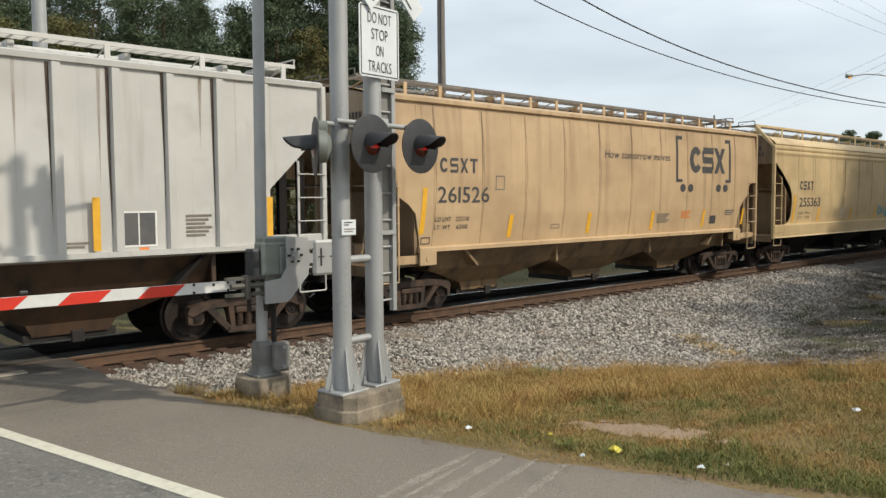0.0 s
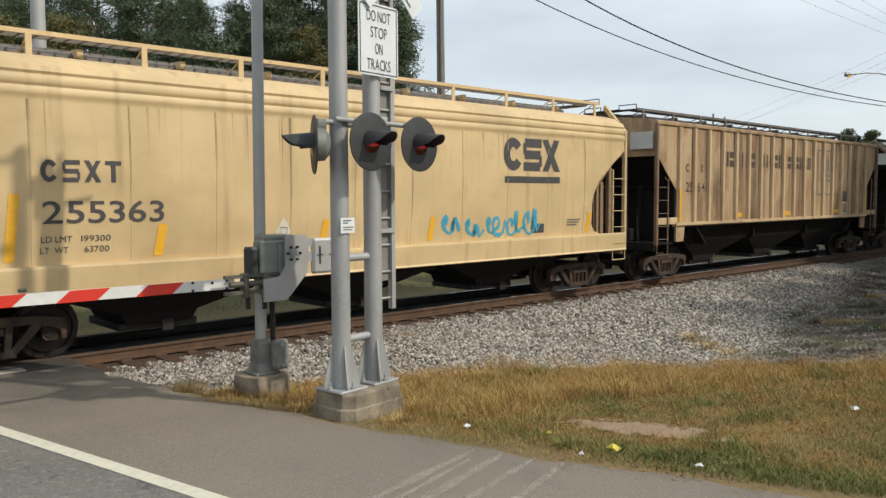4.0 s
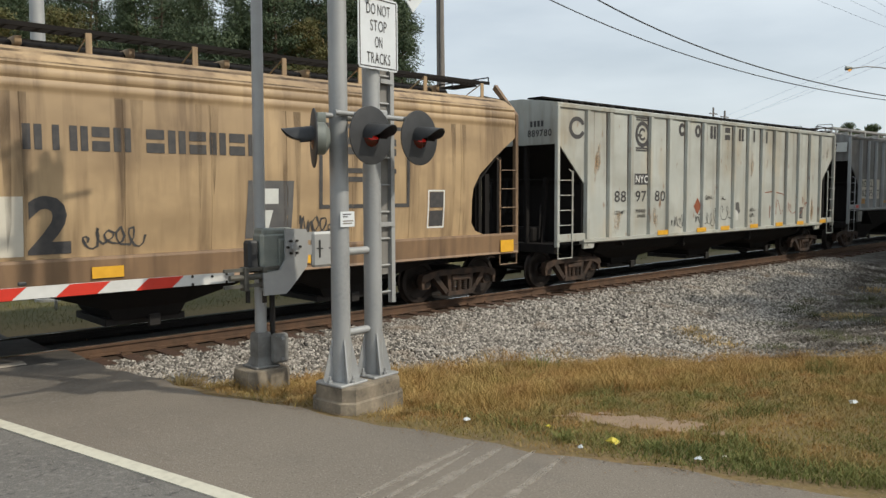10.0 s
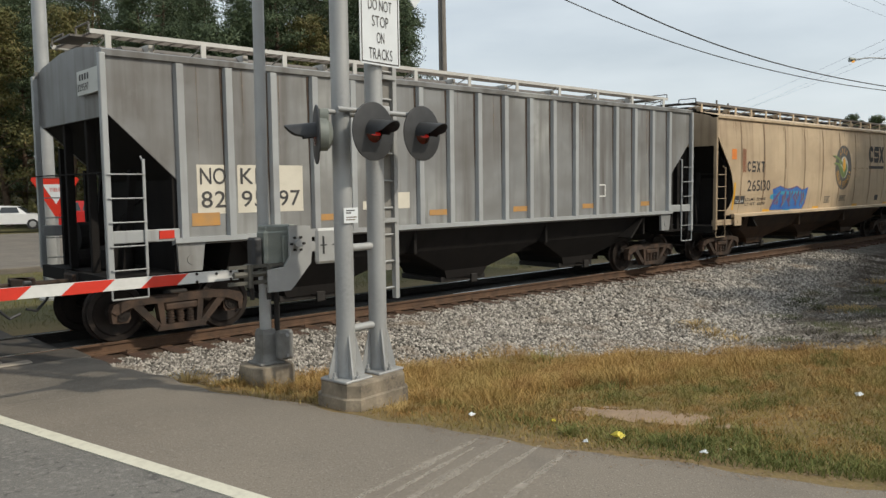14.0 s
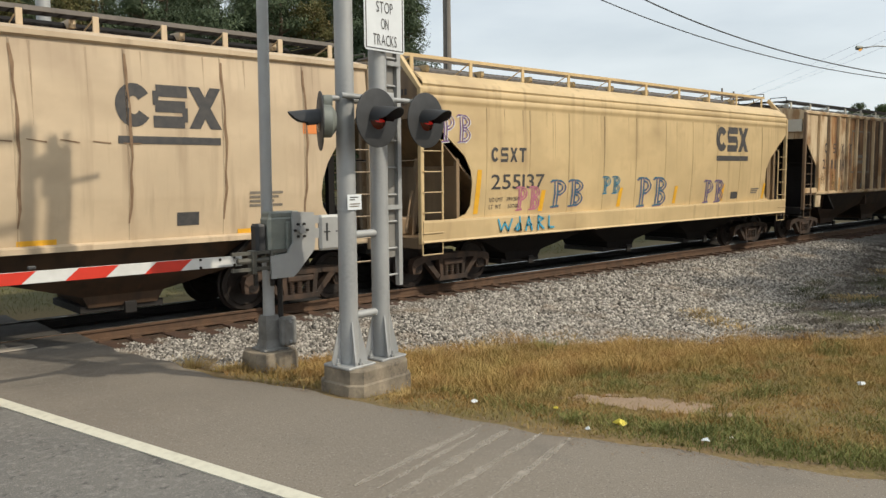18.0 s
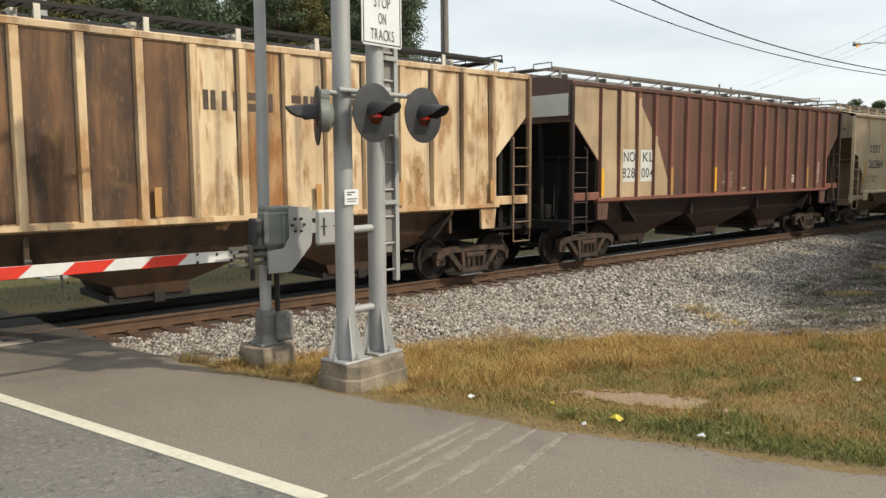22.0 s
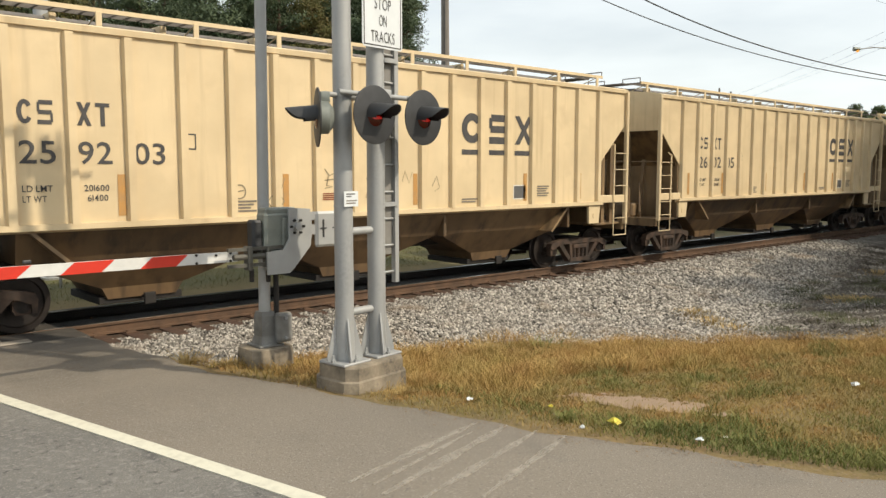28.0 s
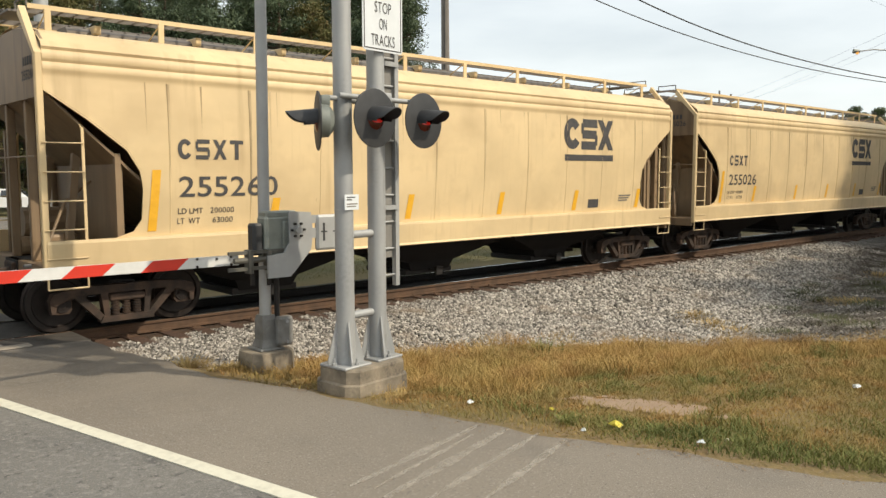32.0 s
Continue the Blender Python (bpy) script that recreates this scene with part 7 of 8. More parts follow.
def signal_lamp(parent, x, d, z, turn, lens):
    """A crossing lamp: black disc, housing behind, deep-set lens and long hood; it looks along -y before the turn."""
    m = pose(x, d, z, 0, 0, turn)
    disc = Shape()
    disc.loft([[(a, -0.0, b) for a, b in circle(0.30, 32)], [(a, -0.012, b) for a, b in circle(0.30, 32)], [(a, -0.016, b) for a, b in circle(0.285, 32)]])
    lamp = part("signal_lamp", disc.moved(m), BLACK, parent, "black round lamp background disc", True)
    hood = Shape()
    n = 22
    rings = []
    for k in range(n + 1):
        a = radians(-12 + 204 * k / n)
        lg = 0.33 * (0.42 + 0.58 * max(0.0, math.sin(a)) ** 0.45)
        c, s = math.cos(a), math.sin(a)
        rings.append([(0.125 * c, -0.012, 0.125 * s), (0.115 * c, -lg, 0.125 * s - 0.10 * lg), (0.108 * c, -lg, 0.118 * s - 0.10 * lg), (0.117 * c, -0.012, 0.117 * s)])
    part("hood", hood.loft(rings).moved(m), BLACK, lamp, "black sheet metal hood", True)
    ls = Shape()
    ls.loft([[(a, -0.02, b) for a, b in circle(0.117, 24)], [(a, -0.034, b) for a, b in circle(0.085, 24)], [(a, -0.04, b) for a, b in circle(0.03, 24)]])
    part("lens", ls.moved(m), lens, lamp, "red glass lens", True)
    if turn == 0:
        part("bulb_glow", Shape().slab([(0.07 * math.cos(a), -0.03 + 0.018 * math.sin(a)) for a in (0.5236 * k for k in range(12))], "y", -0.046, -0.040).moved(m), LIT, lamp, "dim red glow of the lit bulb")
    bk = Shape()
    bk.loft([[(a, 0.0, b) for a, b in circle(0.17, 20)], [(a, 0.10, b) for a, b in circle(0.165, 20)], [(a, 0.15, b) for a, b in circle(0.10, 20)]])
    bk.box(-0.03, 0.03, 0.02, 0.12, 0.15, 0.26, 0.01)
    part("housing", bk.moved(m), HOUSING, lamp, "grey cast lamp housing", True)
    return lamp


sig = thing("crossing_signal", "tall twin-pole railway crossing signal of galvanised steel on a concrete base", "signal")
sig.matrix_basis = pose(5.10, -6.12, 0, 0, 0, 8)
b = Shape()
b.loft([[(x * k, y * k, z) for x, y in ((-0.44, -0.20), (-0.34, -0.31), (0.34, -0.31), (0.44, -0.20), (0.44, 0.20), (0.34, 0.31), (-0.34, 0.31), (-0.44, 0.20))] for k, z in ((1.07, -0.4), (1.06, 0.10), (0.985, 0.115), (0.985, 0.245), (0.95, 0.265))])
part("base", b, CONCRETE, sig, "stained concrete base")
for x, y in ((-0.245, 0.0), (0.245, 0.0)):
    p = part("pole", Shape().rod((x, y, 0.26), (x, y, 7.4), 0.100, 0.094, 24), STEEL, sig, "galvanised steel pole", True)
    part("base_plate", Shape().box(x - 0.20, x + 0.20, -0.20, 0.20, 0.262, 0.29, 0.01), STEEL, p)
    for k in range(4):
        g = Shape().slab([(0.09, 0.29), (0.20, 0.29), (0.20, 0.33), (0.105, 0.74), (0.09, 0.74)], "y", -0.008, 0.008).moved(pose(x, y, 0, 0, 0, 66 + 90 * k))
        part("gusset", g, STEEL, p)
        c, s = math.cos(radians(90 * k)), math.sin(radians(90 * k))
        part("anchor_bolt", Shape().rod((x + 0.17 * c, y + 0.17 * s, 0.28), (x + 0.17 * c, y + 0.17 * s, 0.36), 0.014, seg=6).rod((x + 0.17 * c, y + 0.17 * s, 0.29), (x + 0.17 * c, y + 0.17 * s, 0.315), 0.028, seg=6), STEEL, p)
for z in (0.79, 1.66, 3.08, 4.9, 6.2, 7.3):
    part("brace", Shape().rod((-0.245, 0, z), (0.245, 0, z), 0.042, seg=14), STEEL, sig, smooth=True)
arm = Shape().rod((-0.42, -0.13, 3.10), (0.72, -0.13, 3.10), 0.028, seg=10)
for x in (-0.15, 0.61):
    arm.pipe([(x, -0.13, 3.10), (x, -0.30, 3.12), (x, -0.30, 3.05)], 0.02, 8)
arm.box(0.15, 0.33, -0.17, -0.09, 3.02, 3.17, 0.01)
part("lamp_arm", arm, STEEL, sig, smooth=True)
signal_lamp(sig, -0.15, -0.37, 2.87, 0, DARKLENS)
signal_lamp(sig, 0.61, -0.37, 2.88, 0, DARKLENS)
signal_lamp(sig, -0.56, 0.02, 2.84, -125, DARKLENS)
part("lamp_arm", Shape().pipe([(-0.34, 0.0, 3.08), (-0.48, 0.0, 3.08), (-0.50, 0.0, 2.98)], 0.028, 10), STEEL, sig, smooth=True)
lad = part("ladder", Shape().box(0.42, 0.45, 0.08, 0.14, 1.02, 7.2), STEEL, sig, "galvanised ladder rail")
part("ladder_rail", Shape().box(0.64, 0.70, 0.08, 0.14, 1.02, 7.2), STEEL, lad)
for k in range(20):
    part("rung", Shape().rod((0.43, 0.11, 1.15 + 0.305 * k), (0.67, 0.11, 1.15 + 0.305 * k), 0.013, seg=8), STEEL, lad)
for z in (1.9, 3.5, 5.2):
    part("standoff", Shape().box(0.24, 0.68, 0.06, 0.08, z, z + 0.05).box(0.42, 0.68, 0.07, 0.12, z, z + 0.05), STEEL, lad)
part("guard_panel", Shape().box(0.44, 0.66, 0.128, 0.136, 1.35, 7.0), plain("weathered_sheet_steel", (0.25, 0.24, 0.22), (0.17, 0.16, 0.145), 3.0, 0.6, 0.2), lad, "dull grey sheet steel ladder guard")

sign = part("traffic_sign", Shape().slab([(0.23 + a * 0.305, 3.98 + c * 0.381) for a, c in ((-0.92, -1), (0.92, -1), (1, -0.93), (1, 0.93), (0.92, 1), (-0.92, 1), (-1, 0.93), (-1, -0.93))], "y", -0.135, -0.128), SIGNWHITE, sig, "white sign with a black border and words")
for a0, a1, c0, c1 in ((-0.285, 0.285, 0.350, 0.362), (-0.285, 0.285, -0.362, -0.350), (-0.285, -0.273, -0.35, 0.35), (0.273, 0.285, -0.35, 0.35)):
    part("border", Shape().box(0.23 + a0, 0.23 + a1, -0.138, -0.1355, 3.98 + c0, 3.98 + c1), INK, sign)
for text, z, w in (("DO NOT", 4.17, 0.36), ("STOP", 4.00, 0.25), ("ON", 3.83, 0.115), ("TRACKS", 3.66, 0.36)):
    words("legend", text, 0.23 - w / 2, -0.139, z, 0.115, INK, sign, w, 0.0)
for turn, text in ((45, "RAIL"), (-45, "ROAD")):
    bl = part("crossbuck_blade", Shape().box(-0.61, 0.61, -0.005, 0.005, -0.115, 0.115).moved(pose(0.42, -0.15 if turn > 0 else -0.165, 4.80, 0, turn, 0)), SIGNWHITE, sig, "white crossbuck blade")
    for w_text, x0 in ((text[:2], -0.52), (text[2:], 0.22)):
        wd = words("legend", w_text, x0, -0.008, -0.07, 0.14, INK, bl, 0.27, 0.02)
        wd.matrix_basis = pose(0.42, -0.15 if turn > 0 else -0.165, 4.80, 0, turn, 0)
tag = part("notice_plate", Shape().box(-0.34, -0.14, -0.115, -0.108, 1.93, 2.09), SIGNWHITE, sig, "small white notice plate")
for k, (w, z) in enumerate(((0.12, 2.055), (0.07, 2.03), (0.15, 1.985), (0.13, 1.96))):
    part("print_bar", Shape().box(-0.31, -0.31 + w, -0.1175, -0.1155, z, z + 0.012), INK if k < 2 else GREYINK, tag)
part("strap", Shape().rod((-0.245, 0, 1.925), (-0.245, 0, 1.94), 0.1035, seg=24), ALUMINIUM, sig)

BRACKET = plain("grimy_brown_steel", (0.13, 0.125, 0.105), (0.06, 0.056, 0.048), 5.0, 0.7, 0.2)
gate = thing("crossing_gate", "lowered railway crossing gate with a red and white striped arm", "gate")
gate.matrix_basis = pose(4.90, -4.40, 0)
b = Shape()
b.loft([[(x * k, y * k, z) for x, y in ((-0.33, -0.2), (-0.24, -0.3), (0.24, -0.3), (0.33, -0.2), (0.33, 0.2), (0.24, 0.3), (-0.24, 0.3), (-0.33, 0.2))] for k, z in ((0.90, -0.4), (0.88, 0.06), (0.84, 0.14), (0.80, 0.15))])
part("base", b, CONCRETE, gate, "stained concrete base")
stand = Shape()
stand.box(-0.17, 0.17, -0.17, 0.17, 0.15, 0.18, 0.01)
stand.loft([[(x * k, y * k, z) for x, y in ((-0.12, -0.12), (0.12, -0.12), (0.12, 0.12), (-0.12, 0.12))] for k, z in ((1.05, 0.18), (0.82, 0.28), (0.80, 0.52), (0.68, 0.58))])
DULLSTEEL = plain("dull_cast_iron", (0.24, 0.24, 0.23), (0.12, 0.115, 0.105), 6.0, 0.65, 0.2, 0.003)
part("stand", stand, DULLSTEEL, gate)
jb = part("junction_box", Shape().box(0.06, 0.27, -0.22, -0.1, 0.20, 0.56, 0.03), DULLSTEEL, gate, "grey cast junction box")
for x, z in ((0.165, 0.255), (0.165, 0.505)):
    part("latch", Shape().rod((x, -0.24, z), (x, -0.22, z), 0.022, seg=8), STEEL, jb)
part("mast", Shape().rod((0, 0, 0.5), (0.04, 0, 5.45), 0.072, 0.068, 20), ALUMINIUM, gate, "silver painted mast", True)
part("conduit", Shape().pipe([(0.13, -0.06, 0.5), (0.13, -0.06, 1.2)], 0.034, 10), DARKSTEEL, gate)
mech = part("gate_mechanism", Shape().box(-0.12, 0.28, -0.26, -0.04, 1.26, 1.80, 0.03).box(-0.1, 0.32, -0.25, -0.05, 1.78, 1.86, 0.02), HOUSING, gate, "grey-green cast gate mechanism case")
part("case_cover", Shape().box(0.10, 0.24, -0.285, -0.255, 1.30, 1.74, 0.02), HOUSING, mech)
part("side_case", Shape().box(-0.26, -0.12, -0.22, -0.06, 1.34, 1.72, 0.03), BLACK, mech)
part("clamp", Shape().box(-0.11, 0.11, -0.10, 0.10, 1.55, 1.60, 0.01), STEEL, mech)
for k in range(6):
    a = radians(60 * k)
    part("bolt", Shape().rod((0.27 + 0.085 * math.cos(a), -0.375, 1.63 + 0.085 * math.sin(a)), (0.27 + 0.085 * math.cos(a), -0.345, 1.63 + 0.085 * math.sin(a)), 0.017, seg=6), DARKSTEEL, mech)
part("pivot", Shape().rod((0.27, -0.39, 1.63), (0.27, -0.05, 1.63), 0.045, seg=12), STEEL, mech)
plate = Shape().slab([(0.16, 1.86), (0.46, 1.84), (0.49, 1.60), (0.46, 1.38), (0.22, 1.12), (0.16, 1.07), (-0.14, 1.07), (-0.14, 1.34), (0.08, 1.36), (0.16, 1.48)], "y", -0.345, -0.315)
part("arm_plate", plate, ALUMINIUM, gate, "light grey arm plate")
cw = part("counterweight", Shape().box(0.54, 0.96, -0.36, -0.28, 1.36, 1.80, 0.03), ALUMINIUM, gate, "light grey counterweight")
for x in (0.64, 0.82):
    part("slot", Shape().box(x - 0.012, x + 0.012, -0.366, -0.359, 1.48, 1.70).box(x - 0.045, x + 0.045, -0.368, -0.36, 1.585, 1.60), BLACK, cw)
part("arm_link", Shape().box(0.40, 0.58, -0.33, -0.30, 1.52, 1.64).box(0.38, 0.58, -0.33, -0.30, 1.70, 1.80), STEEL, gate)
br = Shape().box(-0.62, 0.1, -0.30, -0.26, 1.37, 1.41).box(-0.62, 0.1, -0.30, -0.26, 1.18, 1.22).box(-0.38, -0.32, -0.33, -0.2, 1.14, 1.42, 0.01).box(-0.13, -0.08, -0.33, -0.2, 1.16, 1.41, 0.01)
br.rod((-0.55, -0.28, 1.30), (-0.05, -0.28, 1.30), 0.035, seg=8)
part("arm_bracket", br, BRACKET, gate, "dark steel arm bracket")
part("bracket_foot", Shape().box(-0.34, -0.30, -0.3, -0.26, 1.0, 1.15), DARKSTEEL, gate)
part("bracket_foot", Shape().box(-0.12, -0.08, -0.3, -0.26, 0.98, 1.12), DARKSTEEL, gate)
arm_z = lambda x: 1.305 - 0.006 * (x + 2.2)
beam = part("arm", Shape().loft([[(x_, y_, arm_z(x_) + dz) for y_, dz in ((-0.11, -0.060), (-0.08, -0.060), (-0.08, 0.060), (-0.11, 0.060))] for x_ in (-0.40, -8.6)]), WHITETAPE, gate, "white gate arm")
for k in range(10):
    xr = -1.09 - 0.813 * k
    quad = lambda y_: [(xr - 0.406 - 0.07, y_, arm_z(xr) - 0.060), (xr - 0.07, y_, arm_z(xr) - 0.0605), (xr + 0.07, y_, arm_z(xr) + 0.060), (xr - 0.406 + 0.07, y_, arm_z(xr) + 0.0605)]
    part("red_stripe", Shape().loft([quad(-0.1135), quad(-0.1095)]), REDTAPE, beam, "red reflective stripe")
for x_, z_ in ((-0.5, 0.045), (-0.5, -0.045), (-0.92, 0.045), (-0.92, -0.045), (-0.68, 0.03)):
    part("bolt", Shape().rod((x_, -0.12, arm_z(x_) + z_), (x_, -0.108, arm_z(x_) + z_), 0.016, seg=8), DARKSTEEL, beam)
# out of view: lamp and arm added at the mast top to cast a shadow on the cars
signal_lamp(gate, -0.16, 0.0, 5.25, -82, DARKLENS)
part("lamp_arm", Shape().rod((-0.05, 0.0, 5.02), (0.42, 0.10, 5.02), 0.03, seg=10), STEEL, gate, smooth=True)
part("arm_light", Shape().box(-2.72, -2.64, -0.11, -0.08, 1.385, 1.42, 0.01), BLACK, beam)

# ---- beyond the track ----
yx, yy = 5.05, 5.25
ys_ = thing("yield_sign", "red and white triangular yield sign on a steel post", "traffic sign")
ys_.matrix_basis = pose(yx + 0.37, yy, -0.32, 0, 0, -14)
part("post", Shape().box(-0.03, 0.03, 0.0, 0.05, 0, 2.75), STEEL, ys_)
pl = part("plate", Shape().slab([(-0.44, 2.92), (0.44, 2.92), (0.47, 2.87), (0.03, 2.08), (-0.03, 2.08), (-0.47, 2.87)], "y", -0.012, -0.006), REDTAPE, ys_, "red triangular plate")
part("field", Shape().slab([(-0.25, 2.77), (0.25, 2.77), (0.0, 2.34)], "y", -0.016, -0.0125), SIGNWHITE, pl, "white triangle field")
words("legend", "YIELD", -0.12, -0.018, 2.62, 0.075, REDTAPE, pl, 0.24, 0.02)
sp = thing("steel_pole", "tall pale grey steel pole beyond the track", "pole")
sp.matrix_basis = pose(5.78, 7.0, -0.3)
part("shaft", Shape().rod((0, 0, 0), (0, 0, 10), 0.17, 0.15, 20), ALUMINIUM, sp, smooth=True)
part("base_flange", Shape().rod((0, 0, 0), (0, 0, 0.1), 0.3, 0.3, 20), ALUMINIUM, sp)

up = thing("utility_pole", "weathered timber utility pole with a cable guard", "utility pole")
ux, uy = place(6 / 1400, 32)
up.matrix_basis = pose(ux, uy, -0.4)
part("shaft", Shape().rod((0, 0, 0), (-0.12, 0, 13), 0.19, 0.14, 16), TIMBER, up, smooth=True)
part("cable_guard", Shape().pipe([(-0.28, -0.2, 0), (-0.30, -0.2, 12.5)], 0.025, 8), CABLE, up)
part("cable_guard", Shape().pipe([(-0.22, -0.2, 0), (-0.24, -0.2, 6.4), (-0.15, -0.15, 6.6)], 0.018, 8), CABLE, up)
part("crossarm", Shape().box(-1.2, 1.2, -0.06, 0.06, 12.2, 12.35), TIMBER, up)
up2 = thing("utility_pole", "weathered timber utility pole carrying a street light", "utility pole")
vx, vy = place(822 / 1400, 46)
up2.matrix_basis = pose(vx, vy, -0.4)
part("shaft", Shape().rod((0, 0, 0), (0, 0, 14), 0.18, 0.13, 16), TIMBER, up2, smooth=True)
part("crossarm", Shape().box(-0.06, 0.06, -1.2, 1.2, 11.9, 12.05).box(-0.06, 0.06, -0.9, 0.9, 10.6, 10.72), TIMBER, up2)
side_v = Vector((-math.sin(radians(47.47)), math.cos(radians(47.47)), 0))
ar = Shape()
pts = [Vector((0, 0, 9.2)) + side_v * (3.35 * k) + Vector((0, 0, 0.5 * math.sin(k * 2.2))) for k in (0, 0.25, 0.5, 0.75, 1.0)]
AMBERGLOW, _, _, amber_bsdf = material("lit_amber_lens", 0.3)
amber_bsdf.inputs["Base Color"].default_value = (0.7, 0.32, 0.06, 1)
amber_bsdf.inputs["Emission Color"].default_value = (1.0, 0.45, 0.10, 1)
amber_bsdf.inputs["Emission Strength"].default_value = 0.9
sl = part("light_arm", ar.pipe(pts, 0.035, 8), STEEL, up2)
tip = pts[-1] + side_v * 0.35
head = Shape().rod(pts[-1], tip, 0.09, 0.13, 12)
part("luminaire", head, HOUSING, sl, "cobra-head street light", True)
part("refractor", Shape().rod(tip - side_v * 0.22 + Vector((0, 0, -0.06)), tip - side_v * 0.22 + Vector((0, 0, -0.17)), 0.11, 0.06, 12), AMBERGLOW, sl, "amber street light lens", True)


def wire(name, label, points, r):
    """A hanging cable through picture-plan points: side, rise and depth."""
    s = Shape()
    path = []
    for px, py, d in points:
        a, go = radians(47.47), 0.9957 - 0.0932 * py / 1400
        x, y = d * (math.cos(a) * go + px / 1400 * math.sin(a)), -13 + d * (math.sin(a) * go - px / 1400 * math.cos(a))
        path.append(Vector((x, y, 2.3 + d * (-py * 0.9957 / 1400 - 0.0932))))
    fine = []
    for i in range(25):
        t = i / 24
        a, b2, c = path
        fine.append(a * (2 * (t - 0.5) * (t - 1)) + b2 * (-4 * t * (t - 1)) + c * (2 * t * (t - 0.5)))
    up_v = Vector((0, 0, 1))
    rings = []
    for i, q in enumerate(fine):
        d = (fine[min(i + 1, 24)] - fine[max(i - 1, 0)]).normalized()
        e1 = d.cross(up_v).normalized()
        e2 = d.cross(e1)
        rings.append([q + (e1 * math.cos(k * 1.0472) + e2 * math.sin(k * 1.0472)) * r for k in range(6)])
    s.loft(rings)
    tagged(new(name, s.mesh(name, CABLE, True)), label, "cable", "overhead cables")


wire("overhead_cable", "thick black overhead cable sagging across the sky", ((170, -486, 30), (566, -335, 38), (900, -279, 46)), 0.022)
wire("overhead_cable", "thick black overhead cable sagging across the sky", ((255, -488, 30), (590, -344, 38), (900, -283, 46)), 0.028)
for p0, p1, p2 in (((560, -520, 60), (700, -460, 50), (826, -410, 46)), ((826, -372, 46), (650, -300, 80), (470, -238, 120)), ((620, -525, 60), (730, -472, 52), (826, -426, 46)), ((690, -520, 60), (760, -480, 52), (826, -440, 46)), ((826, -400, 46), (650, -320, 80), (480, -250, 120)), ((826, -385, 46), (660, -310, 80), (500, -245, 120))):
    wire("overhead_wire", "thin grey overhead wire", (p0, p1, p2), 0.007)


for px_, top_ in ((480, 15.0), (500, 14.5)):
    fp = thing("utility_pole", "distant timber utility pole", "utility pole")
    fx, fy = place(px_ / 1400, 120)
    fp.matrix_basis = pose(fx, fy, -0.4)
    part("shaft", Shape().rod((0, 0, 0), (0, 0, top_), 0.17, 0.13, 12), TIMBER, fp, smooth=True)
    part("crossarm", Shape().box(-1.2, 1.2, -0.06, 0.06, top_ - 1.0, top_ - 0.85), TIMBER, fp)


mp = thing("marker_post", "short white marker post beyond the track", "post")
mp.matrix_basis = pose(8.13, 13.38, -0.25, 0, 0, 4)
part("shaft", Shape().box(-0.045, 0.045, -0.02, 0.02, -0.05, 0.62, 0.008), WHITEPAINT, mp)
part("reflector", Shape().box(-0.03, 0.03, -0.026, -0.0205, 0.48, 0.57), YELLOWTAPE, mp)


# ---- parked vehicles ----
GLASSDARK = plain("tinted_glass", (0.03, 0.035, 0.04), (0.05, 0.055, 0.06), 3.0, 0.08)
RUBBER = plain("tyre_rubber", (0.02, 0.02, 0.02), (0.035, 0.035, 0.035), 9.0, 0.9)
CARRED = plain("red_car_paint", (0.50, 0.022, 0.018), (0.42, 0.018, 0.015), 3.0, 0.25)
CARWHITE = plain("white_car_paint", (0.75, 0.75, 0.74), (0.68, 0.68, 0.67), 3.0, 0.25)
CARSILVER = plain("silver_car_paint", (0.42, 0.43, 0.44), (0.36, 0.37, 0.38), 3.0, 0.3, 0.4)


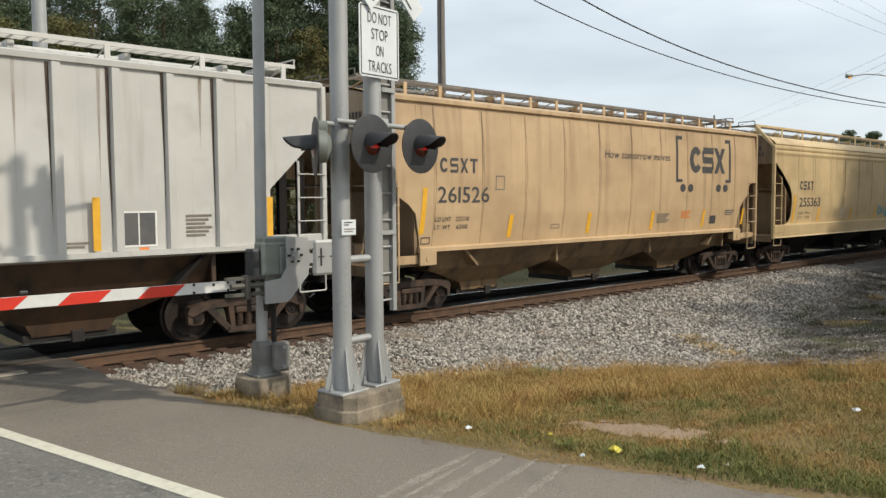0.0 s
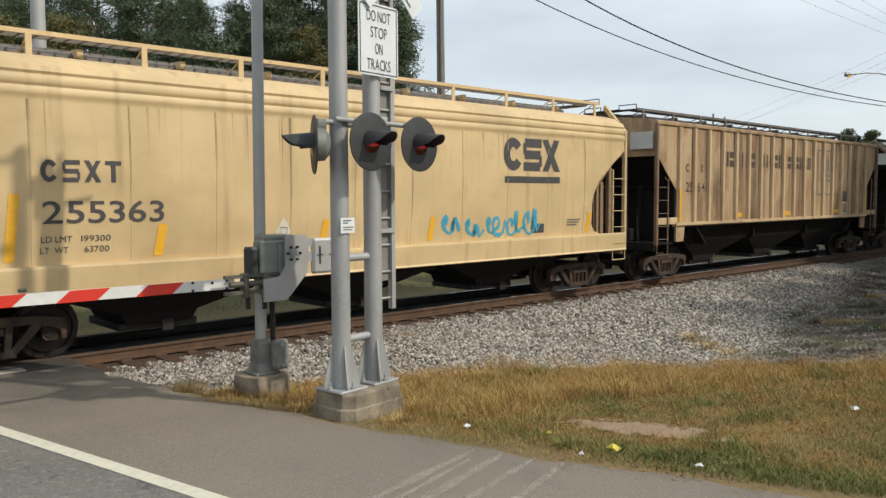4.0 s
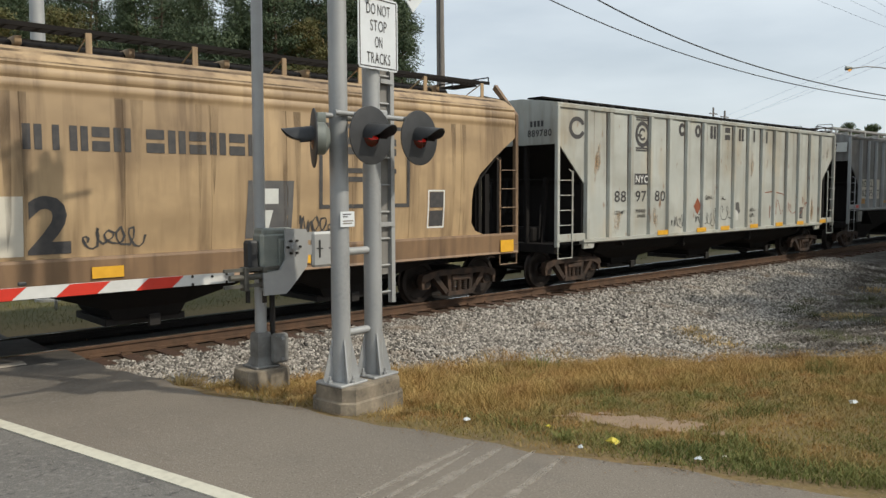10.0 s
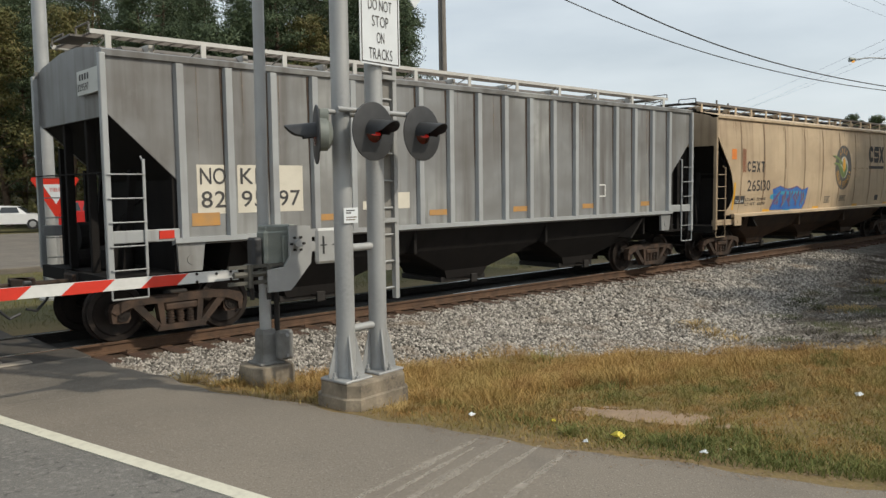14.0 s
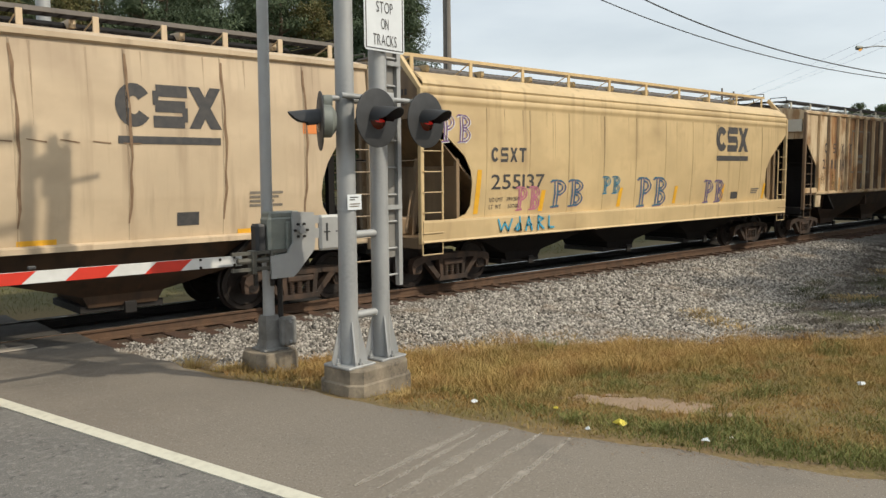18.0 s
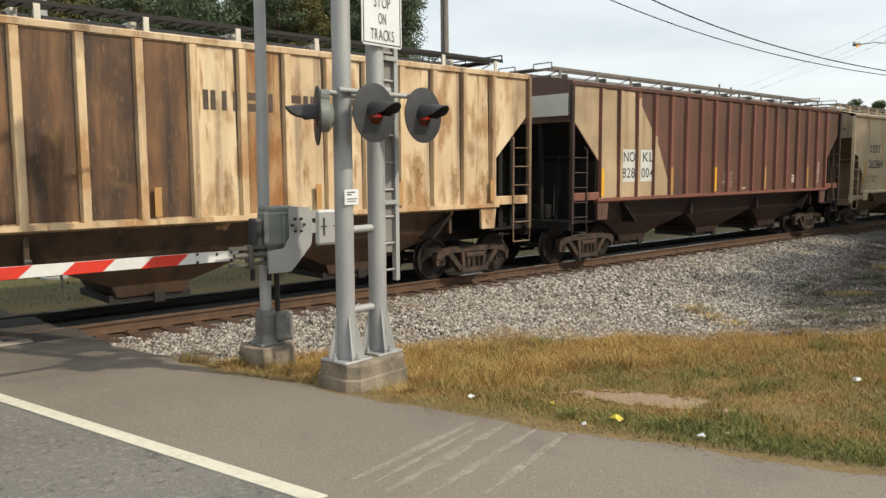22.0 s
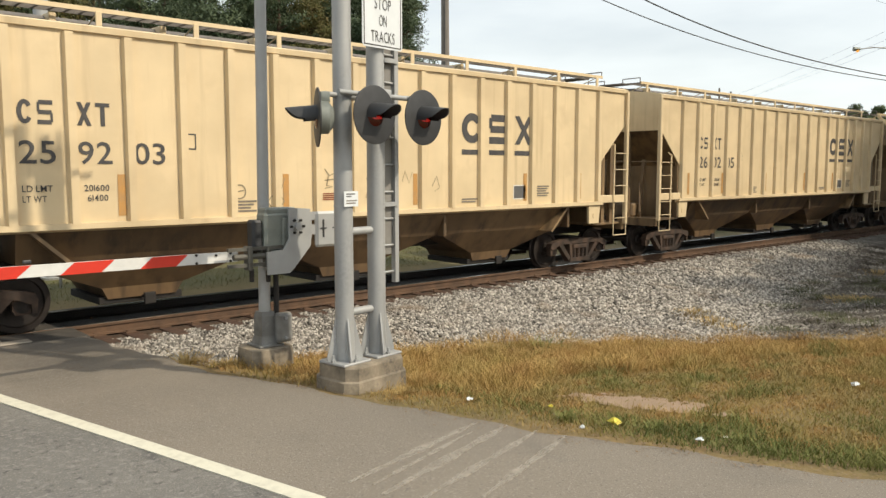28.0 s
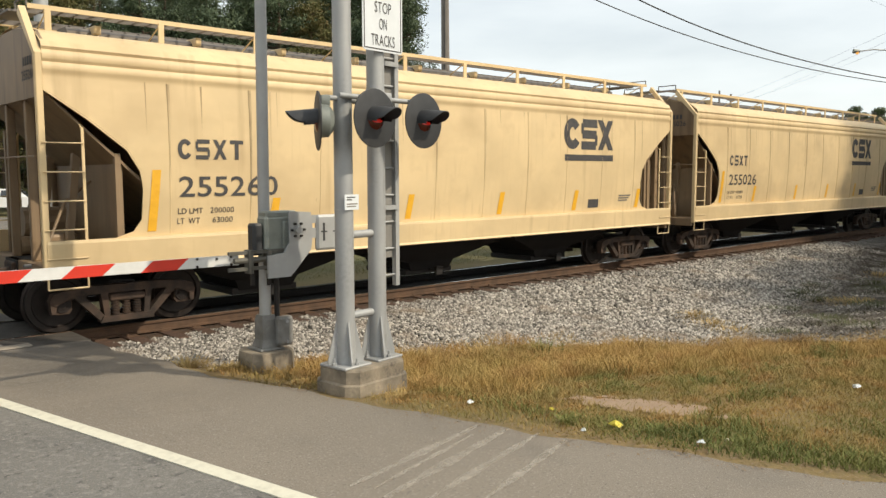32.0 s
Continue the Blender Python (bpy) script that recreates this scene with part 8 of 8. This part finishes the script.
def vehicle(px, depth, paint, label, tall, turn):
    c = thing("parked_car", label, "car", "parked cars")
    x, y = place(px / 1400, depth)
    c.matrix_basis = pose(x, y, -0.05, 0, 0, turn)
    h = 0.14 if tall else 0.0
    low = [(-2.2, 0.35), (2.2, 0.35), (2.25, 0.55), (2.2, 0.85 + h), (1.15, 0.98 + h), (-2.15, 1.0 + h), (-2.25, 0.6)]
    top = [(-2.1 if tall else -1.7, 1.0 + h), (1.05, 0.98 + h), (0.45, 1.45 + h * 2), (-1.7 if tall else -1.0, 1.50 + h * 2), (-2.0 if tall else -1.4, 1.4 + h * 2)]
    part("body", Shape().slab(low, "y", -0.88, 0.88), paint, c)
    cab = part("cabin", Shape().loft([[(a, -0.82, b_) for a, b_ in top[:2]] + [(a, -0.70, b_) for a, b_ in top[2:]], [(a, 0.82, b_) for a, b_ in top[:2]] + [(a, 0.70, b_) for a, b_ in top[2:]]]), paint, c)
    for s_ in (-1, 1):
        for a0, a1 in ((-1.75 if tall else -1.35, -0.6), (-0.5, 0.62)):
            part("side_window", Shape().loft([[(a0, s_ * 0.825, 1.05 + h), (a1, s_ * 0.825, 1.05 + h), (a1 - 0.15, s_ * 0.735, 1.40 + h * 2), (a0 + 0.1, s_ * 0.735, 1.40 + h * 2)], [(a0, s_ * 0.80, 1.05 + h), (a1, s_ * 0.80, 1.05 + h), (a1 - 0.15, s_ * 0.70, 1.40 + h * 2), (a0 + 0.1, s_ * 0.70, 1.40 + h * 2)]]), GLASSDARK, cab)
        part("headlight", Shape().box(2.12, 2.25, s_ * 0.68 - 0.12, s_ * 0.68 + 0.12, 0.62, 0.76), WHITETAPE, c)
        part("tail_light", Shape().box(-2.26, -2.15, s_ * 0.72 - 0.1, s_ * 0.72 + 0.1, 0.72, 0.95), REDTAPE, c)
        for a in (-1.35, 1.35):
            w = part("wheel", Shape().rod((a, s_ * 0.70, 0.33), (a, s_ * 0.90, 0.33), 0.33, 0.33, 20), RUBBER, c, "", True)
            part("rim", Shape().rod((a, s_ * 0.89, 0.33), (a, s_ * 0.915, 0.33), 0.21, 0.17, 16), ALUMINIUM, w)
    part("windscreen", Shape().loft([[(1.06, -0.75, 1.0 + h), (1.06, 0.75, 1.0 + h), (0.49, 0.64, 1.43 + h * 2), (0.49, -0.64, 1.43 + h * 2)], [(1.02, -0.75, 1.0 + h), (1.02, 0.75, 1.0 + h), (0.45, 0.64, 1.43 + h * 2), (0.45, -0.64, 1.43 + h * 2)]]), GLASSDARK, cab)
    part("bumper", Shape().box(2.2, 2.32, -0.85, 0.85, 0.38, 0.56, 0.03), RUBBER, c)
    part("bumper", Shape().box(-2.32, -2.2, -0.85, 0.85, 0.38, 0.56, 0.03), RUBBER, c)


vehicle(-760, 50, CARWHITE, "white saloon car parked in the lot", False, -25)
vehicle(-612, 48, CARRED, "red sport utility vehicle parked in the lot", True, -32)
vehicle(-470, 49, CARWHITE, "white saloon car parked nose-on in the lot", False, -40)
vehicle(-380, 55, CARSILVER, "silver car parked in the lot", False, 150)
vehicle(-545, 58, CARSILVER, "silver car parked in the second row", False, -30)


# ---- trees ----
def leaf_material(name, tones):
    m, n, l, bs = material(name, 0.75)
    geo, rp = n.new("ShaderNodeNewGeometry"), n.new("ShaderNodeValToRGB")
    e = rp.color_ramp.elements
    e[0].color, e[1].color = (*tones[0], 1), (*tones[-1], 1)
    q = e.new(0.5)
    q.color = (*tones[1], 1)
    l.new(geo.outputs["Random Per Island"], rp.inputs[0])
    c, _, _ = noise_mix(m, rp.outputs[0], tones[0], 0.35, 0.45, 0.7)
    l.new(c, bs.inputs["Base Color"])
    return m


NEEDLES = leaf_material("pine_needles", ((0.040, 0.064, 0.030), (0.058, 0.086, 0.038), (0.080, 0.106, 0.044)))
YELLOWING = leaf_material("yellowing_leaves", ((0.075, 0.08, 0.02), (0.12, 0.11, 0.03), (0.14, 0.10, 0.032)))
LEAVES = leaf_material("broad_leaves", ((0.035, 0.055, 0.018), (0.055, 0.08, 0.024), (0.075, 0.10, 0.03)))


def foliage(centres, per, radius, leaf, seed):
    """Small bent leaf blades in loose clumps round the given centres."""
    r = np.random.RandomState(seed)
    c = np.repeat(np.array(centres, float), per, 0)
    n = len(c)
    d = r.normal(size=(n, 3))
    d /= np.linalg.norm(d, axis=1)[:, None]
    p = c + d * radius * r.rand(n, 1) ** 0.5 * np.array([1, 1, 0.62])
    u = r.normal(size=(n, 3))
    u /= np.linalg.norm(u, axis=1)[:, None]
    w = np.cross(u, d)
    w /= np.linalg.norm(w, axis=1)[:, None] + 1e-6
    s = leaf * (0.6 + 0.8 * r.rand(n, 1))
    v = np.stack([p - u * s, p + w * s * 0.34, p + u * s, p - w * s * 0.34], 1).reshape(-1, 3)
    f = np.arange(4 * n).reshape(n, 4)
    return v, f


def pine(height, crown_from, spread, seed, mat, per=15, whorls=24):
    r = random.Random(seed)
    t = thing("pine_tree", "tall dark green pine at the edge of the woods" if mat is NEEDLES else "yellowing tree at the edge of the woods", "tree", "trees of the woods")
    trunk = Shape()
    pts = [Vector((0.25 * math.sin(seed + k * 0.7), 0.25 * math.cos(seed * 2 + k * 0.6), height * k / 8)) for k in range(9)]
    for k in range(8):
        trunk.rod(pts[k], pts[k + 1], 0.24 * (1 - k / 8.6), 0.24 * (1 - (k + 1) / 8.6), 9)
    part("trunk", trunk, BARK, t, "", True)
    limbs, centres = Shape(), []
    for k in range(whorls):
        z = crown_from + (height - crown_from) * (k / (whorls - 1)) ** 0.9
        reach = spread * (1.05 - 0.85 * (k / whorls)) * r.uniform(0.6, 1.15)
        for q in range(r.randint(3, 5)):
            a = r.uniform(0, 6.283)
            tip_ = Vector((math.cos(a) * reach, math.sin(a) * reach, z + reach * r.uniform(-0.1, 0.35)))
            limbs.rod((0, 0, z - 0.1), tip_, 0.05, 0.012, 5, False)
            for g in (0.45, 0.75, 1.0):
                centres.append(tuple(Vector((0, 0, z)).lerp(tip_, g) + Vector((r.uniform(-0.3, 0.3), r.uniform(-0.3, 0.3), r.uniform(-0.2, 0.3)))))
    part("branchwork", limbs, BARK, t)
    v, f = foliage(centres, per * 5, 0.85, 0.105, seed)
    part("crown", numpy_mesh("crown", v, f, mat), mat, t)
    return t


def broadleaf(height, crown_from, spread, seed, label, per=190, leaf=0.10):
    r = random.Random(seed)
    t = thing("broadleaf_tree", label, "tree")
    trunk, limbs, centres = Shape(), Shape(), []
    trunk.rod((0, 0, -0.3), (0.1, 0, crown_from), 0.30, 0.22, 12).rod((0.1, 0, crown_from), (0, 0.2, height * 0.75), 0.22, 0.07, 10)
    part("trunk", trunk, BARK, t, "", True)
    for k in range(34):
        a, z0 = r.uniform(0, 6.283), r.uniform(crown_from * 0.8, height * 0.7)
        el = r.uniform(0.15, 1.2)
        ln = spread * r.uniform(0.6, 1.1) * (1 if z0 < height * 0.55 else 0.75)
        tip_ = Vector((math.cos(a) * math.cos(el) * ln, math.sin(a) * math.cos(el) * ln, min(height, z0 + math.sin(el) * ln)))
        limbs.rod((0.05, 0.1, z0), tip_, 0.07, 0.015, 5, False)
        for g in (0.4, 0.6, 0.8, 0.95, 1.05):
            centres.append(tuple(Vector((0.05, 0.1, z0)).lerp(tip_, g) + Vector((r.uniform(-0.5, 0.5), r.uniform(-0.5, 0.5), r.uniform(-0.4, 0.5)))))
    part("branchwork", limbs, BARK, t)
    v, f = foliage(centres, per, 1.05, leaf, seed)
    part("crown", numpy_mesh("crown", v, f, LEAVES), LEAVES, t)
    return t


kinds = [pine(19, 3.5, 3.4, 11, NEEDLES), pine(22, 5, 3.8, 12, NEEDLES), pine(16, 2.0, 3.2, 13, NEEDLES), pine(13, 1.0, 3.2, 14, YELLOWING, 18, 20), pine(11, 0.6, 2.6, 15, NEEDLES, 16, 20)]
tr_ = random.Random(21)
spots = []
for row, (depth, step) in enumerate(((56, 62), (63, 58), (72, 55), (84, 60))):
    px = -900 + row * 23
    while px < -95 + row * 10:
        spots.append((px + tr_.uniform(-18, 18), depth + tr_.uniform(-3, 3), (4, 3, 2, 0, 1, 2, 4)[tr_.randrange(7)] if row == 0 else tr_.choice((0, 1, 1, 2)), tr_.uniform(0.85, 1.2)))
        px += step
spots += [(-66, 55, 2, 0.95), (-84, 57, 0, 0.8), (-105, 60, 0, 0.95), (-20, 70, 4, 0.8), (-48, 66, 4, 1.0)]
used = set()
for px, depth, kd, sc in spots:
    x, y = place(px / 1400, depth)
    ob = kinds[kd] if kd not in used else copy_thing(kinds[kd], pose(0, 0, 0))
    used.add(kd)
    ob.matrix_basis = pose(x, y, ground_z(x, y) - 0.2, 0, 0, tr_.uniform(0, 360)) @ Matrix.Diagonal((sc, sc, sc, 1))
for kd, k_ob in enumerate(kinds):
    if kd not in used:
        k_ob.matrix_basis = pose(-40 - 8 * kd, 80, 3)

shade = broadleaf(10.5, 2.8, 4.2, 31, "leafy broadleaf tree shading the track bed")
shade.matrix_basis = pose(38.3, -11.0, -0.6) @ Matrix.Diagonal((1.3, 1.3, 1.45, 1))
for x, y, s_, a in ((43.0, -12.5, 1.45, 80), (51.0, -12.5, 1.4, 200), (41.0, -16.8, 1.5, 140), (59, -14, 1.4, 20), (22.6, -10.8, 0.72, 60), (25.6, -10.3, 0.74, 10), (28.8, -9.7, 0.72, 250), (20.9, -12.9, 0.72, 30), (24.4, -12.9, 0.8, 120), (32.2, -9.0, 0.66, 300), (28.2, -12.4, 0.8, 200)):
    ob = copy_thing(shade, pose(0, 0, 0))
    ob.matrix_basis = pose(x, y, -0.6, 0, 0, a) @ Matrix.Diagonal((s_, s_, s_, 1))
far_t = broadleaf(13.5, 4.0, 5.0, 33, "round broadleaf tree far down the line", 260, 0.24)
far_t.matrix_basis = pose(129.9, 32.7, -0.5)
for x, y, s_ in ((150, 52, 0.9), (140, 43, 0.8), (165, 38, 1.0)):
    ob = copy_thing(far_t, pose(0, 0, 0))
    ob.matrix_basis = pose(x, y, -0.5, 0, 0, x) @ Matrix.Diagonal((s_, s_, s_, 1))


# ---- litter and weeds ----
BAG = plain("yellow_plastic", (0.62, 0.52, 0.05), (0.52, 0.42, 0.04), 9.0, 0.5)


def scrap(name, label, x, y, z, size, mat, seed):
    r = random.Random(seed)
    s = Shape()
    n = 9
    pts = [(math.cos(6.283 * i / n) * size * r.uniform(0.5, 1.0), math.sin(6.283 * i / n) * size * r.uniform(0.4, 0.9), r.uniform(0, size * 0.5)) for i in range(n)]
    s.loft([[(a, b_, c) for a, b_, c in pts], [(a * 0.9, b_ * 0.9, c + size * 0.08) for a, b_, c in pts], [(a * 0.35, b_ * 0.35, c + size * r.uniform(0.2, 0.5)) for a, b_, c in pts]])
    ob = tagged(new(name, s.mesh(name, mat)), label, "litter", "litter on the verge")
    ob.matrix_basis = pose(x, y, z)


for i, (name, label, x, y, size, mat) in enumerate((
        ("wrapper", "crumpled yellow wrapper in the grass", 5.95, -8.85, 0.085, BAG), ("wrapper", "small yellow wrapper in the grass", 6.0, -8.05, 0.04, BAG),
        ("paper_scrap", "crumpled white paper scrap in the grass", 5.55, -7.35, 0.055, SIGNWHITE), ("paper_scrap", "torn white paper scrap at the road edge", 6.05, -9.65, 0.05, SIGNWHITE),
        ("paper_scrap", "white paper scrap in the grass", 9.5, -9.65, 0.07, SIGNWHITE), ("paper_scrap", "small white paper scrap at the road edge", 5.6, -8.75, 0.035, SIGNWHITE),
        ("paper_scrap", "small white scrap at the road edge", 6.3, -9.75, 0.03, PALE))):
    scrap(name, label, x, y, ground_z(x, y) + 0.02, size, mat, i)


# ---- what moves ----
def run(t):
    """Metres that the train has gone at t seconds."""
    k = t / 10
    return 56.901 * k + 5.0207 * k ** 2 - 0.1919 * k ** 3 - 0.01892 * k ** 4


def motions():
    for c, start in CARS:
        walk(c, [(t, pose(start - run(t), 0, 0)) for t in range(33)])
    for w, u in WHEELS:
        walk(w, [(k / 15, pose(u, 0, 0.44, 0, -math.degrees(run(k / 15) / 0.44), 0)) for k in range(481)])


motions()
